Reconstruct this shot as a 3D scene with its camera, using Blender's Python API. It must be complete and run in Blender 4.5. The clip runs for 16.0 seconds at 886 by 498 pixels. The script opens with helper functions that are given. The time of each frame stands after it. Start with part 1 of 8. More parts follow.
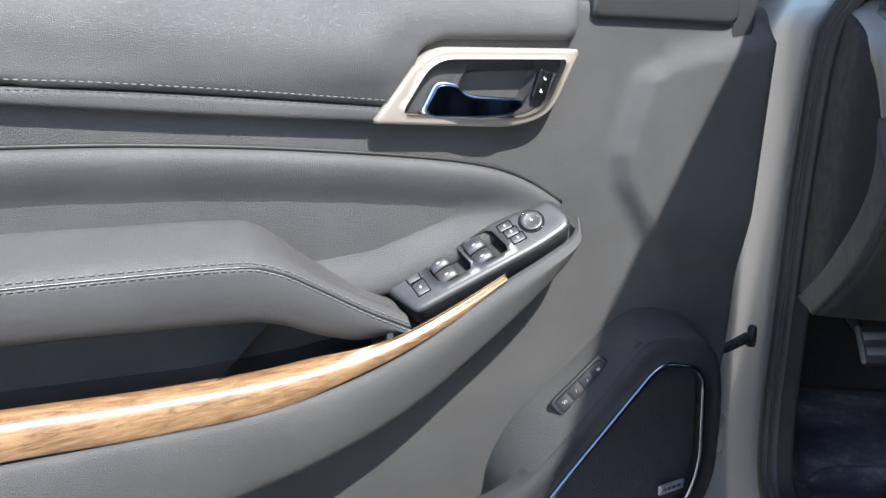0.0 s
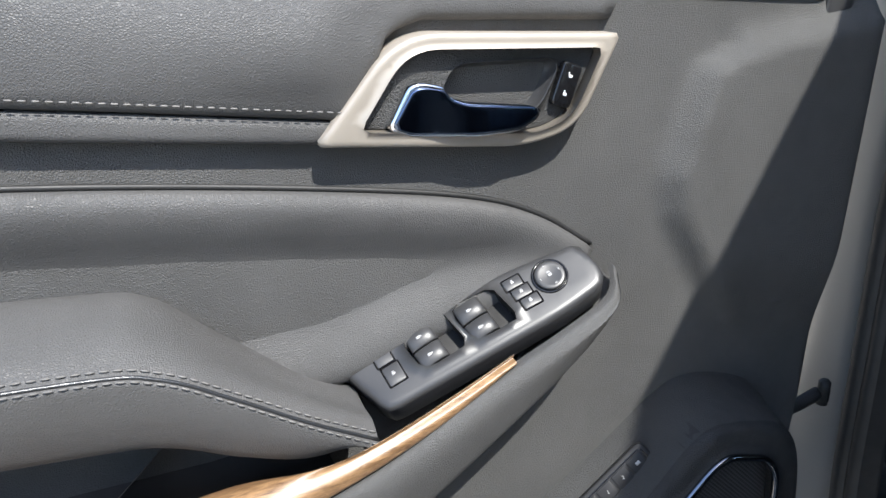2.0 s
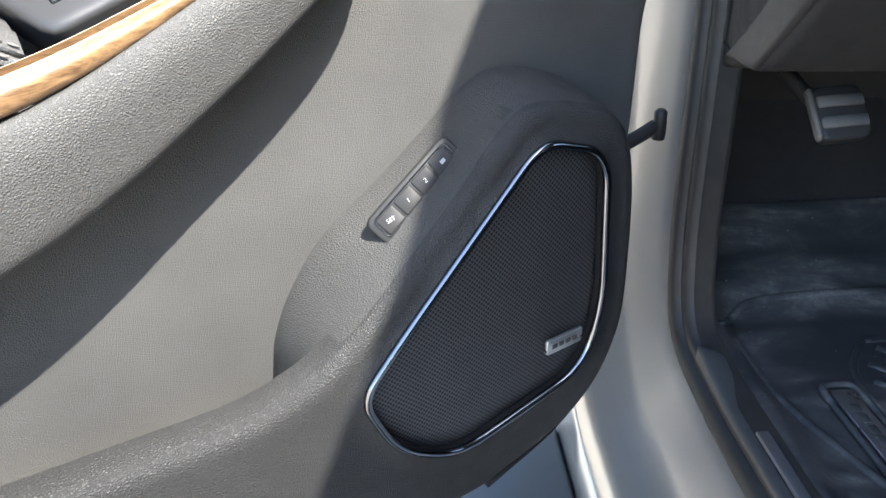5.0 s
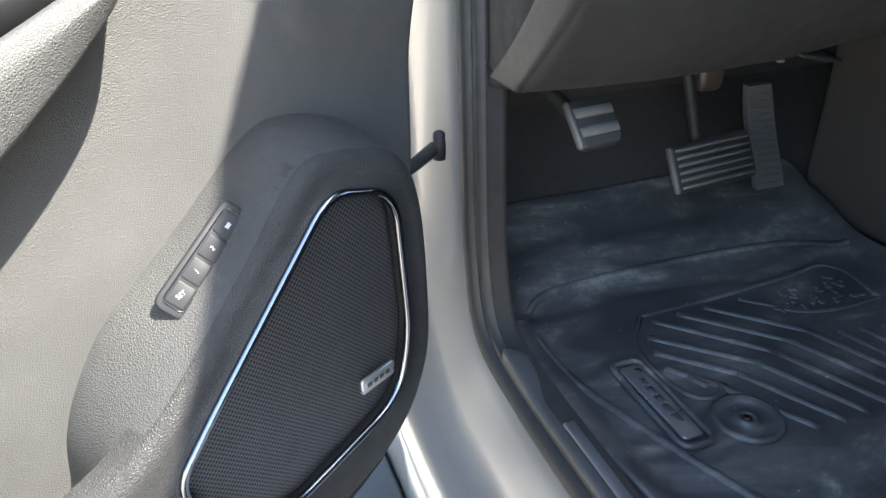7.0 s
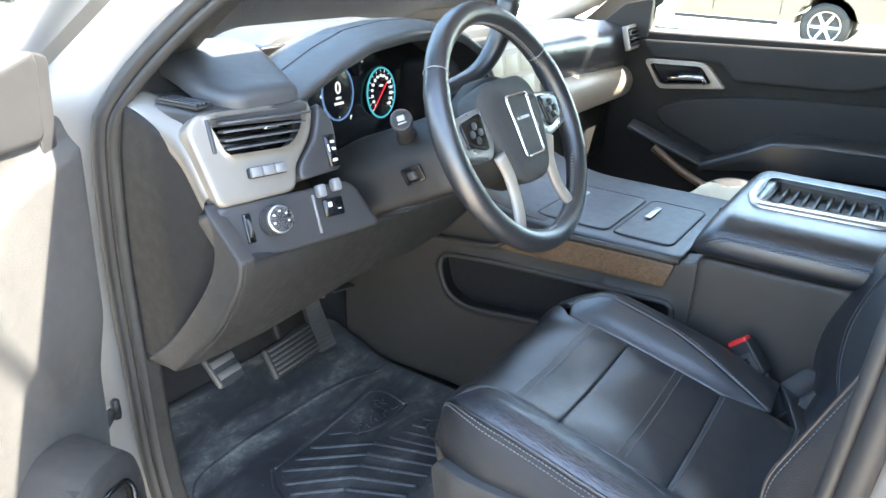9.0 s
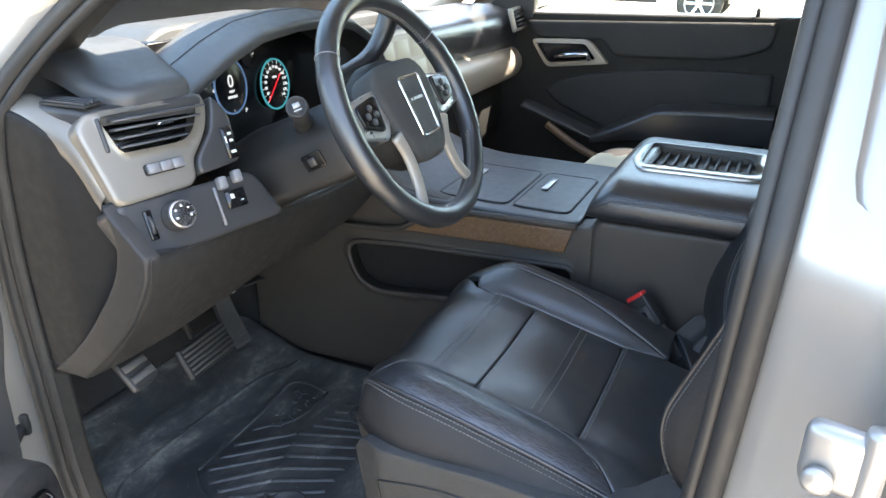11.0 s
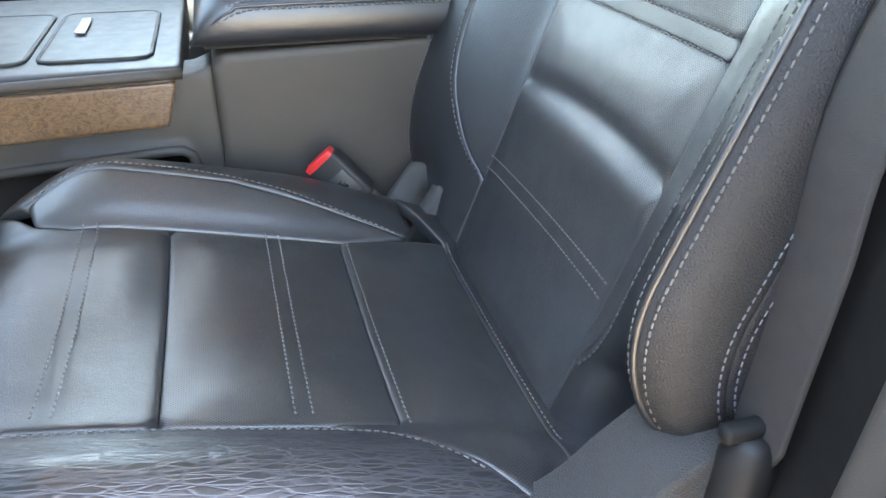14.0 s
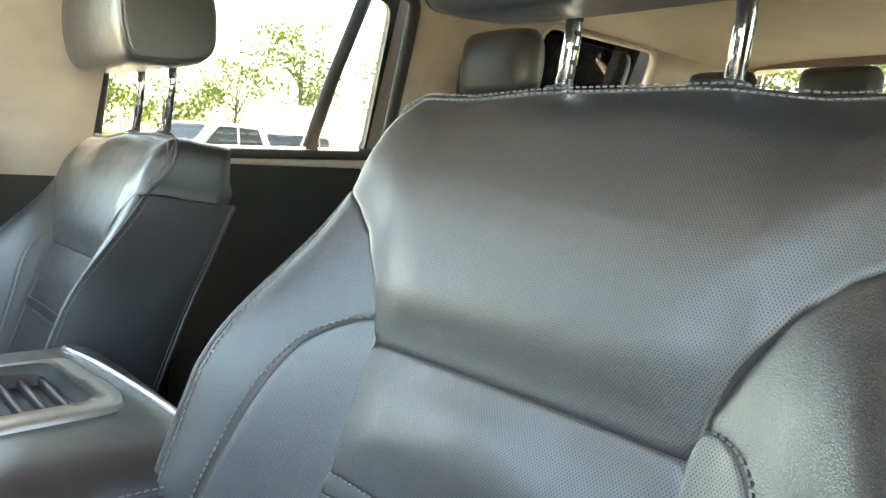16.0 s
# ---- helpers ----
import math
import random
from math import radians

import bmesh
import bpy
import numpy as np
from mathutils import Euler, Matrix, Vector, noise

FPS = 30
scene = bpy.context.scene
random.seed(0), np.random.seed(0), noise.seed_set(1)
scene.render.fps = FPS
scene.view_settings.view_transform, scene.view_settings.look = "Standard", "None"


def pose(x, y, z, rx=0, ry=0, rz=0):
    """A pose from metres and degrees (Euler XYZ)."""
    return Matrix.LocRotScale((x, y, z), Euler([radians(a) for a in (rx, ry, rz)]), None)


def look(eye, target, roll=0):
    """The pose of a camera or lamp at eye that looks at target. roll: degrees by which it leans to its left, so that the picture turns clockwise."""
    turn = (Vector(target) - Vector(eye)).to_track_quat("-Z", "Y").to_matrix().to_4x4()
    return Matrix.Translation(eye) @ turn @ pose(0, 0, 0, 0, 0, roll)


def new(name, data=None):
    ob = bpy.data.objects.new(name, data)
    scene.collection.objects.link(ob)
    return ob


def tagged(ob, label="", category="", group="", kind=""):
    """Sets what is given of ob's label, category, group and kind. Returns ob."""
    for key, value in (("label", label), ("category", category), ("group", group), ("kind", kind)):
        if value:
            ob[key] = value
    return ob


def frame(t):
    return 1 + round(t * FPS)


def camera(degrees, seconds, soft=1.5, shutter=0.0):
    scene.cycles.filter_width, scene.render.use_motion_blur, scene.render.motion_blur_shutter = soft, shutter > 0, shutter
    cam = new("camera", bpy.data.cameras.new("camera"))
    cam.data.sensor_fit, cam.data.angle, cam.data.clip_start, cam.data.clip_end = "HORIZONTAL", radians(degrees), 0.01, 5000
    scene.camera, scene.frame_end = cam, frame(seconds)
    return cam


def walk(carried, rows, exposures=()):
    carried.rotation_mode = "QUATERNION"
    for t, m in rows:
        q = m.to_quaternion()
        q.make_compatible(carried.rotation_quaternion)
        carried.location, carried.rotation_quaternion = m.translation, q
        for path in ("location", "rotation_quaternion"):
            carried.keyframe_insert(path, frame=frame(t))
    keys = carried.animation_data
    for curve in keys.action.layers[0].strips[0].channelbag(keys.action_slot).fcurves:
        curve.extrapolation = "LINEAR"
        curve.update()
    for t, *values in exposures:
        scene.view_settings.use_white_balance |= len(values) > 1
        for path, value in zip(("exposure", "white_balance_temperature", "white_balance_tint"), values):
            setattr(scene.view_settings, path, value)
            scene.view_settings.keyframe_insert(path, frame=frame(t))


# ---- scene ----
cam = camera(61.7, 16.0, soft=1.5)
PATH = [
    (0, (0.034, -0.007, 1.482), (-0.236, 1.857, 0.811), -1.1),
    (0.5, (0.029, 0.094, 1.477), (-0.252, 1.952, 0.792), -1.3),
    (1, (0.016, 0.19, 1.472), (-0.267, 2.037, 0.759), -1.3),
    (1.5, (0.015, 0.231, 1.471), (-0.265, 2.072, 0.74), -1.4),
    (2, (0.017, 0.242, 1.471), (-0.263, 2.079, 0.734), -1.5),
    (2.5, (0.015, 0.241, 1.472), (-0.254, 2.08, 0.734), -1.5),
    (3, (0.015, 0.229, 1.463), (-0.195, 2.054, 0.673), -1.5),
    (3.5, (0.02, 0.214, 1.387), (-0.094, 2.035, 0.568), -1.2),
    (4, (0.039, 0.237, 1.279), (0.034, 2.04, 0.414), -1.1),
    (4.2, (0.052, 0.264, 1.256), (0.079, 2.056, 0.369), -1.1),
    (6.3, (0.093, 0.329, 1.223), (0.331, 2.065, 0.258), -1.3),
    (6.5, (0.095, 0.331, 1.224), (0.41, 2.053, 0.257), -1.3),
    (7, (0.089, 0.33, 1.268), (0.681, 1.979, 0.304), -1.0),
    (7.5, (0.034, 0.313, 1.381), (1.042, 1.768, 0.45), 1.2),
    (8, (-0.064, 0.259, 1.53), (1.28, 1.457, 0.658), 2.9),
    (8.2, (-0.097, 0.233, 1.576), (1.317, 1.362, 0.725), 3.2),
    (8.5, (-0.136, 0.183, 1.624), (1.335, 1.263, 0.807), 2.9),
    (8.7, (-0.165, 0.156, 1.652), (1.344, 1.199, 0.855), 2.7),
    (10.8, (-0.219, 0.1, 1.677), (1.433, 0.936, 0.921), 0.7),
    (11, (-0.213, 0.111, 1.655), (1.451, 0.893, 0.868), 0.6),
    (11.5, (-0.174, 0.166, 1.559), (1.525, 0.793, 0.709), 0.1),
    (12, (-0.121, 0.257, 1.472), (1.602, 0.687, 0.552), 0.2),
    (12.5, (-0.078, 0.318, 1.421), (1.65, 0.585, 0.45), 0.1),
    (13, (0.007, 0.355, 1.382), (1.729, 0.441, 0.367), -0.4),
    (13.5, (0.124, 0.371, 1.375), (1.826, 0.225, 0.334), -0.3),
    (14, (0.245, 0.383, 1.381), (1.91, -0.11, 0.39), 0.9),
    (14.5, (0.346, 0.419, 1.405), (1.925, -0.429, 0.517), 3.5),
    (15, (0.415, 0.424, 1.439), (1.92, -0.68, 0.721), 3.8),
    (15.5, (0.45, 0.404, 1.464), (1.927, -0.842, 0.949), 4.3),
    (16, (0.478, 0.361, 1.501), (1.954, -0.966, 1.259), 3.7),
]
walk(cam, [(t, look(eye, target, roll)) for t, eye, target, roll in PATH],
     exposures=[(0.0, 1.77, 6100, 10), (0.7, 1.77, 6100, 10), (1.5, 1.55, 6200, 9), (3.0, 1.45, 6200, 9), (4.0, 2.2, 6300, 8), (6.5, 2.98, 6700, 9), (7.0, 3.25, 6700, 8), (7.6, 3.8, 6900, 8), (8.3, 4.1, 7000, 8), (11.0, 3.45, 7400, 10), (12.0, 4.2, 8700, 16), (13.5, 4.55, 8800, 14), (14.2, 4.7, 8300, 10), (15.0, 4.95, 8600, 9), (16.0, 4.4, 9000, 8)])

# ---- light ----
SUN = Vector((0.428, -0.50, 1.0)).normalized()
world = bpy.data.worlds.new("sky")
scene.world = world
world.use_nodes = True
wn = world.node_tree.nodes
sky = wn.new("ShaderNodeTexSky")
sky.sky_type = "NISHITA"
sky.sun_disc = False
sky.sun_elevation = math.asin(SUN.z)
sky.sun_rotation = math.atan2(SUN.x, SUN.y)
wn["Background"].inputs["Strength"].default_value = 0.15
world.node_tree.links.new(sky.outputs[0], wn["Background"].inputs["Color"])
sun = new("sun", bpy.data.lights.new("sun", "SUN"))
sun.data.energy, sun.data.angle, sun.data.color = 3.6, radians(0.55), (1.0, 0.95, 0.87)
sun.matrix_world = look(SUN * 20, (0, 0, 0))
# ---- mesh tools ----
from mathutils.geometry import delaunay_2d_cdt


def part(name, bm, material, parent=None, label="", smooth=True):
    """Links a bmesh as one mesh object, under a thing or a part."""
    me = bpy.data.meshes.new(name)
    bm.normal_update()
    bm.to_mesh(me)
    bm.free()
    ob = new(name, me)
    me.materials.append(material)
    if smooth:
        me.shade_smooth()
    if parent is not None:
        ob.parent = parent
    if label:
        ob["label"] = label
    return ob


def thing(name, label, category, group="", kind="", m=None):
    """An empty that parents the parts of one thing."""
    ob = new(name)
    ob.empty_display_size = 0.05
    if m is not None:
        ob.matrix_world = m
    return tagged(ob, label, category, group, kind)


def spl(points, n=10, closed=False):
    """A smooth curve through the points, as an array."""
    p = np.array(points, float)
    k = len(p)
    out = []
    for i in range(k if closed else k - 1):
        a = p[(i - 1) % k] if closed or i > 0 else 2 * p[0] - p[1]
        b, c = p[i], p[(i + 1) % k]
        d = p[(i + 2) % k] if closed or i < k - 2 else 2 * p[-1] - p[-2]
        for s in np.arange(n) / n:
            out.append(0.5 * (2 * b + (c - a) * s + (2 * a - 5 * b + 4 * c - d) * s * s + (3 * b - a - 3 * c + d) * s ** 3))
    if not closed:
        out.append(p[-1])
    return np.array(out)


def rounded(points, r, n=5):
    """A closed outline with its corners rounded by r (one number, or one a corner)."""
    p = np.array(points, float)
    k = len(p)
    rs = [r] * k if not hasattr(r, "__len__") else r
    out = []
    for i in range(k):
        a, b, c = p[i - 1], p[i], p[(i + 1) % k]
        la, lc = np.linalg.norm(a - b), np.linalg.norm(c - b)
        q = min(rs[i], 0.48 * la, 0.48 * lc)
        s, e = b + (a - b) / la * q, b + (c - b) / lc * q
        for w in np.linspace(0, 1, n):
            out.append((1 - w) ** 2 * s + 2 * w * (1 - w) * b + w * w * e)
    return np.array(out)


def even(line, step, closed=False):
    """The line again, with points at even steps."""
    p = np.array(line, float)
    if closed:
        p = np.vstack([p, p[:1]])
    seg = np.linalg.norm(np.diff(p, axis=0), axis=1)
    s = np.concatenate([[0], np.cumsum(seg)])
    n = max(3, int(round(s[-1] / step)))
    w = np.linspace(0, s[-1], n + 1)
    q = np.stack([np.interp(w, s, p[:, i]) for i in range(p.shape[1])], 1)
    return q[:-1] if closed else q


def gap(points, outline):
    """Distance of 2D points to a closed outline, negative outside."""
    a = np.array(outline)
    b = np.roll(a, -1, 0)
    p = np.array(points)
    best = np.full(len(p), 1e9)
    inside = np.zeros(len(p), bool)
    for u, v in zip(a, b):
        w = v - u
        t = np.clip(((p - u) @ w) / max(w @ w, 1e-12), 0, 1)
        best = np.minimum(best, np.linalg.norm(p - (u + t[:, None] * w), axis=1))
        if u[1] != v[1]:
            cross = ((u[1] > p[:, 1]) != (v[1] > p[:, 1])) & (p[:, 0] < (v[0] - u[0]) * (p[:, 1] - u[1]) / (v[1] - u[1]) + u[0])
            inside ^= cross
    return np.where(inside, best, -best)


def normals(surf, a, b, h=1e-3):
    da = surf(a + h, b) - surf(a - h, b)
    db = surf(a, b + h) - surf(a, b - h)
    n = np.cross(da, db)
    return n / np.maximum(np.linalg.norm(n, axis=1, keepdims=True), 1e-12)


def plane(origin, ea, eb):
    o, ea, eb = (np.array(v, float) for v in (origin, ea, eb))
    return lambda a, b: o + np.outer(a, ea) + np.outer(b, eb)


def pad_mesh(outline, surf, roll=0.006, step=0.01, thick=0.01, lift=0.0, side=1, extra=None, holes=(), depth=None, grow=0.0):
    """A padded panel on a surface: an outline in the surface's own metres, rolled edges, a rim of some thickness."""
    if depth is None:
        depth = roll * 0.6
    edge = even(outline, min(step, max(roll * 1.2, 0.003)), True)
    area = np.sum(edge[:, 0] * np.roll(edge[:, 1], -1) - edge[:, 1] * np.roll(edge[:, 0], -1))
    if area < 0:
        edge = edge[::-1]
    n = len(edge)
    tan = np.roll(edge, -1, 0) - np.roll(edge, 1, 0)
    tan /= np.maximum(np.linalg.norm(tan, axis=1, keepdims=True), 1e-9)
    inn = np.stack([-tan[:, 1], tan[:, 0]], 1)
    if grow:
        edge = edge - inn * grow
    extra_edges = []
    pts = [edge]
    ring_rim = []
    for hole in holes:
        he = even(hole, min(step, max(roll * 1.2, 0.003)), True)
        start = sum(len(q) for q in pts)
        pts.append(he)
        ring_rim.append((start, len(he)))
        extra_edges += [(start + i, start + (i + 1) % len(he)) for i in range(len(he))]
    def far(q):
        d = gap(q, edge)
        for hole in holes:
            d = np.minimum(d, -gap(q, hole))
        return d
    for f in (0.12, 0.35, 0.65, 1.0):
        q = edge + inn * roll * f
        pts.append(q[far(q) > 0.93 * roll * f])
    lo, hi = edge.min(0), edge.max(0)
    gx, gy = np.meshgrid(np.arange(lo[0], hi[0], step), np.arange(lo[1], hi[1], step))
    gx = gx + (np.arange(gx.shape[0]) % 2)[:, None] * step / 2
    q = np.stack([gx.ravel(), gy.ravel()], 1)
    if len(q):
        pts.append(q[far(q) > max(roll * 1.15, step * 0.4)])
    allp = np.vstack(pts)
    bound = [(i, (i + 1) % n) for i in range(n)] + extra_edges
    out = delaunay_2d_cdt([Vector(p) for p in allp], bound, [], 1, 1e-6)
    v2 = np.array([tuple(v) for v in out[0]])
    faces = out[2]
    if holes:
        cen = np.array([v2[list(f)].mean(0) for f in faces])
        keep = np.ones(len(faces), bool)
        for hole in holes:
            keep &= gap(cen, hole) < 0
        faces = [f for f, k in zip(faces, keep) if k]
    d = np.clip(gap(v2, edge), 0, None)
    w = np.clip(1 - d / max(roll, 1e-6), 0, 1)
    drop = depth * (1 - np.sqrt(np.clip(1 - w * w, 0, 1)))
    nor = normals(surf, v2[:, 0], v2[:, 1]) * side
    h = lift - drop
    if extra is not None:
        h = h + extra(v2[:, 0], v2[:, 1], d)
    co = surf(v2[:, 0], v2[:, 1]) + nor * h[:, None]
    bm = bmesh.new()
    uv = bm.loops.layers.uv.new("uv")
    vs = [bm.verts.new(c) for c in co]
    backs = [bm.verts.new(c) for c in (co[:n] - nor[:n] * thick)]
    for f in faces:
        f = list(f) if side > 0 else list(f)[::-1]
        try:
            face = bm.faces.new([vs[i] for i in f])
        except ValueError:
            continue
        for loop, i in zip(face.loops, f):
            loop[uv].uv = v2[i]
    for i in range(n):
        j = (i + 1) % n
        quad = (vs[j], vs[i], backs[i], backs[j])
        bm.faces.new(quad if side > 0 else quad[::-1])
    for start, m in ring_rim:
        hb = [bm.verts.new(co[start + i] - nor[start + i] * thick) for i in range(m)]
        for i in range(m):
            j = (i + 1) % m
            quad = (vs[start + i], vs[start + j], hb[j], hb[i])
            bm.faces.new(quad)
    return bm


def pad(name, outline, surf, material, parent, label="", **kw):
    return part(name, pad_mesh(outline, surf, **kw), material, parent, label)


def tube_mesh(line, r, sides=8, closed=False, flat=1.0, up=None, bm=None, caps=True):
    """A round or flattened bar along a line; r is one number or one a point."""
    p = np.array(line, float)
    n = len(p)
    rs = np.full(n, r) if not hasattr(r, "__len__") else np.array(r)
    tan = (np.roll(p, -1, 0) - np.roll(p, 1, 0)) if closed else np.gradient(p, axis=0)
    tan /= np.maximum(np.linalg.norm(tan, axis=1, keepdims=True), 1e-9)
    ref = np.array(up if up is not None else (0.0, 0.0, 1.0), float)
    if up is None and abs(tan[0] @ ref) > 0.9:
        ref = np.array((1.0, 0.0, 0.0))
    bm = bm or bmesh.new()
    rings = []
    for i in range(n):
        x = np.cross(ref, tan[i])
        if np.linalg.norm(x) < 1e-4:
            x = np.cross((0.3, 1.0, 0.2), tan[i])
        x /= np.linalg.norm(x)
        y = np.cross(tan[i], x)
        if up is None:
            ref = y
        rings.append([bm.verts.new(p[i] + rs[i] * (x * math.cos(q) + y * math.sin(q) * flat)) for q in np.arange(sides) * 2 * math.pi / sides])
    for i in range(n if closed else n - 1):
        a, b = rings[i], rings[(i + 1) % n]
        for k in range(sides):
            m = (k + 1) % sides
            bm.faces.new((a[k], a[m], b[m], b[k]))
    if not closed and caps:
        bm.faces.new(rings[0][::-1])
        bm.faces.new(rings[-1])
    return bm


def tube(name, line, r, material, parent, label="", **kw):
    return part(name, tube_mesh(line, r, **kw), material, parent, label)


def loft_mesh(rows, closed=False, caps=False, bm=None, uv=True):
    """A skin over rows of points (all of one length); closed: each row is a ring."""
    rows = np.array(rows, float)
    bm = bm or bmesh.new()
    lay = bm.loops.layers.uv.verify() if uv else None
    n, m = rows.shape[:2]
    vs = [[bm.verts.new(c) for c in row] for row in rows]
    sa = np.concatenate([[0], np.cumsum(np.linalg.norm(np.diff(rows.mean(1), axis=0), axis=1))])
    mid = rows[n // 2]
    sb = np.concatenate([[0], np.cumsum(np.linalg.norm(np.diff(np.vstack([mid, mid[:1]]), axis=0), axis=1))])
    for i in range(n - 1):
        for k in range(m if closed else m - 1):
            j = (k + 1) % m
            f = bm.faces.new((vs[i][k], vs[i][j], vs[i + 1][j], vs[i + 1][k]))
            if uv:
                for loop, c in zip(f.loops, ((i, k), (i, k + 1), (i + 1, k + 1), (i + 1, k))):
                    loop[lay].uv = (sa[c[0]], sb[c[1]])
    if caps and closed:
        bm.faces.new(vs[0][::-1])
        bm.faces.new(vs[-1])
    return bm


def box_mesh(size, centre=(0, 0, 0), bevel=0.004, seg=2, m=None, bm=None):
    own = bmesh.new()
    bmesh.ops.create_cube(own, size=1.0)
    bmesh.ops.scale(own, vec=size, verts=own.verts)
    if bevel > 0:
        bmesh.ops.bevel(own, geom=own.edges[:], offset=min(bevel, min(size) * 0.45), segments=seg, affect="EDGES", profile=0.5)
    bmesh.ops.translate(own, vec=centre, verts=own.verts)
    if m is not None:
        own.transform(m)
    if bm is None:
        return own
    me = bpy.data.meshes.new("tmp")
    own.to_mesh(me)
    own.free()
    bm.from_mesh(me)
    bpy.data.meshes.remove(me)
    return bm


def box(name, size, centre, material, parent, label="", bevel=0.004, seg=2, m=None):
    return part(name, box_mesh(size, centre, bevel, seg, m), material, parent, label)


def lathe_mesh(profile, m=None, sides=24):
    """A body turned about z from (radius, height) pairs."""
    rows = [[(r * math.cos(q), r * math.sin(q), z) for q in np.arange(sides) * 2 * math.pi / sides] for r, z in profile]
    bm = loft_mesh(rows, closed=True, caps=True)
    if m is not None:
        bm.transform(m)
    return bm


def prism_mesh(outline, depth, m=None, bevel=0.0, seg=2):
    """A flat outline in x, y, raised by depth along z."""
    bm = bmesh.new()
    vs = [bm.verts.new((x, y, 0)) for x, y in outline]
    f = bm.faces.new(vs)
    if f.normal.z < 0:
        pass
    res = bmesh.ops.extrude_face_region(bm, geom=[f])
    top = [v for v in res["geom"] if isinstance(v, bmesh.types.BMVert)]
    bmesh.ops.translate(bm, vec=(0, 0, depth), verts=top)
    bmesh.ops.recalc_face_normals(bm, faces=bm.faces)
    if bevel > 0:
        tops = set(top)
        edges = [e for e in bm.edges if e.verts[0] in tops and e.verts[1] in tops]
        bmesh.ops.bevel(bm, geom=edges, offset=bevel, segments=seg, affect="EDGES", profile=0.5)
    if m is not None:
        bm.transform(m)
    return bm


def stitches(name, line, surf, material, parent, pitch=0.0075, length=0.0052, r=0.0007, lift=0.0006, side=1, label=""):
    """A row of thread stitches along a line on a surface."""
    p = even(line, pitch)
    bm = bmesh.new()
    a, b = p[:, 0], p[:, 1]
    co = surf(a, b)
    nor = normals(surf, a, b) * side
    for i in range(len(p) - 1):
        t = co[i + 1] - co[i]
        t = t / max(np.linalg.norm(t), 1e-9)
        x = np.cross(nor[i], t)
        c = (co[i] + co[i + 1]) / 2 + nor[i] * lift
        ends = [bm.verts.new(c + t * length / 2 * s) for s in (-1, 1)]
        ring = [bm.verts.new(c + x * r * sx + nor[i] * r * sn + t * length * 0.32 * st)
                for st in (-1, 1) for sx, sn in ((-1.3, 0), (0, 1.2), (1.3, 0), (0, -1))]
        for k in range(4):
            j = (k + 1) % 4
            bm.faces.new((ring[k], ring[j], ring[4 + j], ring[4 + k]))
            bm.faces.new((ends[0], ring[j], ring[k]))
            bm.faces.new((ends[1], ring[4 + k], ring[4 + j]))
    return part(name, bm, material, parent, label)


def text_part(name, words, size, m, material, parent, depth=0.0004):
    """Raised lettering in the built-in font, as a mesh; m maps its x, y plane into the parent's space."""
    cu = bpy.data.curves.new(name, "FONT")
    cu.body, cu.size, cu.extrude = words, size, depth
    cu.align_x, cu.align_y = "CENTER", "CENTER"
    tmp = bpy.data.objects.new(name, cu)
    scene.collection.objects.link(tmp)
    me = bpy.data.meshes.new_from_object(tmp)
    bpy.data.objects.remove(tmp)
    bpy.data.curves.remove(cu)
    bm = bmesh.new()
    bm.from_mesh(me)
    bpy.data.meshes.remove(me)
    bm.transform(m)
    return part(name, bm, material, parent, smooth=False)


def frame_at(origin, x, z):
    """A pose with its x axis along x and its z axis along z."""
    x, z = Vector(x).normalized(), Vector(z).normalized()
    y = z.cross(x).normalized()
    x = y.cross(z)
    return Matrix.Translation(origin) @ Matrix((x, y, z)).transposed().to_4x4()


def hump(x):
    x = np.clip(x, 0, 1)
    return x * x * (3 - 2 * x)


def circle(r, n=24, cx=0.0, cy=0.0, sx=1.0):
    q = np.arange(n) * 2 * math.pi / n
    return np.stack([cx + r * sx * np.cos(q), cy + r * np.sin(q)], 1)
# ---- materials ----
def nodes_of(name):
    ma = bpy.data.materials.new(name)
    ma.use_nodes = True
    nt = ma.node_tree
    return ma, nt, nt.nodes["Principled BSDF"]


def noise_node(nt, scale, detail=4.0, vec=None, rough=0.55):
    n = nt.nodes.new("ShaderNodeTexNoise")
    n.inputs["Scale"].default_value, n.inputs["Detail"].default_value, n.inputs["Roughness"].default_value = scale, detail, rough
    if vec is not None:
        nt.links.new(vec, n.inputs["Vector"])
    return n


def ramp(nt, fac, stops):
    r = nt.nodes.new("ShaderNodeValToRGB")
    nt.links.new(fac, r.inputs[0])
    while len(r.color_ramp.elements) < len(stops):
        r.color_ramp.elements.new(0.5)
    for e, (p, c) in zip(r.color_ramp.elements, stops):
        e.position, e.color = p, (*c, 1) if len(c) == 3 else c
    return r.outputs[0]


def math_node(nt, op, a, b=None):
    n = nt.nodes.new("ShaderNodeMath")
    n.operation = op
    for i, v in enumerate((a, b)):
        if v is None:
            continue
        if isinstance(v, (int, float)):
            n.inputs[i].default_value = v
        else:
            nt.links.new(v, n.inputs[i])
    return n.outputs[0]


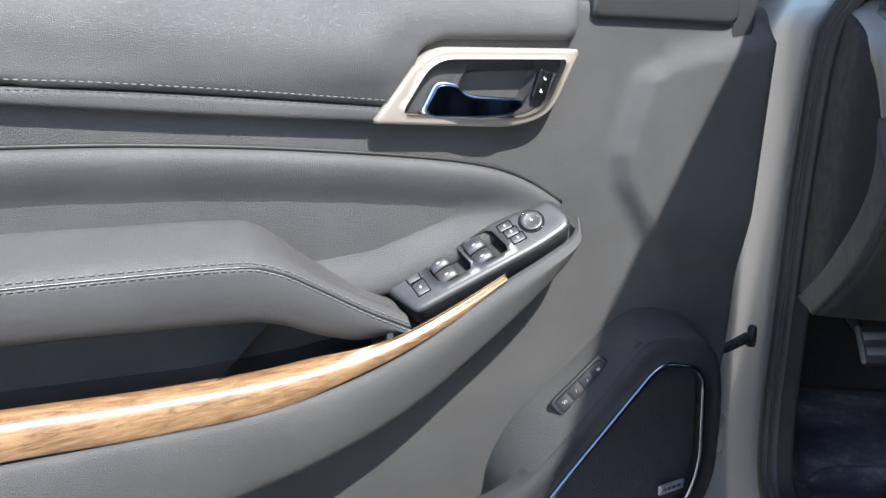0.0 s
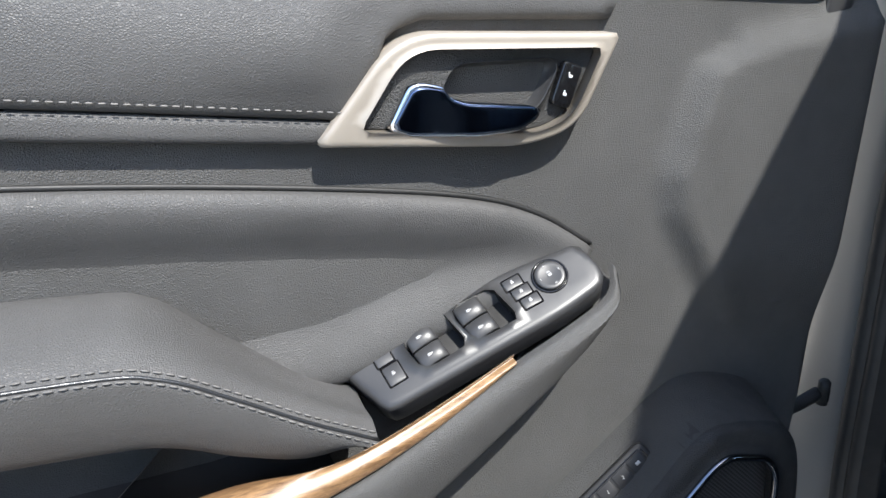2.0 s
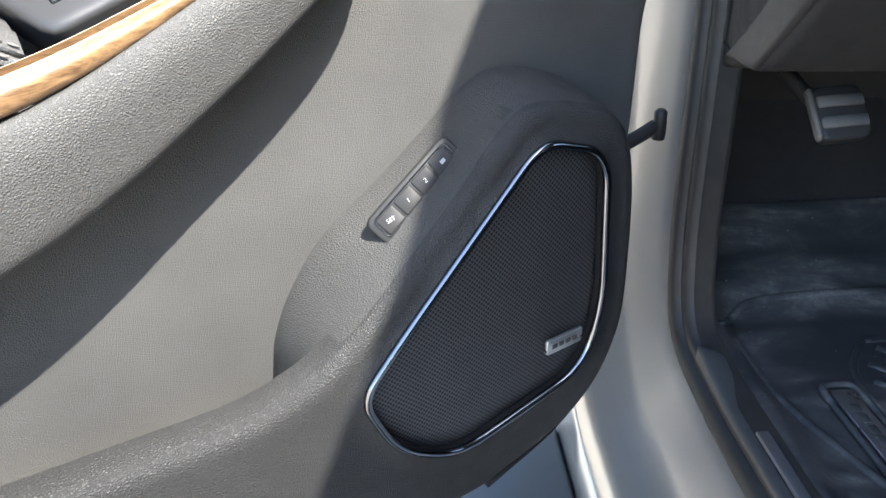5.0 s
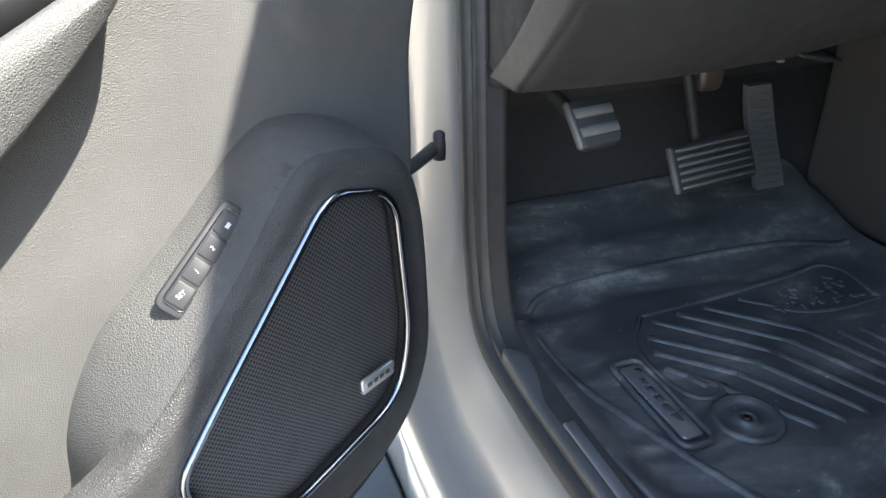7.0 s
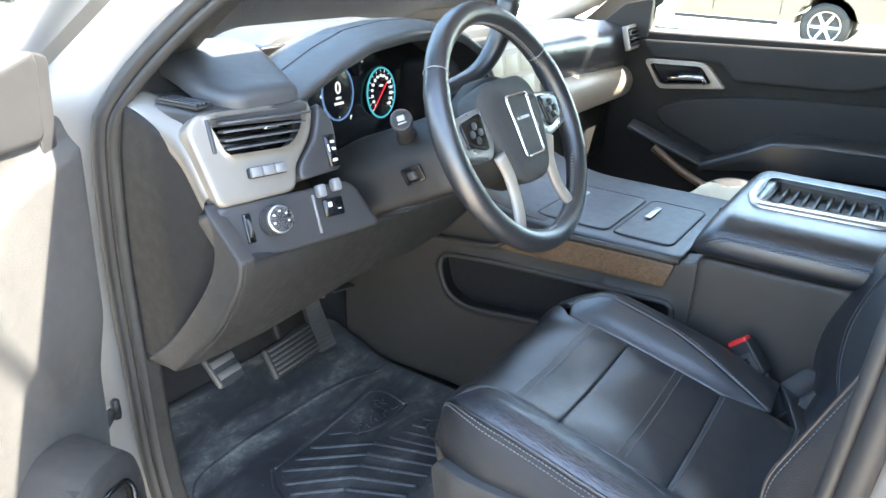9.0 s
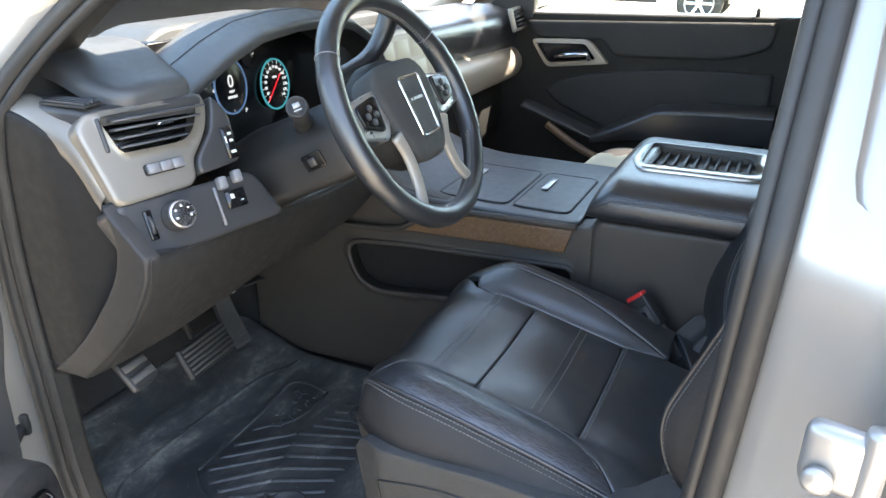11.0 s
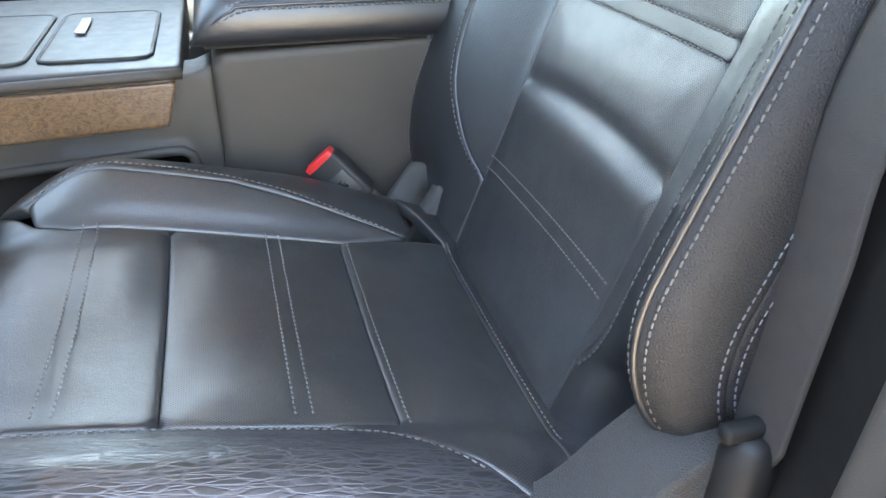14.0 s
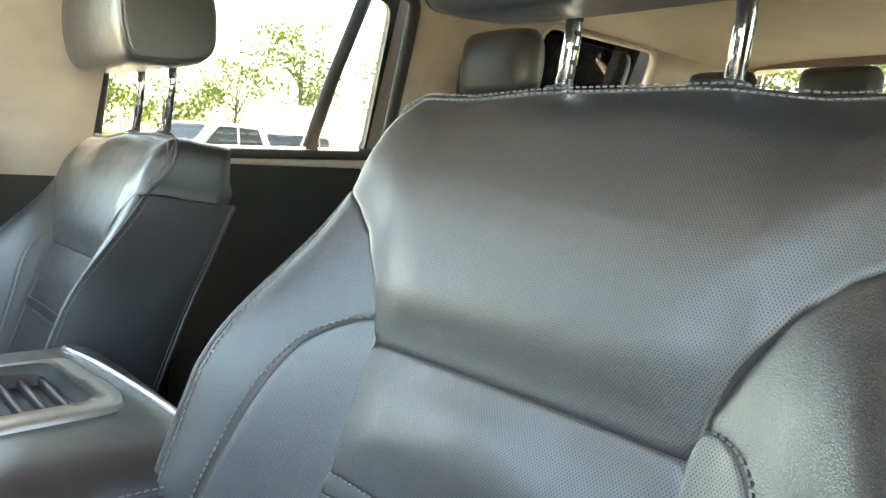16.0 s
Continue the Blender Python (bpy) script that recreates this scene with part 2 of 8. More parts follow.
def bumped(nt, bsdf, height, strength, distance, broad=None):
    """Fine relief, and under it a broad one (its height, strength and distance)."""
    b = nt.nodes.new("ShaderNodeBump")
    if broad:
        under = nt.nodes.new("ShaderNodeBump")
        under.inputs["Strength"].default_value, under.inputs["Distance"].default_value = broad[1:]
        nt.links.new(broad[0], under.inputs["Height"])
        nt.links.new(under.outputs[0], b.inputs["Normal"])
    b.inputs["Strength"].default_value, b.inputs["Distance"].default_value = strength, distance
    nt.links.new(height, b.inputs["Height"])
    nt.links.new(b.outputs[0], bsdf.inputs["Normal"])
    nt.links.new(b.outputs[0], bsdf.inputs["Coat Normal"])
    return b


def surface(name, color, rough=0.5, metal=0.0, grain=0.0, cell=900.0, fine=0.0, mottle=0.12, wear=0.0, coat=0.0, wear_color=None, spec=0.5, coat_rough=0.06, wrinkle=0.0):
    """Plastic, leather, paint and metal: a colour that varies slowly, a gloss that varies, grain like leather, fine speckle."""
    ma, nt, bs = nodes_of(name)
    tc = nt.nodes.new("ShaderNodeTexCoord").outputs["Object"]
    slow = noise_node(nt, 9.0, 5.0, tc)
    lo = tuple(c * (1 - mottle) for c in color)
    hi = tuple(min(1, c * (1 + mottle)) for c in color)
    col = ramp(nt, slow.outputs[0], [(0.3, lo), (0.7, hi)])
    if wear > 0:
        w = noise_node(nt, 38.0, 8.0, tc, 0.7)
        f = ramp(nt, w.outputs[0], [(0.60, (0, 0, 0)), (0.78, (wear, wear, wear))])
        mx = nt.nodes.new("ShaderNodeMix")
        mx.data_type = "RGBA"
        nt.links.new(f, mx.inputs["Factor"])
        nt.links.new(col, mx.inputs["A"])
        mx.inputs["B"].default_value = (*(wear_color or (0.25, 0.23, 0.2)), 1)
        col = mx.outputs["Result"]
    nt.links.new(col, bs.inputs["Base Color"])
    mid = noise_node(nt, 60.0, 4.0, tc)
    rr = ramp(nt, mid.outputs[0], [(0.3, (rough * 0.88,) * 3), (0.7, (min(1, rough * 1.12),) * 3)])
    nt.links.new(rr, bs.inputs["Roughness"])
    bs.inputs["Metallic"].default_value = metal
    bs.inputs["Specular IOR Level"].default_value = spec
    bs.inputs["Coat Weight"].default_value = coat
    bs.inputs["Coat Roughness"].default_value = coat_rough
    if grain > 0:
        v = nt.nodes.new("ShaderNodeTexVoronoi")
        v.feature = "DISTANCE_TO_EDGE"
        v.inputs["Scale"].default_value = cell
        warp = noise_node(nt, cell * 0.5, 2.0, tc)
        add = nt.nodes.new("ShaderNodeVectorMath")
        add.operation = "MULTIPLY_ADD"
        nt.links.new(warp.outputs["Color"], add.inputs[0])
        add.inputs[1].default_value = (0.6 / cell,) * 3
        nt.links.new(tc, add.inputs[2])
        nt.links.new(add.outputs[0], v.inputs["Vector"])
        h = ramp(nt, v.outputs["Distance"], [(0.0, (0, 0, 0)), (0.35, (1, 1, 1))])
        soft = noise_node(nt, 42.0, 4.0, tc, 0.6) if wrinkle else None
        bumped(nt, bs, h, grain, 0.6 / cell, (soft.outputs[0], wrinkle, 0.003) if wrinkle else None)
    elif fine > 0:
        s = noise_node(nt, 1500.0, 2.0, tc)
        bumped(nt, bs, s.outputs[0], fine, 0.0005)
    return ma


def perforated(name, color, rough, pitch=0.0027, hole=0.30, dark=0.35, grain=0.12, coat=0.8, wrinkle=0.0, stretch=1.0, relief=0.30):
    """Leather with rows of pin holes, laid out along the panel's own metres."""
    ma, nt, bs = nodes_of(name)
    uv = nt.nodes.new("ShaderNodeTexCoord").outputs["UV"]
    obj = nt.nodes.new("ShaderNodeTexCoord").outputs["Object"]
    sc = nt.nodes.new("ShaderNodeVectorMath")
    sc.operation = "MULTIPLY"
    nt.links.new(uv, sc.inputs[0])
    sc.inputs[1].default_value = (1 / pitch, 1 / (pitch * stretch), 1)
    rot = nt.nodes.new("ShaderNodeVectorRotate")
    rot.rotation_type = "Z_AXIS"
    rot.inputs["Angle"].default_value = radians(45)
    nt.links.new(sc.outputs[0], rot.inputs["Vector"])
    fr = nt.nodes.new("ShaderNodeVectorMath")
    fr.operation = "FRACTION"
    nt.links.new(rot.outputs[0], fr.inputs[0])
    ds = nt.nodes.new("ShaderNodeVectorMath")
    ds.operation = "DISTANCE"
    nt.links.new(fr.outputs[0], ds.inputs[0])
    ds.inputs[1].default_value = (0.5, 0.5, 0)
    h = ramp(nt, ds.outputs["Value"], [(hole * 0.6, (0, 0, 0)), (hole * 1.15, (1, 1, 1))])
    slow = noise_node(nt, 12.0, 4.0, obj)
    tone = ramp(nt, slow.outputs[0], [(0.3, tuple(c * 0.9 for c in color)), (0.7, tuple(c * 1.1 for c in color))])
    mx = nt.nodes.new("ShaderNodeMix")
    mx.data_type = "RGBA"
    nt.links.new(h, mx.inputs["Factor"])
    mx.inputs["A"].default_value = (*(c * dark for c in color), 1)
    nt.links.new(tone, mx.inputs["B"])
    nt.links.new(mx.outputs["Result"], bs.inputs["Base Color"])
    mid = noise_node(nt, 40.0, 5.0, obj)
    nt.links.new(ramp(nt, mid.outputs[0], [(0.3, (rough * 0.85,) * 3), (0.7, (rough * 1.15,) * 3)]), bs.inputs["Roughness"])
    g = noise_node(nt, 700.0, 3.0, obj)
    hh = math_node(nt, "ADD", h, math_node(nt, "MULTIPLY", g.outputs[0], grain * 3))
    soft = noise_node(nt, 38.0, 4.0, obj, 0.6)
    bumped(nt, bs, hh, relief, 0.0005, (soft.outputs[0], wrinkle, 0.003) if wrinkle else None)
    nt.links.new(math_node(nt, "MULTIPLY", math_node(nt, "ADD", math_node(nt, "MULTIPLY", h, 0.55), 0.45), 1.0), bs.inputs["Specular IOR Level"])
    nt.links.new(math_node(nt, "MULTIPLY", math_node(nt, "ADD", math_node(nt, "MULTIPLY", h, 0.5), 0.5), coat), bs.inputs["Coat Weight"])
    bs.inputs["Coat Roughness"].default_value = 0.27
    return ma


def dusty_mat():
    """Black rubber under uneven dust: broad smears, finer blotches and pale specks."""
    ma, nt, bs = nodes_of("dusty_rubber_mat")
    tc = nt.nodes.new("ShaderNodeTexCoord").outputs["Object"]
    mp = nt.nodes.new("ShaderNodeMapping")
    mp.inputs["Rotation"].default_value = (0, 0, radians(35))
    mp.inputs["Scale"].default_value = (1.0, 2.4, 1.0)
    nt.links.new(tc, mp.inputs["Vector"])
    broad = noise_node(nt, 5.5, 7.0, mp.outputs[0], 0.68)
    broad.inputs["Distortion"].default_value = 0.8
    blot = noise_node(nt, 34.0, 8.0, tc, 0.75)
    f = math_node(nt, "MULTIPLY", ramp(nt, broad.outputs[0], [(0.44, (0.05,) * 3), (0.62, (1.0,) * 3)]), ramp(nt, blot.outputs[0], [(0.36, (0.25,) * 3), (0.68, (1.0,) * 3)]))
    col = ramp(nt, f, [(0.0, (0.038, 0.039, 0.041)), (0.35, (0.080, 0.079, 0.076)), (1.0, (0.24, 0.225, 0.20))])
    speck = nt.nodes.new("ShaderNodeTexVoronoi")
    speck.inputs["Scale"].default_value = 42.0
    nt.links.new(tc, speck.inputs["Vector"])
    mx = nt.nodes.new("ShaderNodeMix")
    mx.data_type = "RGBA"
    nt.links.new(ramp(nt, speck.outputs["Distance"], [(0.035, (0.8,) * 3), (0.07, (0.0,) * 3)]), mx.inputs["Factor"])
    nt.links.new(col, mx.inputs["A"])
    mx.inputs["B"].default_value = (0.30, 0.27, 0.22, 1)
    nt.links.new(mx.outputs["Result"], bs.inputs["Base Color"])
    nt.links.new(ramp(nt, f, [(0.0, (0.36,) * 3), (0.6, (0.75,) * 3)]), bs.inputs["Roughness"])
    grain = noise_node(nt, 900.0, 3.0, tc)
    bumped(nt, bs, grain.outputs[0], 0.4, 0.0005)
    return ma


def creased(name, color, rough):
    """Worn leather: long crossing creases in the panel's own metres, over fine grain."""
    ma, nt, bs = nodes_of(name)
    uv = nt.nodes.new("ShaderNodeTexCoord").outputs["UV"]
    obj = nt.nodes.new("ShaderNodeTexCoord").outputs["Object"]
    heights = []
    for turn, sx, sy in ((38, 230, 42), (-30, 190, 36)):
        mp = nt.nodes.new("ShaderNodeMapping")
        mp.inputs["Rotation"].default_value = (0, 0, radians(turn))
        mp.inputs["Scale"].default_value = (sx, sy, 1)
        warp = noise_node(nt, 45.0, 3.0, uv)
        add = nt.nodes.new("ShaderNodeVectorMath")
        add.operation = "MULTIPLY_ADD"
        nt.links.new(warp.outputs["Color"], add.inputs[0])
        add.inputs[1].default_value = (0.002,) * 3
        nt.links.new(uv, add.inputs[2])
        nt.links.new(add.outputs[0], mp.inputs["Vector"])
        v = nt.nodes.new("ShaderNodeTexVoronoi")
        v.feature = "DISTANCE_TO_EDGE"
        v.inputs["Scale"].default_value = 1.0
        nt.links.new(mp.outputs[0], v.inputs["Vector"])
        heights.append(ramp(nt, v.outputs["Distance"], [(0.0, (0, 0, 0)), (0.10, (1, 1, 1))]))
    h = math_node(nt, "MULTIPLY", heights[0], heights[1])
    fine = noise_node(nt, 500.0, 3.0, obj)
    bumped(nt, bs, math_node(nt, "ADD", h, math_node(nt, "MULTIPLY", fine.outputs[0], 0.5)), 0.34, 0.0006)
    slow = noise_node(nt, 30.0, 5.0, obj)
    tone = ramp(nt, slow.outputs[0], [(0.3, tuple(c * 0.75 for c in color)), (0.7, tuple(c * 1.3 for c in color))])
    mx = nt.nodes.new("ShaderNodeMix")
    mx.data_type = "RGBA"
    nt.links.new(h, mx.inputs["Factor"])
    mx.inputs["A"].default_value = (*(c * 2.8 for c in color), 1)
    nt.links.new(tone, mx.inputs["B"])
    nt.links.new(mx.outputs["Result"], bs.inputs["Base Color"])
    bs.inputs["Coat Weight"].default_value = 0.4
    bs.inputs["Coat Roughness"].default_value = 0.25
    nt.links.new(ramp(nt, slow.outputs[0], [(0.3, (rough * 0.8,) * 3), (0.7, (rough * 1.25,) * 3)]), bs.inputs["Roughness"])
    bs.inputs["Specular IOR Level"].default_value = 0.8
    return ma


def wood_grain(name, dark, light, rough, axis_scale=(1.5, 14, 14), coat=0.6, burl=0.0):
    ma, nt, bs = nodes_of(name)
    tc = nt.nodes.new("ShaderNodeTexCoord").outputs["Object"]
    mp = nt.nodes.new("ShaderNodeMapping")
    mp.inputs["Scale"].default_value = axis_scale
    nt.links.new(tc, mp.inputs["Vector"])
    w = noise_node(nt, 6.0, 8.0, mp.outputs[0], 0.65)
    w.inputs["Distortion"].default_value = 1.2 + burl
    fine = noise_node(nt, 60.0, 6.0, mp.outputs[0], 0.7)
    mixv = math_node(nt, "ADD", math_node(nt, "MULTIPLY", w.outputs[0], 0.72), math_node(nt, "MULTIPLY", fine.outputs[0], 0.28))
    mid = tuple((a + b) / 2 for a, b in zip(dark, light))
    nt.links.new(ramp(nt, mixv, [(0.36, dark), (0.5, mid), (0.64, light)]), bs.inputs["Base Color"])
    bs.inputs["Roughness"].default_value = rough
    bs.inputs["Coat Weight"].default_value = coat
    bs.inputs["Coat Roughness"].default_value = 0.38
    bumped(nt, bs, fine.outputs[0], 0.08, 0.0004)
    return ma


def glow(name, color, strength):
    ma, nt, bs = nodes_of(name)
    bs.inputs["Base Color"].default_value = (*(c * 0.3 for c in color), 1)
    bs.inputs["Emission Color"].default_value = (*color, 1)
    bs.inputs["Emission Strength"].default_value = strength
    return ma


def glass(name, color=(0.9, 0.95, 0.93), mixed=0.9):
    """A thin pane: mostly clear, with a mirror sheen."""
    ma = bpy.data.materials.new(name)
    ma.use_nodes = True
    nt = ma.node_tree
    nt.nodes.clear()
    out = nt.nodes.new("ShaderNodeOutputMaterial")
    tr = nt.nodes.new("ShaderNodeBsdfTransparent")
    tr.inputs[0].default_value = (*color, 1)
    gl = nt.nodes.new("ShaderNodeBsdfGlossy")
    gl.inputs["Roughness"].default_value = 0.02
    fr = nt.nodes.new("ShaderNodeFresnel")
    fr.inputs["IOR"].default_value = 1.45
    mx = nt.nodes.new("ShaderNodeMixShader")
    nt.links.new(fr.outputs[0], mx.inputs[0])
    nt.links.new(tr.outputs[0], mx.inputs[1])
    nt.links.new(gl.outputs[0], mx.inputs[2])
    nt.links.new(mx.outputs[0], out.inputs[0])
    return ma


M_GRAIN = surface("grained_black_plastic", (0.048, 0.048, 0.047), 0.54, grain=0.50, cell=520, spec=0.28)
M_GRAIN_GREY = surface("grained_charcoal_panel", (0.080, 0.079, 0.077), 0.55, grain=0.52, cell=620, spec=0.22)
M_PAD = surface("padded_vinyl", (0.078, 0.077, 0.076), 0.50, grain=0.36, cell=600, spec=0.30)
# Dark copy of the padded vinyl: shaded passenger door pads, and seat sides.
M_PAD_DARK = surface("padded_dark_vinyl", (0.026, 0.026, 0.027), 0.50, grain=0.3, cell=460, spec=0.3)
M_POD = surface("grained_black_pod", (0.026, 0.026, 0.026), 0.54, grain=0.50, cell=520, spec=0.30)
M_LEATHER = surface("smooth_black_leather", (0.018, 0.019, 0.021), 0.38, grain=0.13, cell=620, mottle=0.2, spec=0.7, coat=0.6, coat_rough=0.22, wrinkle=0.12)
M_LEATHER_WORN = creased("creased_black_leather", (0.018, 0.018, 0.020), 0.34)
M_PERF = perforated("perforated_black_leather", (0.025, 0.026, 0.028), 0.44, pitch=0.0017, hole=0.26, dark=0.38, coat=0.85, wrinkle=0.20, stretch=1.35, relief=0.26)
M_PLASTIC = surface("satin_black_plastic", (0.035, 0.035, 0.036), 0.38, fine=0.1)
M_KNEE = surface("dark_knee_plastic", (0.030, 0.029, 0.028), 0.50, grain=0.25, cell=600, spec=0.4)
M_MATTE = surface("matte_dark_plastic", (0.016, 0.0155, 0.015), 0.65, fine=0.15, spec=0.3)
M_GLOSS = surface("gloss_black_plastic", (0.008, 0.008, 0.009), 0.12, mottle=0.05)
M_SWITCH = surface("dark_switch_plastic", (0.020, 0.020, 0.021), 0.5, fine=0.1, spec=0.3)
M_RUBBER = surface("black_rubber", (0.018, 0.018, 0.018), 0.55, fine=0.2)
M_MAT = dusty_mat()
M_CARPET = surface("dark_carpet", (0.035, 0.032, 0.03), 0.95, fine=1.0)
M_CHROME = surface("chrome", (0.82, 0.83, 0.85), 0.07, metal=1.0, mottle=0.02)
M_SATIN = surface("satin_champagne_trim", (0.36, 0.32, 0.27), 0.45, metal=0.3, fine=0.05, mottle=0.03)
# Champagne trim again for the driver's vents, darkened in colour for the shade there.
M_SATIN_SHADED = surface("shaded_champagne_trim", (0.235, 0.215, 0.185), 0.42, metal=0.55, fine=0.05, mottle=0.03)
M_SILVER_PAINT = surface("silver_car_paint", (0.30, 0.295, 0.285), 0.34, metal=0.55, coat=0.8, fine=0.03, mottle=0.03, wear=0.12, wear_color=(0.4, 0.37, 0.33))
M_STEEL = surface("zinc_steel", (0.62, 0.60, 0.55), 0.35, metal=1.0, wear=0.3)
M_THREAD = surface("pale_thread", (0.15, 0.145, 0.138), 0.8, mottle=0.15)
M_THREAD_DK = surface("grey_thread", (0.16, 0.16, 0.17), 0.8, mottle=0.15)
M_WOOD = wood_grain("amber_wood_trim", (0.085, 0.044, 0.020), (0.34, 0.205, 0.100), 0.42, (4, 34, 34), coat=0.5, burl=0.3)
M_BURL = wood_grain("dark_burl_trim", (0.05, 0.026, 0.014), (0.22, 0.125, 0.065), 0.3, (26, 9, 16), burl=3.0)
M_WHITE = surface("white_print", (0.75, 0.75, 0.74), 0.6, mottle=0.02)
M_GREYPRINT = surface("grey_print", (0.35, 0.35, 0.35), 0.6, mottle=0.02)
M_YELLOW = surface("yellow_label_print", (0.75, 0.55, 0.05), 0.5, mottle=0.03)
M_RED = surface("red_plastic", (0.62, 0.03, 0.03), 0.4)
M_LINER = surface("beige_headliner", (0.56, 0.50, 0.42), 0.9, fine=0.6, mottle=0.05)
M_LINER_DK = surface("taupe_pillar_trim", (0.38, 0.33, 0.275), 0.7, grain=0.15, cell=600)
M_GLASS = glass("clear_glass")
M_TINT = glass("tinted_glass", (0.52, 0.55, 0.53))
M_TRIM = surface("dark_taupe_trim", (0.085, 0.075, 0.066), 0.5, grain=0.15, cell=700)
M_SILL = surface("scuffed_sill_plastic", (0.05, 0.05, 0.05), 0.5, grain=0.2, cell=700, wear=0.5, wear_color=(0.22, 0.2, 0.18))
M_SCUFF = surface("scuffed_metal_strip", (0.32, 0.32, 0.32), 0.4, metal=0.8, wear=0.8, wear_color=(0.12, 0.11, 0.1))
# ---- the open driver's door ----
def build_driver_door():
    door = thing("driver_door", "open driver's door with charcoal panel, wood trim and loudspeaker", "car door", m=pose(-0.3605, 0.6000, 0, 0, 0, 31))

    def flat(v):
        return lambda a, b: np.stack([a, np.full(len(a), float(v)), b], 1)

    def base(a, b):
        edge = np.interp(b, (1.05, 1.191, 1.251, 1.289, 1.34, 1.378, 1.395), (0.70, 0.607, 0.569, 0.562, 0.577, 0.591, 0.631))
        top_edge = 1.388 + 0.13 * (a - 0.62)
        bul = np.clip((np.minimum(a - edge, top_edge - b) + 0.026) / 0.026, 0, 1) ** 1.6 * hump((b - 1.08) / 0.12)
        return np.stack([a, -0.016 * bul + 0.012 * hump((1.02 - b) / 0.2) - 0.004, b], 1)

    panel = pad("inner_panel", rounded([(-0.37, 0.69), (0.70, 0.69), (0.764, 0.80), (0.768, 1.15), (0.775, 1.452), (-0.37, 1.50)], 0.03), base, M_GRAIN_GREY, door,
                "charcoal grained plastic panel", roll=0.012, step=0.008, thick=0.05)

    # upper pad with its stitched lower roll
    low = spl([(-0.37, 1.437), (-0.067, 1.411), (0.077, 1.395), (0.268, 1.369)], 8)
    up_out = np.vstack([low, [(0.285, 1.395), (0.305, 1.42), (0.33, 1.428), (0.485, 1.421), (0.500, 1.462), (-0.37, 1.53)]])
    bulge = lambda a, b, d: 0.012 * hump(d / 0.05)
    pad("upper_pad", up_out, lambda a, b: np.stack([a, -0.006 + 0.38 * np.maximum(0, b - 1.41), b], 1), M_PAD, door, "padded vinyl upper door trim", roll=0.009, step=0.012, lift=0.016, thick=0.03, extra=bulge)
    roll_low = np.vstack([low + (0, -0.001), np.array([(0.252, 1.354), (0.075, 1.376), (-0.07, 1.396), (-0.37, 1.421)])])
    pad("lower_roll", roll_low, flat(-0.006), M_PAD, door, roll=0.006, step=0.012, lift=0.013, thick=0.02)
    stitches("stitching", low + (0, 0.006), flat(-0.0232), M_THREAD, door, pitch=0.0068, length=0.0048, r=0.0005)
    # padded insert
    seam = spl([(-0.37, 1.37), (-0.079, 1.357), (0.087, 1.342), (0.241, 1.32), (0.362, 1.297), (0.426, 1.273), (0.478, 1.238)], 8)
    ins = np.vstack([seam, [(0.47, 1.222), (0.26, 1.165), (0.15, 1.16), (-0.37, 1.2)]])
    dip = lambda a, b, d: -0.016 * hump((d - 0.012) / 0.05)
    pad("insert_pad", ins, flat(-0.006), M_PAD, door, "soft vinyl insert pad", roll=0.012, step=0.011, lift=0.012, thick=0.02, extra=dip)
    tube("seam_shadow_gap", [(u, -0.006, z + 0.002) for u, z in seam], 0.0022, M_RUBBER, door)

    # armrest: sections of depth and height along the door
    st = [-0.37, -0.09, 0.08, 0.127, 0.168, 0.215, 0.262]
    top = [1.303, 1.284, 1.272, 1.262, 1.226, 1.188, 1.158]
    sti = [1.285, 1.267, 1.253, 1.242, 1.216, 1.183, 1.154]
    low_z = [1.228, 1.206, 1.186, 1.176, 1.155, 1.138, 1.143]
    out_v = [-0.098, -0.088, -0.078, -0.076, -0.074, -0.072, -0.070]
    w = np.linspace(0, 1, 40)
    q = np.linspace(0, 1, len(st))
    smooth = lambda vals: spl(np.stack([q, vals], 1), 8)
    us, tz, sz, lz, ov = (np.interp(w, smooth(x)[:, 0], smooth(x)[:, 1]) for x in (st, top, sti, low_z, out_v))
    rows = []
    for u, t, s, l, o in zip(us, tz, sz, lz, ov):
        sec = spl([(0.012, t - 0.004), (-0.012, t), (o * 0.55, t - (t - s) * 0.35), (o + 0.012, s + 0.004), (o - 0.001, s - 0.005), (o - 0.004, s - 0.012), (o - 0.001, (s + l) / 2 - 0.004), (o + 0.010, l + 0.004), (o + 0.030, l - 0.001)], 5)
        rows.append([(u, v, z) for v, z in sec])
    arm = part("armrest", loft_mesh(rows), M_PAD, door, "stitched black leather armrest")
    asurf_rows = np.array(rows)
    for off, nm in ((18.2, "stitching"), (22.0, "stitching")):
        line = asurf_rows[:, int(off)] * (1 - off % 1) + asurf_rows[:, int(off) + 1] * (off % 1)
        e = even(line, 0.0075)
        bm = bmesh.new()
        for a, b in zip(e[:-1], e[1:]):
            t = (b - a) / np.linalg.norm(b - a)
            c = (a + b) / 2 + np.array((0, -0.0011, 0.0007))
            tube_mesh([c - t * 0.0027, c - t * 0.001, c + t * 0.001, c + t * 0.0027], [0.0003, 0.0007, 0.0007, 0.0003], sides=5, bm=bm)
        part(nm, bm, M_THREAD, arm)
    groove = asurf_rows[:, 20]
    tube("welt", groove + np.array((0, -0.0002, 0)), 0.0014, M_LEATHER, arm)

    # wood band and the body below it
    wu = [-0.37, -0.11, -0.005, 0.113, 0.19, 0.26, 0.32, 0.374]
    wt = [1.172, 1.152, 1.141, 1.133, 1.136, 1.149, 1.168, 1.188]
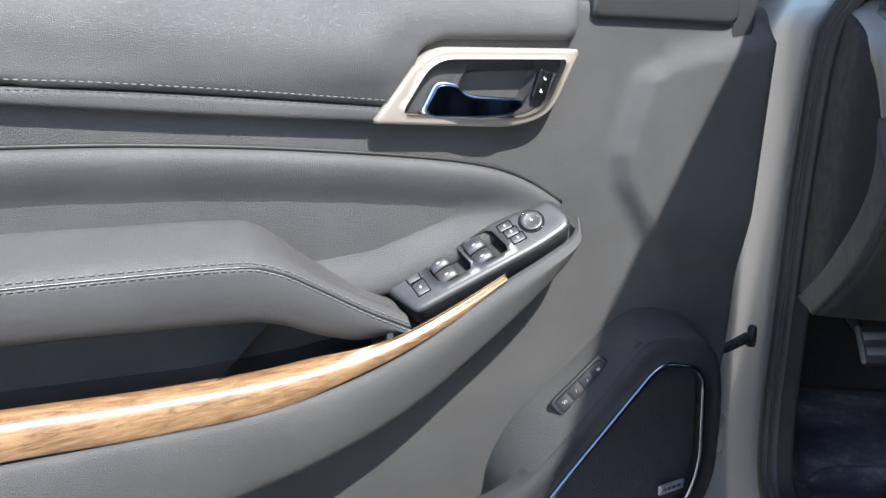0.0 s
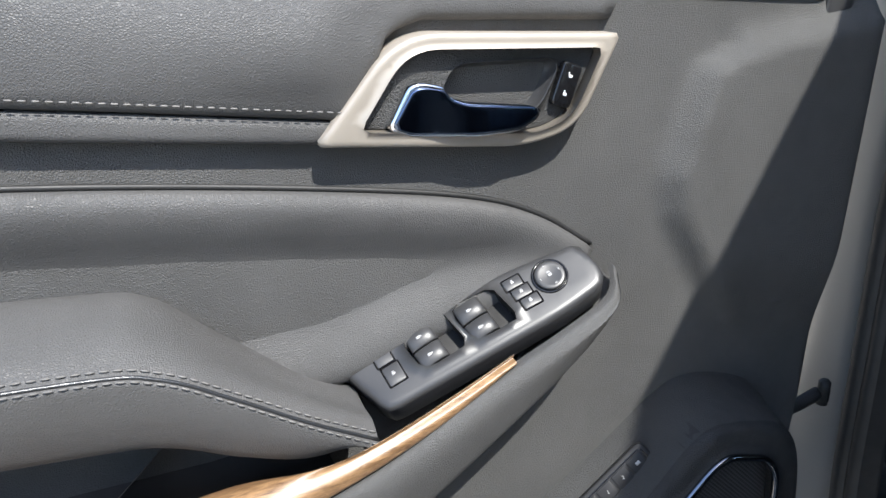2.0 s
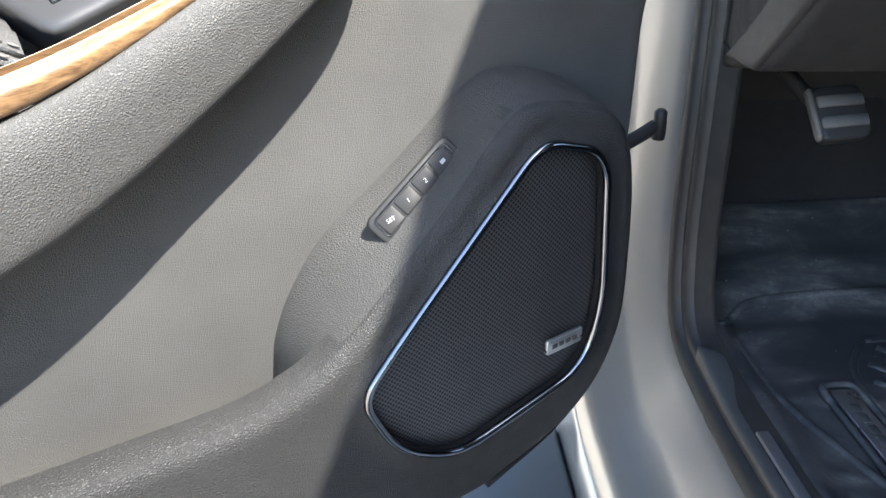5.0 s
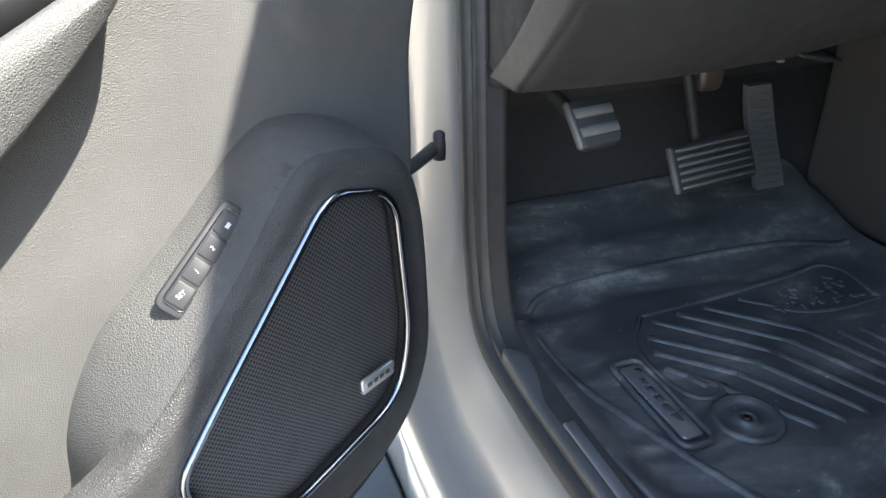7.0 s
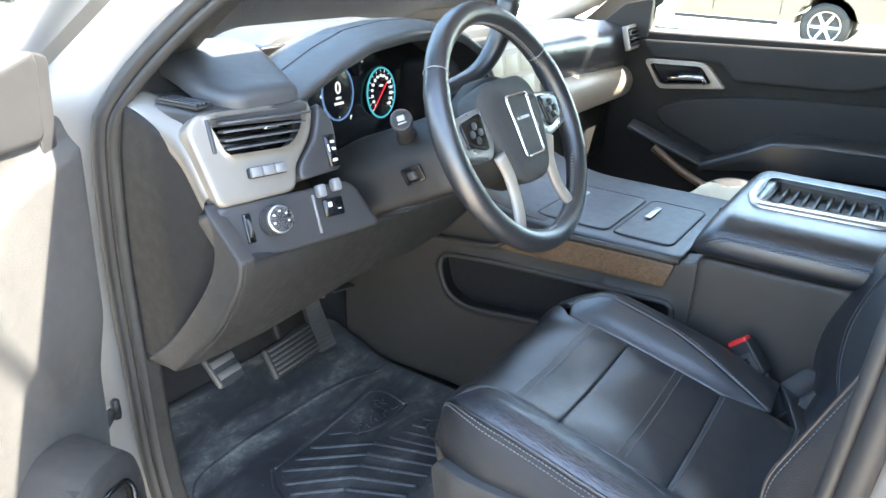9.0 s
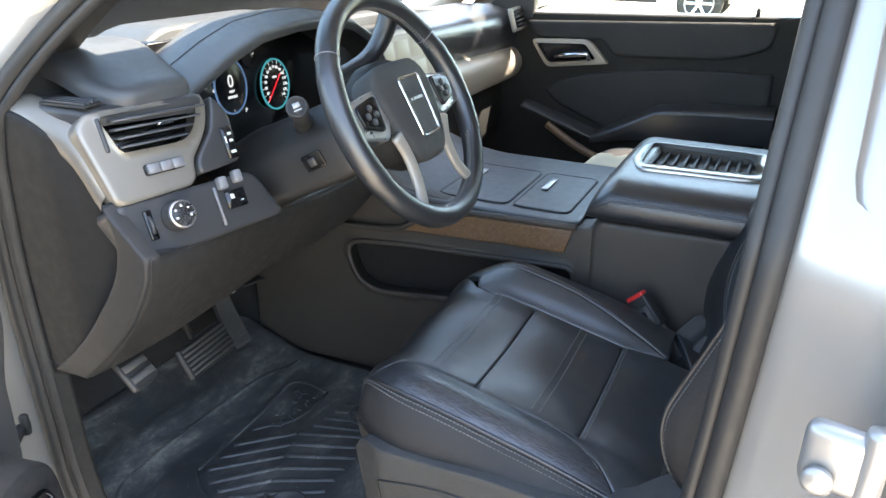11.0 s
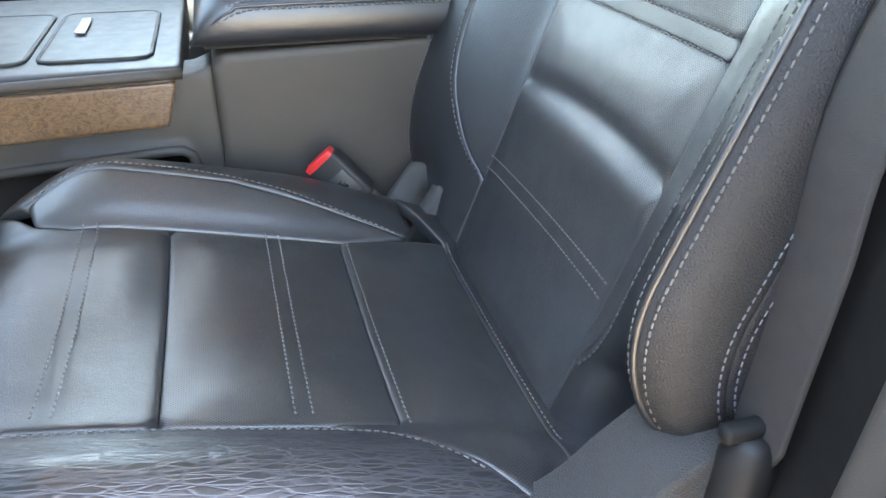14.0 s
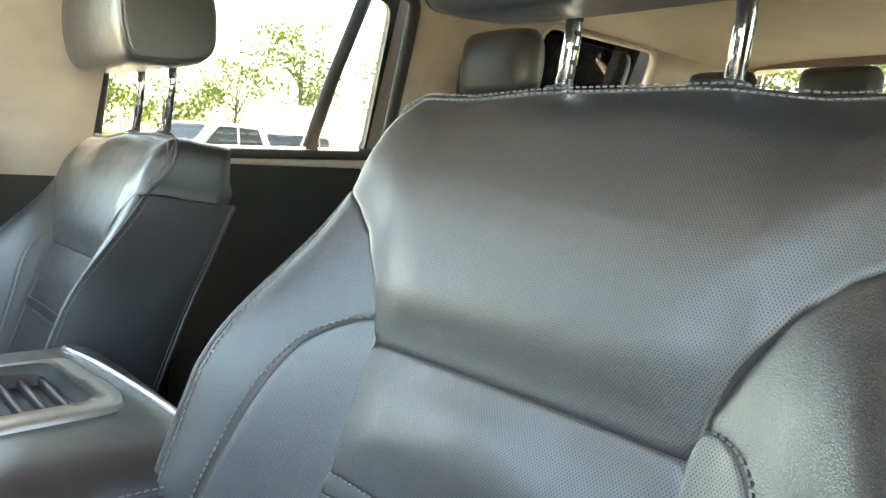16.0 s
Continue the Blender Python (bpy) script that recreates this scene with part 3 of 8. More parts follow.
    wl = [1.132, 1.117, 1.107, 1.101, 1.112, 1.129, 1.152, 1.179]
    wv = [-0.112, -0.105, -0.100, -0.093, -0.086, -0.080, -0.075, -0.070]
    q = np.linspace(0, 1, len(wu))
    us, tz, lz, ov = (np.interp(w, smooth(x)[:, 0], smooth(x)[:, 1]) for x in (wu, wt, wl, wv))
    rows = []
    for u, t, l, o in zip(us, tz, lz, ov):
        deep = 0.030 * hump((0.25 - u) / 0.1) + 0.006
        sec = spl([(o + deep, t - 0.004), (o + deep * 0.6, t + 0.001), (o + 0.006, t - 0.003), (o, t - (t - l) * 0.45), (o + 0.001, l + 0.002), (o + 0.006, l - 0.001)], 4)
        rows.append([(u, v, z) for v, z in sec])
    part("wood_trim", loft_mesh(rows), M_WOOD, door, "glossy amber wood trim band")
    bu = [-0.37, 0.0, 0.09, 0.18, 0.265, 0.355, 0.425, 0.468, 0.488]
    bt = [1.131, 1.106, 1.101, 1.108, 1.129, 1.170, 1.198, 1.214, 1.226]
    bl = [1.03, 1.005, 1.010, 1.027, 1.057, 1.110, 1.160, 1.196, 1.212]
    bv = [-0.113, -0.101, -0.095, -0.088, -0.081, -0.074, -0.070, -0.060, -0.030]
    q = np.linspace(0, 1, len(bu))
    us, tz, lz, ov = (np.interp(w, smooth(x)[:, 0], smooth(x)[:, 1]) for x in (bu, bt, bl, bv))
    rows = []
    for u, t, l, o in zip(us, tz, lz, ov):
        h = t - l
        sec = spl([(o + 0.012, t - 0.001), (o + 0.002, t), (o - 0.003, t - 0.006), (o - 0.004, t - h * 0.3), (o * 0.99, t - h * 0.68), (o * 0.93, l + h * 0.10), (o * 0.84, l + 0.001), (o * 0.70, l + 0.001), (o * 0.3, l + h * 0.20), (0.015, l + h * 0.25)], 4)
        rows.append([(u, v, z) for v, z in sec])
    part("armrest_base", loft_mesh(rows), M_GRAIN_GREY, door, "grained grey lower armrest shell")
    # pull cup behind the wood
    cup = [[(u, v, z) for v, z in ((-0.072, zz - 0.004), (-0.062, zz - 0.022), (-0.02, zz - 0.03), (-0.001, zz - 0.01), (0.0, zz + 0.09))] for u, zz in ((-0.37, 1.16), (-0.1, 1.145), (0.05, 1.133), (0.15, 1.132), (0.2, 1.136), (0.235, 1.142))]
    part("pull_cup", loft_mesh(cup), M_MATTE, door, "dark pull cup")
    part("cup_end", loft_mesh([[(0.045 + 0.05 * s + 0.06 * k, -0.075 + 0.075 * s, 1.118 + 0.055 * k) for s in np.linspace(0, 1, 6)] for k in np.linspace(0, 1, 5)]), M_MATTE, door)

    # switch bank
    O, e1, e2, nn = Vector((0.349, -0.017, 1.2126)), Vector((0.9136, 0.0, 0.4066)), Vector((-0.2298, 0.8249, 0.5164)), Vector((-0.3353, -0.5652, 0.7536))
    BM = Matrix.Translation(O) @ Matrix((e1, e2, nn)).transposed().to_4x4()
    bsurf = plane(O, e1, e2)
    ws = [rounded([(-0.0525, 0.0065), (-0.0125, 0.003), (-0.0095, -0.0305), (-0.0510, -0.0295)], [0.012, 0.003, 0.003, 0.012]),
          rounded([(-0.0085, 0.0030), (0.0312, -0.0015), (0.0350, -0.0360), (-0.0050, -0.0330)], [0.012, 0.003, 0.003, 0.012])]
    rim = rounded([(-0.1045, 0.0105), (-0.0809, 0.0200), (-0.0178, 0.0115), (0.0456, 0.0045), (0.1103, -0.0090), (0.1135, -0.0385), (0.106, -0.0515), (0.0672, -0.0535), (-0.0129, -0.0475), (-0.090, -0.0415)],
                  [0.006, 0.012, 0.02, 0.02, 0.004, 0.014, 0.014, 0.02, 0.02, 0.008])
    bez = pad("switch_bezel", rim, bsurf, M_PLASTIC, door, "satin black window switch bezel", roll=0.007, step=0.008, thick=0.026, holes=ws)
    for k, (cx, cy) in enumerate(((-0.031, -0.0125), (0.0131, -0.0168))):
        box("switch_well", (0.046, 0.042, 0.004), (cx, cy, -0.016), M_MATTE, bez, m=BM, bevel=0.001)
        box("well_wall", (0.003, 0.036, 0.016), (cx + 0.0222, cy, -0.009), M_MATTE, bez, m=BM, bevel=0.001)
        for j in (0, 1):
            y = cy + 0.0085 - 0.0168 * j
            prof = spl([(-0.019, -0.012), (-0.019, -0.003), (-0.015, 0.0), (-0.004, 0.0008), (0.003, -0.001), (0.005, -0.005), (0.004, -0.012)], 4)
            rows = [[(cx + px, y + s * 0.0078, pz - (0.001 if abs(s) == 1 else 0)) for px, pz in prof] for s in (-1, -0.9, 0.9, 1)]
            bm = loft_mesh(rows)
            for s in (-1, 1):
                f = bm.faces.new([bm.verts.new((cx + px, y + s * 0.0078, pz - 0.001)) for px, pz in prof])
            bm.transform(BM)
            sw = part("window_switch", bm, M_PLASTIC, bez, "black rocker window switch")
            bm = box_mesh((0.0030, 0.0022, 0.0003), (cx - 0.0085, y, 0.0009), 0.0002, 1)
            box_mesh((0.0016, 0.0012, 0.0003), (cx - 0.0062, y, 0.0009), 0.0002, 1, bm=bm)
            bm.transform(BM)
            part("window_symbol", bm, M_GREYPRINT, sw)

    def button(parent, cx, cy, wx, wy, turn=0.0, h=0.0010, mk=True, nm="button"):
        m = BM @ pose(cx, cy, -0.0005, 0, 0, turn)
        fr = prism_mesh(rounded([(-wx - 0.001, -wy - 0.001), (wx + 0.001, -wy - 0.001), (wx + 0.001, wy + 0.001), (-wx - 0.001, wy + 0.001)], 0.0015, 4), 0.0008, m)
        part("button_gap", fr, M_GLOSS, parent)
        b = part(nm, prism_mesh(rounded([(-wx, -wy), (wx, -wy), (wx, wy), (-wx, wy)], 0.0015, 4), h, m, 0.0008), M_PLASTIC, parent)
        if mk:
            bm = box_mesh((0.0026, 0.0020, 0.0003), (0, 0.0005, h + 0.0001), 0.0001, 1)
            box_mesh((0.0018, 0.0008, 0.0003), (0, 0.0022, h + 0.0001), 0.0001, 1, bm=bm)
            bm.transform(m)
            part("symbol", bm, M_GREYPRINT, b)
        return b

    button(bez, -0.0709, 0.0000, 0.0072, 0.0082, -2, nm="child_lock_button")
    button(bez, -0.0702, -0.0180, 0.0072, 0.0082, -2, nm="rear_window_lock_button")
    for k in range(3):
        button(bez, 0.0468 + 0.0016 * k, -0.0092 - 0.0104 * k, 0.0078, 0.0048, -5, nm="mirror_button")
    ring = part("mirror_knob_ring", lathe_mesh([(0.0148, -0.001), (0.0148, 0.0010), (0.0138, 0.0016), (0.0128, 0.0008), (0.0128, -0.001)], BM @ pose(0.0743, -0.0215, 0), 36), M_GLOSS, bez)
    knob = part("mirror_knob", lathe_mesh([(0.0124, -0.001), (0.0124, 0.0026), (0.0114, 0.0034), (0.0085, 0.0028), (0.0001, 0.0024)], BM @ pose(0.0743, -0.0215, 0), 36), M_PLASTIC, bez, "round mirror control")
    bm = box_mesh((0.0032, 0.0024, 0.0003), (0, 0, 0.0031), 0.0002, 1)
    box_mesh((0.0030, 0.0012, 0.0003), (0, 0.0026, 0.0031), 0.0002, 1, bm=bm)
    for a in (0, 90, 180, 270):
        box_mesh((0.0022, 0.0008, 0.0003), (0, 0.0085, 0.0033), 0.0002, 1, m=pose(0, 0, 0, 0, 0, a), bm=bm)
    bm.transform(BM @ pose(0.0743, -0.0215, 0))
    part("mirror_symbol", bm, M_GREYPRINT, knob)

    # inner handle
    t_out = rounded([(0.246, 1.354), (0.307, 1.424), (0.484, 1.4135), (0.449, 1.346), (0.405, 1.3365)], [0.004, 0.03, 0.003, 0.035, 0.03], 8)
    t_in = rounded([(0.276, 1.361), (0.313, 1.413), (0.468, 1.4045), (0.444, 1.356), (0.414, 1.3455)], [0.008, 0.022, 0.006, 0.022, 0.02], 8)
    trim = pad("handle_surround", t_out, flat(-0.004), M_SATIN, door, "satin champagne handle surround", roll=0.005, step=0.006, lift=0.022, thick=0.03, holes=[t_in])
    bowl = rounded([(0.338, 1.372), (0.348, 1.400), (0.440, 1.3985), (0.418, 1.358), (0.36, 1.358)], 0.016, 6)
    hp = pad("handle_plate", t_in * 1.0, flat(-0.004), M_GRAIN, trim, roll=0.002, step=0.006, lift=0.012, thick=0.01, holes=[bowl])
    pad("handle_bowl", bowl, flat(-0.004), M_PLASTIC, trim, roll=0.001, step=0.005, lift=0.012, thick=0.001, extra=lambda a, b, d: -0.026 * np.sqrt(np.clip(d / 0.018, 0, 1)))
    lev = np.array([(0.2965, 1.3605), (0.3125, 1.3895), (0.3215, 1.391), (0.3375, 1.387), (0.3405, 1.3795), (0.352, 1.3745), (0.404, 1.3685), (0.4115, 1.366), (0.4085, 1.3585), (0.394, 1.3515), (0.36, 1.350), (0.31, 1.354)])
    lever = pad("lever", rounded(lev, 0.004, 4), lambda a, b: np.stack([a, -0.026 - 0.010 * hump((a - 0.30) / 0.09), b], 1), M_CHROME, trim, "chrome door release lever", roll=0.0035, step=0.005, thick=0.008)
    mid = lev.mean(0)
    dish = rounded(mid + (lev - mid) * (0.955, 0.86), 0.004, 4)
    pad("lever_face", dish, lambda a, b: np.stack([a, -0.0275 - 0.010 * hump((a - 0.30) / 0.09), b], 1), M_LEVER_REFLECTION, lever, roll=0.002, step=0.005, thick=0.001)
    LM = frame_at((0.4395, -0.0165, 1.3785), (0.36, 0, 1), (0, -1, 0))
    lk = part("lock_switch", prism_mesh(rounded([(-0.0165, -0.0085), (0.0165, -0.0085), (0.0165, 0.0085), (-0.0165, 0.0085)], 0.004, 5), 0.006, LM, 0.0015), M_GLOSS, trim, "black door lock rocker")
    for s in (-1, 1):
        bm = box_mesh((0.0022, 0.0032, 0.0003), (0.0068 * s, 0, 0.0062), 0.0002, 1)
        box_mesh((0.0020, 0.0008, 0.0003), (0.0068 * s + 0.0019, 0.0006 * (s + 1) + 0.0008, 0.0062), 0.0001, 1, bm=bm)
        bm.transform(LM)
        part("lock_symbol", bm, M_WHITE, lk)

    # loudspeaker pod and map pocket
    basel = [(-0.37, 0.875), (0.05, 0.862), (0.166, 0.856), (0.28, 0.846), (0.345, 0.836), (0.376, 0.842), (0.386, 0.895), (0.402, 0.935), (0.428, 0.972), (0.462, 0.998), (0.500, 1.024), (0.532, 1.048), (0.560, 1.068), (0.592, 1.080), (0.640, 1.072), (0.690, 1.046), (0.714, 1.00), (0.716, 0.915), (0.712, 0.815), (0.655, 0.728), (0.55, 0.69)]
    riml = [(-0.37, 0.912), (0.05, 0.906), (0.174, 0.903), (0.267, 0.900), (0.330, 0.899), (0.372, 0.908), (0.398, 0.920), (0.424, 0.940), (0.452, 0.965), (0.484, 0.995), (0.512, 1.022), (0.532, 1.044), (0.552, 1.062), (0.575, 1.071), (0.622, 1.063), (0.662, 1.045), (0.684, 1.00), (0.692, 0.915), (0.686, 0.825), (0.632, 0.748), (0.54, 0.71)]
    bs, rs = spl(basel, 5), spl(riml, 5)
    rows = []
    for (bu_, bz_), (ru_, rz_) in zip(bs, rs):
        sec = spl([(bu_, 0.010, bz_), (bu_ * 0.93 + ru_ * 0.07, -0.006, bz_ * 0.93 + rz_ * 0.07), (bu_ * 0.50 + ru_ * 0.50, -0.036, bz_ * 0.50 + rz_ * 0.50), (bu_ * 0.14 + ru_ * 0.86, -0.064, bz_ * 0.12 + rz_ * 0.88), (ru_, -0.0755, rz_)], 4)
        rows.append(sec)
    pod = part("speaker_pod", loft_mesh(rows), M_GRAIN, door, "grained black loudspeaker pod and map pocket")
    face_out = np.vstack([rs, [(0.2, 0.69), (-0.37, 0.69)]])
    gr = rounded([(0.4135, 0.880), (0.452, 0.921), (0.566, 1.033), (0.584, 1.041), (0.632, 1.026), (0.6475, 1.004), (0.657, 0.875), (0.637, 0.812), (0.500, 0.782), (0.442, 0.815)], [0.02, 0.05, 0.012, 0.012, 0.012, 0.012, 0.04, 0.04, 0.025, 0.03], 7)
    pface = lambda a, b: np.stack([a, -0.0855 + 0.012 * hump((0.80 - b) / 0.12), b], 1)
    pad("pod_face", face_out, pface, M_POD, pod, roll=0.016, step=0.010, thick=0.02, depth=0.010, holes=[gr])
    grille = pad("speaker_grille", gr, lambda a, b: pface(a, b) + np.array((0, 0.006, 0)), M_MESH, pod, "black mesh loudspeaker grille", roll=0.02, step=0.009, thick=0.004, depth=0.004)
    ringl = even(gr, 0.006, True)
    tube("grille_ring", [(u, float(pface(np.array([u]), np.array([z]))[0, 1]) - 0.001, z) for u, z in ringl], 0.0036, M_GLOSS_CHROME, pod, "dark chrome ring", closed=True, sides=10)
    gm = frame_at((0.611, -0.0865, 0.8545), (1.0, 0, 0.02), (0, -1, 0))
    bd = part("speaker_badge", prism_mesh(rounded([(-0.0205, -0.0075), (0.0205, -0.0075), (0.0205, 0.0075), (-0.0205, 0.0075)], 0.003, 5), 0.003, gm, 0.001), M_SATIN_GREY, pod, "small silver badge")
    bm = bmesh.new()
    for k, wd in enumerate((0.0062, 0.0058, 0.0060, 0.0060)):
        box_mesh((wd, 0.0046, 0.0004), (-0.0115 + 0.0074 * k, 0.0, 0.0032), 0.0003, 1, bm=bm)
    bm.transform(gm)
    part("badge_bars", bm, M_GREYPRINT_DK, bd)
    # memory switches on the pod's flank, in a slim raised frame
    c = Vector((0.4925, -0.0440, 1.0118))
    MM = frame_at(c, (0.0655, 0.0, 0.050), (-0.36, -0.80, 0.44))
    plate = part("memory_plate", prism_mesh(rounded([(-0.0445, -0.0130), (0.0445, -0.0130), (0.0445, 0.0130), (-0.0445, 0.0130)], 0.008, 6), 0.005, MM, 0.002), M_SWITCH, pod, "black seat memory switch plate")
    tube("memory_frame", [tuple(MM @ Vector((u, v, 0.0045))) for u, v in even(rounded([(-0.0395, -0.0088), (0.0395, -0.0088), (0.0395, 0.0088), (-0.0395, 0.0088)], 0.004, 5), 0.004, True)], 0.0009, M_GLOSS, plate, closed=True, sides=6)
    for k, wd in enumerate(("SET", "1", "2", "")):
        bx = -0.0288 + 0.0192 * k
        b = part("memory_button", prism_mesh(rounded([(bx - 0.0088, -0.0076), (bx + 0.0088, -0.0076), (bx + 0.0088, 0.0076), (bx - 0.0088, 0.0076)], 0.002, 4), 0.0060, MM, 0.0012), M_SWITCH, plate)
        if wd:
            text_part("memory_mark", wd, 0.0046 if wd == "SET" else 0.0052, MM @ pose(bx, 0, 0.0061, 0, 0, -90 + 72), M_GREYPRINT, b, 0.0002)
        else:
            bm = box_mesh((0.0044, 0.003, 0.0003), (bx, 0, 0.0061), 0.0001, 1)
            bm.transform(MM)
            part("memory_mark", bm, M_GREYPRINT, b)

    # shell, sill of the window, mirror sail
    shell = rounded([(-0.40, 0.62), (0.74, 0.62), (0.800, 0.78), (0.800, 1.47), (-0.40, 1.53)], 0.03)
    pad("outer_skin", shell, lambda a, b: np.stack([a, np.full(len(a), 0.05), b], 1), M_SILVER_PAINT, door, "silver painted door shell", roll=0.01, step=0.05, thick=0.10)
    pad("shut_face", rounded([(-0.375, 0.655), (0.742, 0.655), (0.782, 0.80), (0.786, 1.455), (-0.375, 1.51)], 0.03), flat(0.044), M_RUBBER, door, roll=0.01, step=0.05, thick=0.02)
    pad("mirror_sail", rounded([(0.506, 1.446), (0.712, 1.431), (0.722, 1.53), (0.512, 1.50)], 0.008), flat(-0.012), M_PLASTIC, door, "black mirror sail trim", roll=0.006, step=0.01, thick=0.03)
    pad("edge_trim", rounded([(0.706, 1.36), (0.735, 1.36), (0.750, 1.52), (0.716, 1.53)], 0.008), flat(-0.008), M_PLASTIC, door, roll=0.004, step=0.01, thick=0.03)
    tube("belt_seal", [(-0.38, 0.022, 1.512), (0.1, 0.022, 1.49), (0.50, 0.022, 1.468)], 0.009, M_RUBBER, door, up=(0, 1, 0))
    for k, zz in enumerate((1.395, 1.27, 1.18)):
        part("edge_clip", lathe_mesh([(0.009, 0), (0.009, 0.006), (0.004, 0.008)], frame_at((0.776, 0.02, zz), (0, 1, 0), (1, -0.4, 0)), 14), M_RUBBER, door)
    for zz in (1.33, 0.80):
        box("hinge", (0.05, 0.05, 0.07), (0.80, 0.06, zz), M_SILVER_PAINT, door, bevel=0.008)
    return door


M_MESH = perforated("speaker_mesh", (0.040, 0.040, 0.042), 0.45, pitch=0.0032, hole=0.42, dark=0.02, coat=0.0)
# Lever chrome with the dark blue surroundings it mirrors put into its colour.
M_LEVER_REFLECTION = surface("chrome_with_dark_reflection", (0.16, 0.20, 0.28), 0.10, metal=1.0, mottle=0.05)
M_GLOSS_CHROME = surface("dark_chrome", (0.20, 0.21, 0.23), 0.08, metal=1.0, mottle=0.03)
M_SATIN_GREY = surface("brushed_silver_badge", (0.55, 0.55, 0.55), 0.3, metal=0.9)
M_GREYPRINT_DK = surface("dark_print", (0.05, 0.05, 0.05), 0.5)
build_driver_door()
# ---- car body ----
body = thing("car_body", "silver sport utility vehicle body with its driver's side open", "car body")


def lean(x, z):
    """The sides lean inwards above the window sill."""
    return x + 0.40 * np.maximum(0, np.asarray(z) - 1.42)


OPENING = rounded([(0.56, 1.845), (0.96, 1.545), (1.062, 1.43), (1.078, 1.23), (1.055, 0.84), (1.02, 0.725), (0.90, 0.712), (0.215, 0.712), (0.165, 0.73), (0.148, 0.95), (0.122, 1.10), (0.111, 1.25), (0.098, 1.50), (0.080, 1.80), (0.11, 1.90), (0.44, 1.905)],
                  [0.1, 0.1, 0.08, 0.2, 0.15, 0.08, 0.06, 0.06, 0.06, 0.15, 0.15, 0.15, 0.15, 0.08, 0.06, 0.08], 6)
OPENING = even(OPENING, 0.02, True)


def ring_skin(loop, sections, slim=1.0, low_depth=9.0):
    """A closed band round the door opening: pairs of x and outward offset."""
    p = np.array(loop)
    tan = np.roll(p, -1, 0) - np.roll(p, 1, 0)
    tan /= np.linalg.norm(tan, axis=1, keepdims=True)
    out = np.stack([tan[:, 1], -tan[:, 0]], 1)
    c = p.mean(0)
    if np.mean(np.sum(out * (p - c), 1)) < 0:
        out = -out
    rows = []
    scale = np.where(((p[:, 0] < 0.20) & (p[:, 1] > 0.73)) | (p[:, 1] > 1.47), slim, 1.0)[:, None]
    for x, off in sections:
        q = p + out * off * scale
        xx = np.where((p[:, 0] > 0.35) & (p[:, 1] < 1.12), min(x, low_depth), x)
        rows.append(np.stack([lean(xx, q[:, 1]), q[:, 0], q[:, 1]], 1))
    return loft_mesh(np.array(rows), closed=True)


part("door_jamb", ring_skin(OPENING, [(0.405, 0.006), (0.388, 0.008), (0.380, 0.014), (0.372, 0.030), (0.348, 0.070), (0.338, 0.088), (0.318, 0.098), (0.298, 0.104), (0.286, 0.116), (0.280, 0.14)]), M_SILVER_PAINT, body, "silver painted door jamb")
seal = part("door_seal", ring_skin(OPENING, [(0.392, -0.012), (0.380, -0.010), (0.374, 0.000), (0.378, 0.009), (0.390, 0.013), (0.402, 0.010)]), M_RUBBER, body, "black rubber door seal")
part("seal_lip", ring_skin(OPENING, [(0.398, -0.024), (0.388, -0.022), (0.385, -0.014), (0.392, -0.008)]), M_RUBBER, body)
part("inner_trim", ring_skin(OPENING, [(0.392, -0.018), (0.398, -0.026), (0.412, -0.031), (0.45, -0.034), (0.50, -0.036)], -0.6, 0.415), M_MATTE, body, "dark grained trim round the door opening")

# rocker, front wing, rear quarter: one skin with the opening cut out
side_out = rounded([(2.3, 0.45), (2.3, 1.25), (1.25, 1.36), (1.12, 1.46), (0.50, 2.0), (-2.55, 2.0), (-2.62, 1.3), (-2.6, 0.45)], 0.08)
big = OPENING.copy()
tan = np.roll(big, -1, 0) - np.roll(big, 1, 0)
tan /= np.linalg.norm(tan, axis=1, keepdims=True)
outn = np.stack([tan[:, 1], -tan[:, 0]], 1)
if np.mean(np.sum(outn * (big - big.mean(0)), 1)) < 0:
    outn = -outn
hole_out = big + outn * 0.138
rear_win = rounded([(-0.11, 1.475), (-0.84, 1.50), (-0.80, 1.885), (-0.11, 1.885)], 0.04)
quarter_win = rounded([(-1.30, 1.52), (-1.88, 1.54), (-1.84, 1.90), (-1.26, 1.90)], 0.06)
wheel_arch = rounded([(1.50, 0.36), (1.50, 0.72), (1.70, 0.95), (2.05, 0.95), (2.24, 0.72), (2.24, 0.36)], 0.1)
left_skin = lambda a, b: np.stack([lean(0.280, b), a, b], 1)
right_skin = lambda a, b: np.stack([2.50 - lean(0.280, b), a, b], 1)
pad("left_side", side_out, left_skin, M_SILVER_PAINT, body, "silver painted body side", roll=0.01, step=0.06, thick=0.02, side=-1, holes=[hole_out, rear_win, quarter_win])
pwin = rounded([(0.98, 1.425), (0.10, 1.445), (0.12, 1.89), (0.42, 1.89), (0.56, 1.82)], [0.03, 0.03, 0.05, 0.05, 0.05])
pad("right_side", side_out, right_skin, M_SILVER_PAINT, body, roll=0.01, step=0.06, thick=0.02, side=1, holes=[pwin, rear_win, quarter_win])
# roof, windscreen surround, floor, bulkhead, tailgate
roof_out = rounded([(0.555, 0.76), (0.555, -2.5), (1.945, -2.5), (1.945, 0.76)], 0.1)
pad("roof", roof_out, lambda a, b: np.stack([a, b, 1.995 - 0.05 * ((a - 1.25) / 0.75) ** 4 - 0.02 * ((b + 0.9) / 1.6) ** 2], 1), M_SILVER_PAINT, body, "silver painted roof", roll=0.02, step=0.08, thick=0.02)
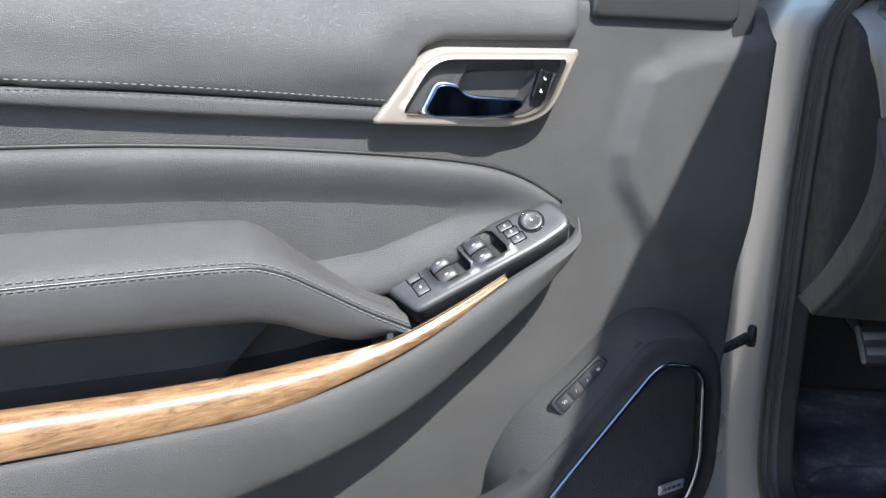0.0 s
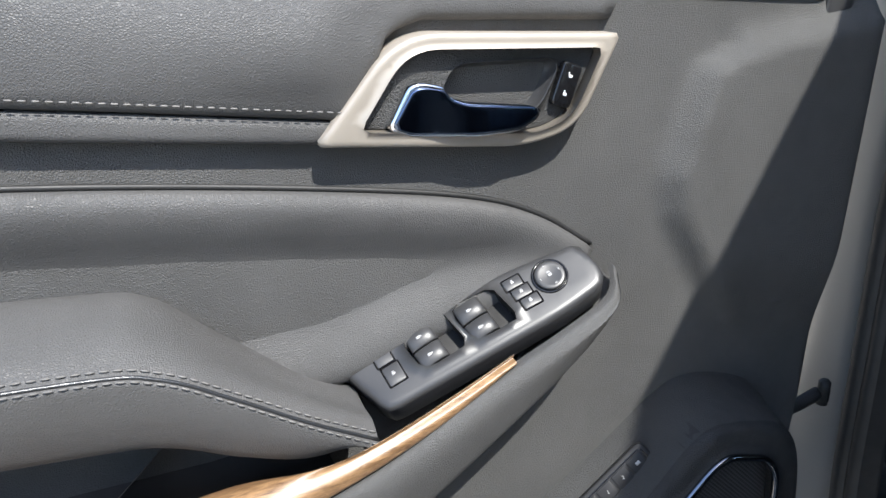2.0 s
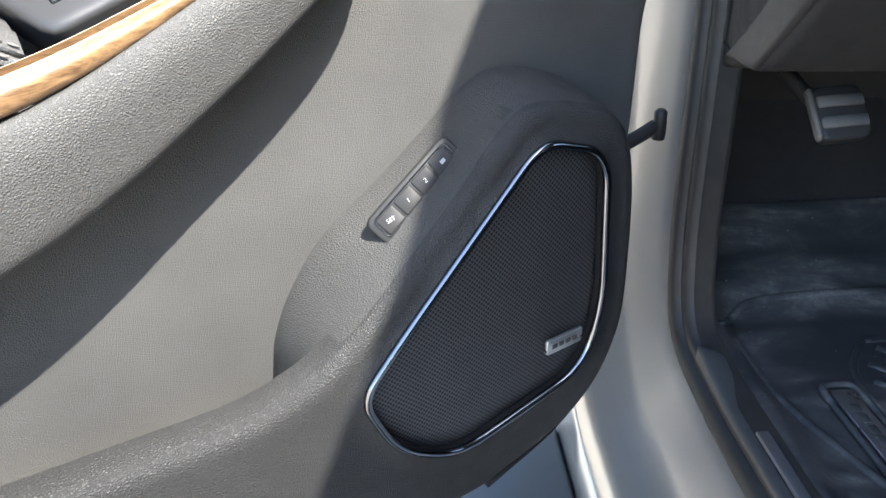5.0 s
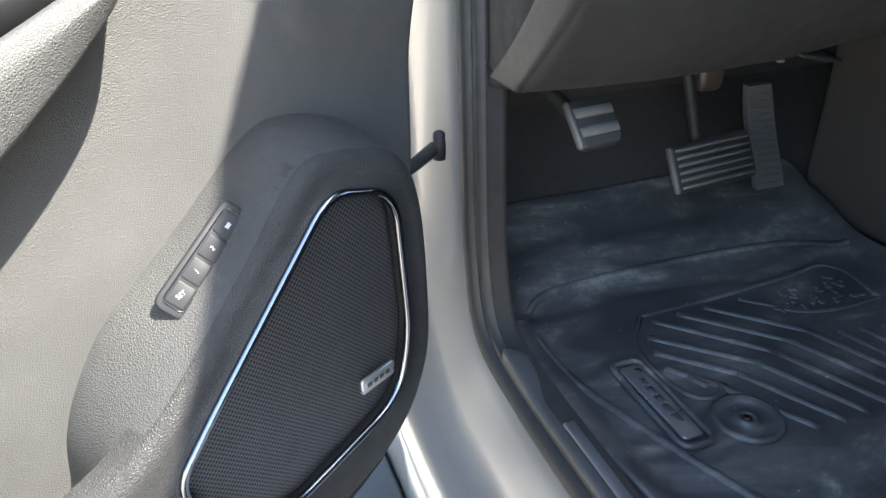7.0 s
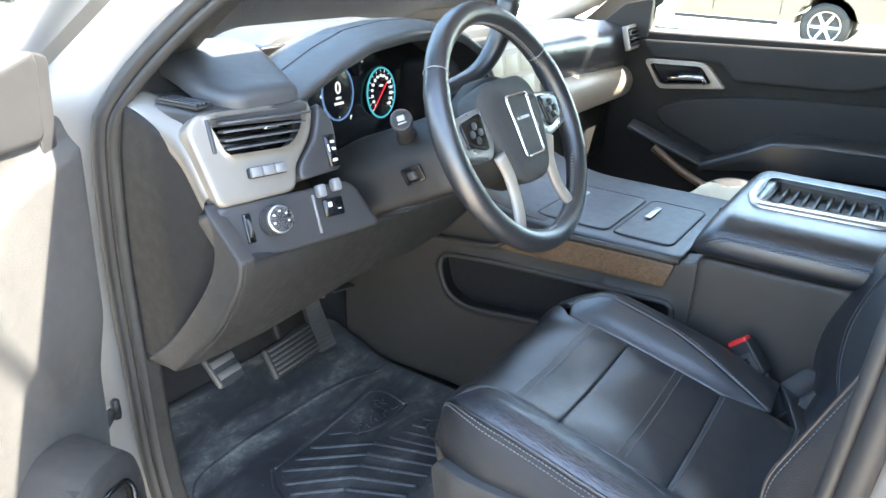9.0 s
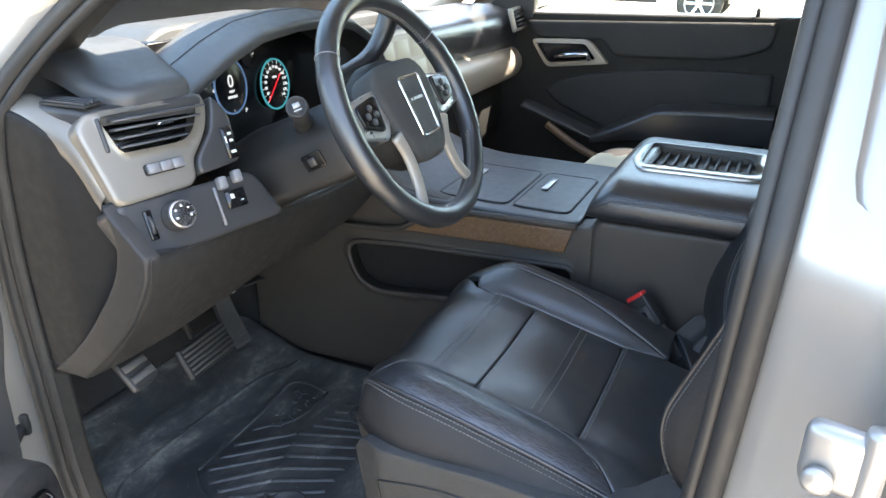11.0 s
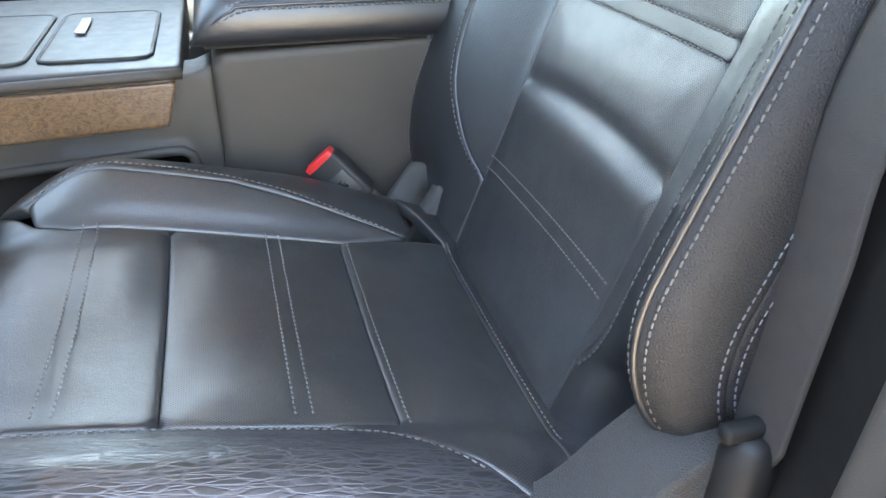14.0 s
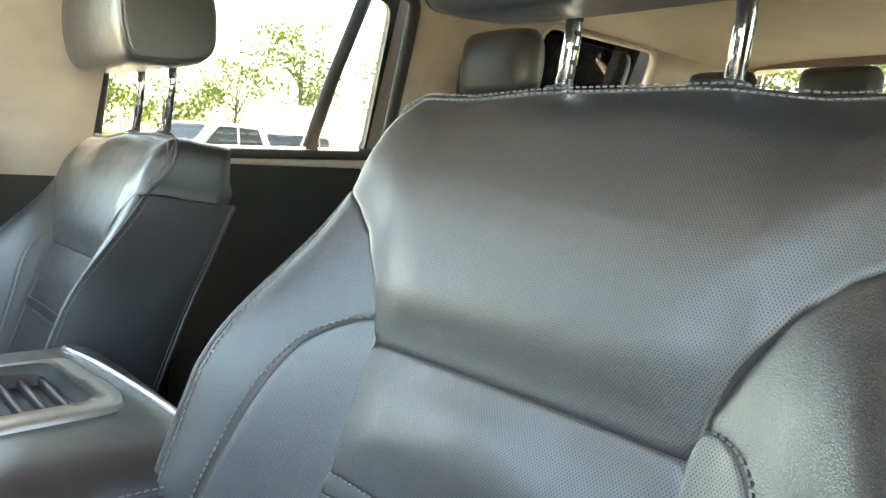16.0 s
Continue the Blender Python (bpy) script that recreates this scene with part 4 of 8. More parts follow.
pad("headliner", roof_out, lambda a, b: np.stack([a, b, 1.945 - 0.06 * ((a - 1.25) / 0.75) ** 4 - 0.02 * ((b + 0.9) / 1.6) ** 2], 1), M_LINER, body, "beige cloth headliner", roll=0.01, step=0.08, thick=0.01, side=-1)


def slab(name, quad, material, parent, thick=0.02, label="", n=6):
    """A flat sheet between four corners, with thickness."""
    a, b, c, d = (np.array(v, float) for v in quad)
    f = lambda s, t: (1 - s) * (1 - t) * a + s * (1 - t) * b + s * t * c + (1 - s) * t * d
    rows = [[f(s, t) for s in np.linspace(0, 1, n)] for t in np.linspace(0, 1, n)]
    nor = np.cross(b - a, d - a)
    nor /= np.linalg.norm(nor)
    bm = loft_mesh(rows)
    geo = bmesh.ops.extrude_face_region(bm, geom=bm.faces[:])
    bmesh.ops.translate(bm, vec=nor * -thick, verts=[v for v in geo["geom"] if isinstance(v, bmesh.types.BMVert)])
    bmesh.ops.recalc_face_normals(bm, faces=bm.faces)
    return part(name, bm, material, parent, label, smooth=False)


slab("cabin_floor", [(0.38, 1.35, 0.70), (0.38, -2.5, 0.70), (2.12, -2.5, 0.70), (2.12, 1.35, 0.70)], M_CARPET, body, 0.04, "dark carpeted cabin floor")
slab("bulkhead", [(0.36, 1.36, 0.68), (2.14, 1.36, 0.68), (2.14, 1.36, 1.36), (0.36, 1.36, 1.36)], M_CARPET, body, 0.03, "dark carpeted bulkhead")
slab("toe_board", [(0.40, 1.15, 0.705), (2.10, 1.15, 0.705), (2.10, 1.36, 0.90), (0.40, 1.36, 0.90)], M_CARPET, body, 0.02)
slab("bonnet", [(0.33, 1.42, 1.33), (2.17, 1.42, 1.33), (2.10, 2.45, 1.24), (0.40, 2.45, 1.24)], M_SILVER_PAINT, body, 0.03, "silver painted bonnet")
slab("windscreen", [(0.44, 1.44, 1.38), (2.06, 1.44, 1.38), (1.88, 0.74, 1.925), (0.62, 0.74, 1.925)], M_GLASS, body, 0.005, "clear windscreen").visible_shadow = False
for sx in (0, 1):
    x = lambda v: v if sx == 0 else 2.5 - v
    tube("windscreen_pillar", [(x(0.400), 1.25, 1.41), (x(0.435), 1.06, 1.512), (x(0.488), 0.87, 1.640), (x(0.560), 0.66, 1.825), (x(0.61), 0.50, 1.92)], [0.032, 0.030, 0.030, 0.034, 0.034], M_LINER_DK, body, "beige windscreen pillar trim", sides=12, flat=0.8)
# pillar trims on both sides
for sx in (0, 1):
    x = lambda v: v if sx == 0 else 2.5 - v
    rows = []
    for zz in sorted([1.42, *np.linspace(0.74, 1.93, 16)]):
        xf = 0.421 + 0.40 * max(0, zz - 1.42)
        yf = float(np.interp(zz, (0.74, 0.95, 1.05, 1.15, 1.25, 1.45, 1.9), (0.175, 0.156, 0.146, 0.138, 0.131, 0.123, 0.105)))
        sec = spl([(xf - 0.030, yf - 0.026), (xf - 0.018, yf - 0.006), (xf - 0.004, yf), (xf + 0.010, yf - 0.008), (xf + 0.026, yf - 0.05), (xf + 0.034, yf - 0.16), (xf + 0.01, yf - 0.22)], 4)
        rows.append([(x(px), py, zz) for px, py in sec])
    part("centre_pillar_trim", loft_mesh(rows[:12 if sx == 0 else 10]), M_TRIM if sx == 0 else M_MATTE, body, "centre pillar trim")
    part("centre_pillar_upper_trim", loft_mesh(rows[11 if sx == 0 else 9:]), M_TRIM if sx == 0 else M_LINER_DK, body, "upper pillar trim")
slab("rear_left_lining", [(0.40, -0.1, 0.7), (0.40, -2.5, 0.7), (0.40, -2.5, 1.43), (0.40, -0.1, 1.43)], M_MATTE, body, 0.02)
slab("tailgate_lining", [(0.40, -2.5, 0.7), (2.10, -2.5, 0.7), (2.10, -2.5, 1.42), (0.40, -2.5, 1.42)], M_LINER_DK, body, 0.03)
gate = rounded([(0.55, 1.50), (1.95, 1.50), (1.86, 1.90), (0.64, 1.90)], 0.06)
pad("tailgate_frame", rounded([(0.34, 1.40), (2.16, 1.40), (1.98, 1.97), (0.52, 1.97)], 0.05), lambda a, b: np.stack([a, np.full(len(a), -2.48) + 0.25 * (b - 1.4), b], 1), M_LINER_DK, body, "taupe tailgate frame", roll=0.01, step=0.05, thick=0.05, side=-1, holes=[gate])
slab("rear_window", [(0.5, -2.49, 1.46), (2.0, -2.49, 1.46), (1.90, -2.36, 1.93), (0.60, -2.36, 1.93)], M_TINT, body, 0.005).visible_shadow = False
# ---- front seats ----
def spad(*a, **kw):
    kw.setdefault("depth", min(kw.get("roll", 0.006), 0.006) * 0.45)
    return pad(*a, grow=0.0019, **kw)


def sectioned(points, n=14):
    """A curve with its own arc length, zero at its middle parameter."""
    c = spl(points, n)
    s = np.concatenate([[0], np.cumsum(np.linalg.norm(np.diff(c, axis=0), axis=1))])
    return c, s


def build_front_seat(name, xc, sg, label, detail=True):
    """A power seat; sg = 1 for the driver's (outer side towards -x), -1 for the passenger's."""
    seat = thing(name, label, "car seat", "front seats")
    side = sg
    # cushion
    sec, ss = sectioned([(-0.244, 0.972), (-0.252, 0.988), (-0.248, 1.02), (-0.226, 1.056), (-0.19, 1.070), (-0.158, 1.060), (-0.134, 1.048), (-0.07, 1.043), (0.0, 1.041), (0.07, 1.043), (0.134, 1.048), (0.160, 1.068), (0.195, 1.088), (0.228, 1.078), (0.247, 1.04), (0.245, 0.96)])
    s0 = np.interp(0.0, sec[5 * 14:11 * 14, 0], ss[5 * 14:11 * 14])
    lon, ls = sectioned([(0.08, -0.088), (0.156, -0.072), (0.23, -0.052), (0.296, -0.036), (0.38, -0.017), (0.455, 0.0), (0.525, 0.013), (0.570, 0.015), (0.602, 0.003), (0.620, -0.025), (0.624, -0.07), (0.616, -0.11), (0.596, -0.145), (0.56, -0.16)])
    l0 = np.interp(0.455, lon[:8 * 14, 0], ls[:8 * 14])

    def cushion(a, b):
        dx = np.interp(a + s0, ss, sec[:, 0])
        z = np.interp(a + s0, ss, sec[:, 1])
        y = np.interp(b + l0, ls, lon[:, 0])
        dz = np.interp(b + l0, ls, lon[:, 1])
        fade = 1 - 0.55 * hump((0.36 - y) / 0.22) - 0.6 * hump((y - 0.50) / 0.10)
        z = np.where(z > 1.041, 1.041 + (z - 1.041) * fade, z)
        nar = np.sqrt(1 - 0.44 * np.clip((y - 0.50) / 0.122, 0, 1) ** 2)
        return np.stack([xc + sg * dx * nar, y, z + dz * np.clip((z - 0.975) / 0.06, 0.15, 1)], 1)

    E1 = -0.232
    wrinkle = lambda a, b, d: 0.003 * np.sin(a * 23 + b * 9) * hump(d / 0.04) + 0.004 * hump(d / 0.05)
    cu = spad("cushion", [(-0.133, 0.002), (-0.133, 0.085), (-0.15, 0.118), (-0.20, 0.138), (E1 + 0.002, 0.160), (E1, 0.285), (-0.19, 0.345), (0.20, 0.345), (0.245, 0.285), (0.225, 0.16), (0.185, 0.135), (0.15, 0.115), (0.135, 0.085), (0.135, 0.002)], cushion, M_LEATHER, seat, "black leather cushion front", roll=0.007, step=0.010, side=side, extra=wrinkle)
    spad("cushion_insert", [(-0.133, -0.160), (-0.133, -0.002), (0.135, -0.002), (0.135, -0.160)], cushion, M_PERF, seat, "perforated black leather insert", roll=0.008, step=0.009, side=side, extra=wrinkle)
    spad("cushion_rear", [(-0.232, -0.246), (-0.192, -0.209), (-0.157, -0.163), (-0.1365, -0.110), (-0.135, -0.110), (-0.135, -0.164), (0.137, -0.164), (0.152, -0.245), (0.155, -0.278), (-0.16, -0.278), (-0.225, -0.278)], cushion, M_PERF, seat, roll=0.006, step=0.010, side=side, extra=wrinkle)
    spad("cushion_tail", [(-0.26, -0.36), (-0.24, -0.281), (0.16, -0.281), (0.25, -0.235), (0.27, -0.36)], cushion, M_LEATHER, seat, roll=0.006, step=0.012, side=side)
    spad("bolster", [(E1, -0.242), (E1, 0.157), (-0.205, 0.134), (-0.155, 0.115), (-0.137, 0.083), (-0.1385, -0.106), (-0.159, -0.160), (-0.194, -0.206)], cushion, M_LEATHER_WORN, seat, "creased worn leather bolster", roll=0.005, step=0.008, side=side)
    spad("bolster", [(0.139, -0.164), (0.139, 0.083), (0.152, 0.112), (0.19, 0.12), (0.20, 0.08), (0.195, -0.06), (0.165, -0.20), (0.155, -0.235)], cushion, M_PERF, seat, roll=0.005, step=0.010, side=side)
    spad("bolster_outer", [(0.193, 0.123), (0.204, 0.08), (0.199, -0.06), (0.169, -0.20), (0.157, -0.238), (0.25, -0.235), (0.38, -0.20), (0.38, 0.20), (0.225, 0.155)], cushion, M_LEATHER, seat, roll=0.005, step=0.011, side=side)
    sd = spad("side_panel", [(-0.290, -0.240), (-0.345, -0.10), (-0.345, 0.17), (-0.318, 0.215), (-0.275, 0.262), (E1 - 0.003, 0.28), (E1 - 0.003, -0.245)], cushion, M_PAD_DARK, seat, "plain matt vinyl side panel", roll=0.005, step=0.010, side=side)
    tube("piping", cushion(np.full(60, E1 - 0.001), np.linspace(-0.24, 0.24, 60)) + np.array((0, 0, 0.001)), 0.0028, M_LEATHER, cu)
    for off in (-0.0065, -0.0135):
        stitches("stitching", [(E1 + off, b) for b in np.linspace(-0.238, 0.25, 30)], cushion, M_THREAD, sd, side=side, pitch=0.0056, length=0.0046, r=0.00075)
    for b0 in (0.060, 0.072, -0.088, -0.100):
        stitches("stitching", [(a, b0) for a in np.linspace(-0.132, 0.134, 20)], lambda a, b: cushion(a, b) + np.array((0, 0, 0.0062)), M_THREAD, cu, side=side, pitch=0.006, length=0.0042)
    stitches("stitching", [(a, -0.169) for a in np.linspace(-0.135, 0.137, 20)], cushion, M_THREAD, cu, side=side, pitch=0.006, length=0.0042)
    stitches("stitching", [(a, -0.284) for a in np.linspace(-0.155, 0.16, 20)], cushion, M_THREAD_DK, cu, side=side, pitch=0.006, length=0.0042)
    stitches("stitching", spl([(-0.200, -0.206), (-0.164, -0.158), (-0.144, -0.104), (-0.142, 0.07), (-0.158, 0.108), (-0.2, 0.128)], 8), cushion, M_THREAD, cu, side=side, pitch=0.006, length=0.0042)
    stitches("stitching", spl([(0.160, -0.225), (0.172, -0.19), (0.203, -0.06), (0.208, 0.07), (0.197, 0.118)], 8), cushion, M_THREAD, cu, side=side, pitch=0.006, length=0.0042)

    # backrest: two section profiles, bolstered below and flat at the shoulders
    if sg > 0:
        bxc, drop, back, hz, hy = xc + 0.023, 0.0, 0.0, 1.698, -0.078
    else:
        bxc, drop, back, hz, hy = xc + 0.035, -0.046, -0.017, 1.700, -0.090
    along = np.array([0, 0.06, 0.131, 0.160, 0.195, 0.232, 0.262, 0.280, 0.300, 0.35, 0.41, 0.48])
    low_in = [(0, -0.005), (0.06, -0.004), (0.131, 0), (0.158, 0.015), (0.190, 0.036), (0.226, 0.056), (0.257, 0.066), (0.273, 0.058), (0.284, 0.040), (0.290, -0.01), (0.284, -0.07), (0.255, -0.13)]
    low_out = [(0, -0.005), (0.06, -0.004), (0.131, 0), (0.160, 0.010), (0.193, 0.030), (0.225, 0.060), (0.247, 0.073), (0.260, 0.064), (0.268, 0.046), (0.273, -0.004), (0.270, -0.064), (0.25, -0.13)]
    high = [(0, 0), (0.06, 0.001), (0.131, 0.006), (0.156, 0.011), (0.182, 0.017), (0.205, 0.018), (0.217, 0.010), (0.222, -0.004), (0.224, -0.022), (0.224, -0.07), (0.222, -0.12), (0.216, -0.15)]
    c_in, c_out, c_high = (spl(np.column_stack([along, np.array(p)]), 8) for p in (low_in, low_out, high))
    up, us = sectioned([(0.19, 0.93), (0.165, 0.99), (0.131, 1.077), (0.098, 1.165), (0.064, 1.255), (0.026, 1.355), (-0.008, 1.44), (-0.038, 1.51), (-0.060, 1.545), (-0.088, 1.560), (-0.125, 1.550), (-0.150, 1.50)])
    u0 = np.interp(1.077, up[:7 * 14, 1], us[:7 * 14])
    fy, fz = 0.928, 0.371
    bside = -side

    def backrest(a, b):
        r = np.abs(a)
        xl = np.where(a < 0, np.interp(r, c_out[:, 0], c_out[:, 1]), np.interp(r, c_in[:, 0], c_in[:, 1]))
        fl = np.where(a < 0, np.interp(r, c_out[:, 0], c_out[:, 2]), np.interp(r, c_in[:, 0], c_in[:, 2]))
        w = hump((b - 0.22) / 0.22)
        dx = xl * (1 - w) + np.interp(r, c_high[:, 0], c_high[:, 1]) * w
        f = fl * (1 - w) + np.interp(r, c_high[:, 0], c_high[:, 2]) * w
        y = np.interp(b + u0, us, up[:, 0])
        z = np.interp(b + u0, us, up[:, 1])
        q = np.clip((dx - 0.181) / 0.038, 0, 0.98)
        z = z - 0.038 * (1 - np.sqrt(1 - q * q)) * hump((b - 0.40) / 0.10)
        z = z - hump((b - 0.42) / 0.10) * (0.004 + np.where(a < 0, 0.014, 0.009) * hump((dx - 0.05) / 0.13))
        end = np.clip((0.07 - b) / 0.115, 0, 1)
        end_in = np.clip((0.05 - b) / 0.16, 0, 1)
        f = f - np.where(a < -0.1, 0.12 * (1 - np.sqrt(1 - end ** 2)) * hump((dx - 0.135) / 0.09), 0) - np.where(a > 0.1, 0.10 * (1 - np.sqrt(1 - end_in ** 2)) * hump((dx - 0.15) / 0.09), 0)
        return np.stack([bxc + sg * np.sign(a) * dx, y + f * fy + back, z + np.where(f > 0, f * fz, f * 0.12) + drop], 1)

    folds = lambda a, b, d: 0.004 * hump(d / 0.05) + (0.003 * np.exp(-((b - 0.072) / 0.022) ** 2) - 0.005 * np.exp(-((b - 0.100 + 0.5 * a * a) / 0.010) ** 2)) * hump((0.134 - np.abs(a)) / 0.008)
    lower = spad("back_lower", [(-0.131, -0.14), (-0.132, 0.183), (0.132, 0.183), (0.131, -0.14)], backrest, M_PERF, seat, "perforated backrest insert", roll=0.006, step=0.007, side=bside, extra=folds)
    spad("back_band", [(-0.132, 0.1845), (-0.132, 0.1965), (0.132, 0.1965), (0.132, 0.1845)], backrest, M_LEATHER, lower, roll=0.002, step=0.006, side=bside, lift=0.0005)
    spad("back_middle", [(-0.132, 0.198), (-0.134, 0.299), (0.134, 0.299), (0.132, 0.198)], backrest, M_PERF, seat, roll=0.006, step=0.008, side=bside, extra=lambda a, b, d: 0.006 * hump(d / 0.05) + 0.0022 * np.sin(a * 34 + 1.2) * hump(d / 0.03) * hump((b - 0.22) / 0.06))
    wing = [(0.134, 0.302), (0.138, 0.325), (0.150, 0.352), (0.174, 0.382), (0.206, 0.402), (0.236, 0.413), (0.262, 0.419)]
    edge = [(0.266, 0.44), (0.266, 0.47), (0.262, 0.50), (0.245, 0.522), (0.21, 0.530)]
    upper = [(-a, b) for a, b in wing + edge] + [(-0.12, 0.532), (0.0, 0.533), (0.12, 0.532)] + (wing + edge)[::-1]
    top = spad("back_upper", upper, backrest, M_PERF, seat, "perforated leather shoulder panel", roll=0.006, step=0.008, side=bside, extra=lambda a, b, d: 0.004 * hump(d / 0.05) + 0.007 * hump((b - 0.300) / 0.055) * hump((0.20 - np.abs(a)) / 0.06) * hump((0.50 - b) / 0.10))
    rim = spl([(-0.264, 0.418), (-0.264, 0.48), (-0.258, 0.508), (-0.238, 0.5245), (-0.20, 0.531), (0.0, 0.534), (0.20, 0.531), (0.238, 0.5245), (0.258, 0.508), (0.264, 0.48), (0.264, 0.418)], 8)
    edge3 = backrest(rim[:, 0], rim[:, 1])
    deep = (1 - 0.34 * hump((rim[:, 1] - 0.42) / 0.11))[:, None]
    rows = [edge3 + deep * np.array((0, -d, -0.10 * d + 0.003 * math.sin(math.pi * min(1, d / 0.05)))) for d in (0.0, 0.004, 0.012, 0.03, 0.06, 0.10, 0.125)]
    tail = rows[-1]
    rows += [tail.mean(0) + (tail - tail.mean(0)) * k + np.array((0, -0.006, 0)) for k in (0.95, 0.8)]
    part("back_cap", loft_mesh(rows[::sg]), M_LEATHER, seat, "smooth leather top of the backrest")
    tube("shoulder_piping", backrest(rim[:, 0], rim[:, 1]), 0.0026, M_LEATHER, top)
    for off in (0.006, -0.006):
        stitches("stitching", spl([(-0.258 + off * 0.2, 0.44), (-0.256, 0.49), (-0.235, 0.518 - off), (-0.19, 0.526 - off), (0.0, 0.529 - off), (0.19, 0.526 - off), (0.235, 0.518 - off), (0.256, 0.49), (0.258 - off * 0.2, 0.44)], 8), lambda a, b: backrest(a, b) + np.array((0, 0.003, 0.003)), M_THREAD_DK, top, side=bside, pitch=0.006, length=0.0046, r=0.0007)
    cres_in = [(0.1345, 0.318), (0.160, 0.306), (0.190, 0.275), (0.209, 0.205), (0.217, 0.125), (0.207, 0.060), (0.178, 0.012), (0.150, -0.012), (0.1335, -0.022)]
    cres_out = [(0.1345, 0.318), (0.152, 0.314), (0.168, 0.299), (0.178, 0.265), (0.175, 0.225), (0.169, 0.180), (0.164, 0.120), (0.158, 0.05), (0.148, -0.02), (0.1335, -0.06)]
    for k, cres in ((1, cres_in), (-1, cres_out)):
        line = spl(cres, 6)
        inner = np.vstack([line, [(0.1335, 0.0), (0.1335, 0.298)]]) * (k, 1)
        spad("back_bolster_inner", inner, backrest, M_PERF, seat, roll=0.005, step=0.008, side=bside)
        low_b = -0.14 if k > 0 else -0.045
        rest = [(0.1335, -0.14), (0.20, -0.14)] if k > 0 else [(0.1335, -0.14), (0.18, -0.14), (0.215, -0.09)]
        crest = [(0.264, low_b), (0.264, 0.20), (0.264, 0.416), (0.236, 0.410), (0.206, 0.399), (0.174, 0.379), (0.150, 0.349), (0.139, 0.326)]
        bo = np.vstack([rest, crest, line + np.array((0.0028, 0))]) * (k, 1)
        bol = spad("back_bolster", bo, backrest, M_LEATHER, seat, "smooth leather backrest bolster", roll=0.005, step=0.009, side=bside)
        lean_b = np.linspace(low_b + 0.003, 0.41, 40)
        tube("piping", backrest(np.full(50, k * 0.2655), np.linspace(low_b, 0.415, 50)), 0.0026, M_LEATHER, bol)
        stitches("stitching", line * (k, 1) + np.array((k * 0.007, 0)), backrest, M_THREAD, bol, side=bside, pitch=0.0058, length=0.0044, lift=0.001)
        for off in (0.2575, 0.2740):
            stitches("stitching", [(k * off, b) for b in lean_b], backrest, M_THREAD, bol, side=bside, pitch=0.0056, length=0.0046, r=0.0006, lift=0.0006)
        # the outer side has a stitched gusset, the inner side is one plain panel
        wide = [(0.446, 0.423), (0.446, low_b)] if k > 0 else [(0.325, 0.423), (0.325, 0.10), (0.330, low_b)]
        gusset = [(0.2675, low_b), (0.2675, 0.20), (0.2675, 0.423)] + wide
        spad("bolster_side", np.array(gusset) * (k, 1), backrest, M_PAD_DARK, seat, "matt vinyl bolster side", roll=0.004, step=0.010, side=bside)
        if k < 0:
            spad("back_side", np.array([(0.333, low_b), (0.328, 0.10), (0.328, 0.423), (0.47, 0.423), (0.47, low_b)]) * (k, 1), backrest, M_PAD_DARK, seat, roll=0.004, step=0.012, side=bside)
            for off in (0.006, -0.006):
                stitches("stitching", spl([(k * (0.3315 + off), low_b + 0.004), (k * (0.3265 + off), 0.10), (k * (0.3265 + off), 0.42)], 10), backrest, M_THREAD_DK, bol, side=bside, pitch=0.0056, length=0.0046, r=0.0006)
        tube("rear_piping", backrest(np.full(40, k * (0.443 if k > 0 else 0.464)), np.linspace(low_b, 0.42, 40)), 0.0026, M_LEATHER, bol)
        stitches("stitching", [(k * (0.432 if k > 0 else 0.452), b) for b in np.linspace(low_b, 0.42, 30)], backrest, M_THREAD_DK, bol, side=bside, pitch=0.0056, length=0.0046, r=0.0006)
        tube("side_seam", backrest(k * np.linspace(0.272, 0.43, 24), np.full(24, 0.421)), 0.0012, M_RUBBER, bol)
    for b0 in (-0.0065, 0.0065, 0.1825, 0.1985):
        stitches("stitching", [(a, b0) for a in np.linspace(-0.130, 0.130, 20)], lambda a, b: backrest(a, b) + np.array((0, 0.0030, 0.0012)), M_THREAD, top, side=bside, pitch=0.0058, length=0.0044)
    # rear shell of the backrest
    rows = []
    for zz, yy, hw in ((0.93, 0.10, 0.23), (1.1, 0.045, 0.25), (1.3, -0.03, 0.24), (1.45, -0.09, 0.215), (1.50, -0.13, 0.20), (1.54, -0.12, 0.17)):
        rows.append([(bxc + hw * t, yy - 0.03 * (1 - t * t) + back, zz + drop) for t in np.linspace(-1, 1, 11)])
    part("back_shell", loft_mesh(rows), M_MATTE, seat)
    # headrest on two notched posts
    for k in (-1, 1):
        px_ = bxc + k * 0.070
        post = tube("headrest_post", [(px_, -0.092 + back, 1.53 + drop), (px_, -0.104 + back, 1.60), (px_, -0.104 + back, 1.66)], 0.0068, M_CHROME, seat, "chrome headrest post", sides=16)
        if k == sg:
            for q in range(5):
                box("notch", (0.004, 0.006, 0.004), (px_ - 0.0058, -0.0975 - 0.0015 * q + back, 1.570 + 0.011 * q), M_RUBBER, post, bevel=0.001)
        part("post_collar", lathe_mesh([(0.013, 0), (0.013, 0.004), (0.008, 0.006)], pose(px_, -0.094 + back, 1.5555 + drop, 12, 0, 0), 18), M_PLASTIC, seat)
    rows = []
    hw = 0.150
    for t in np.concatenate([[-1.0, -0.995, -0.985], np.linspace(-0.965, 0.965, 15), [0.985, 0.995, 1.0]]):
        w = (1 - abs(t) ** 14) ** 0.45
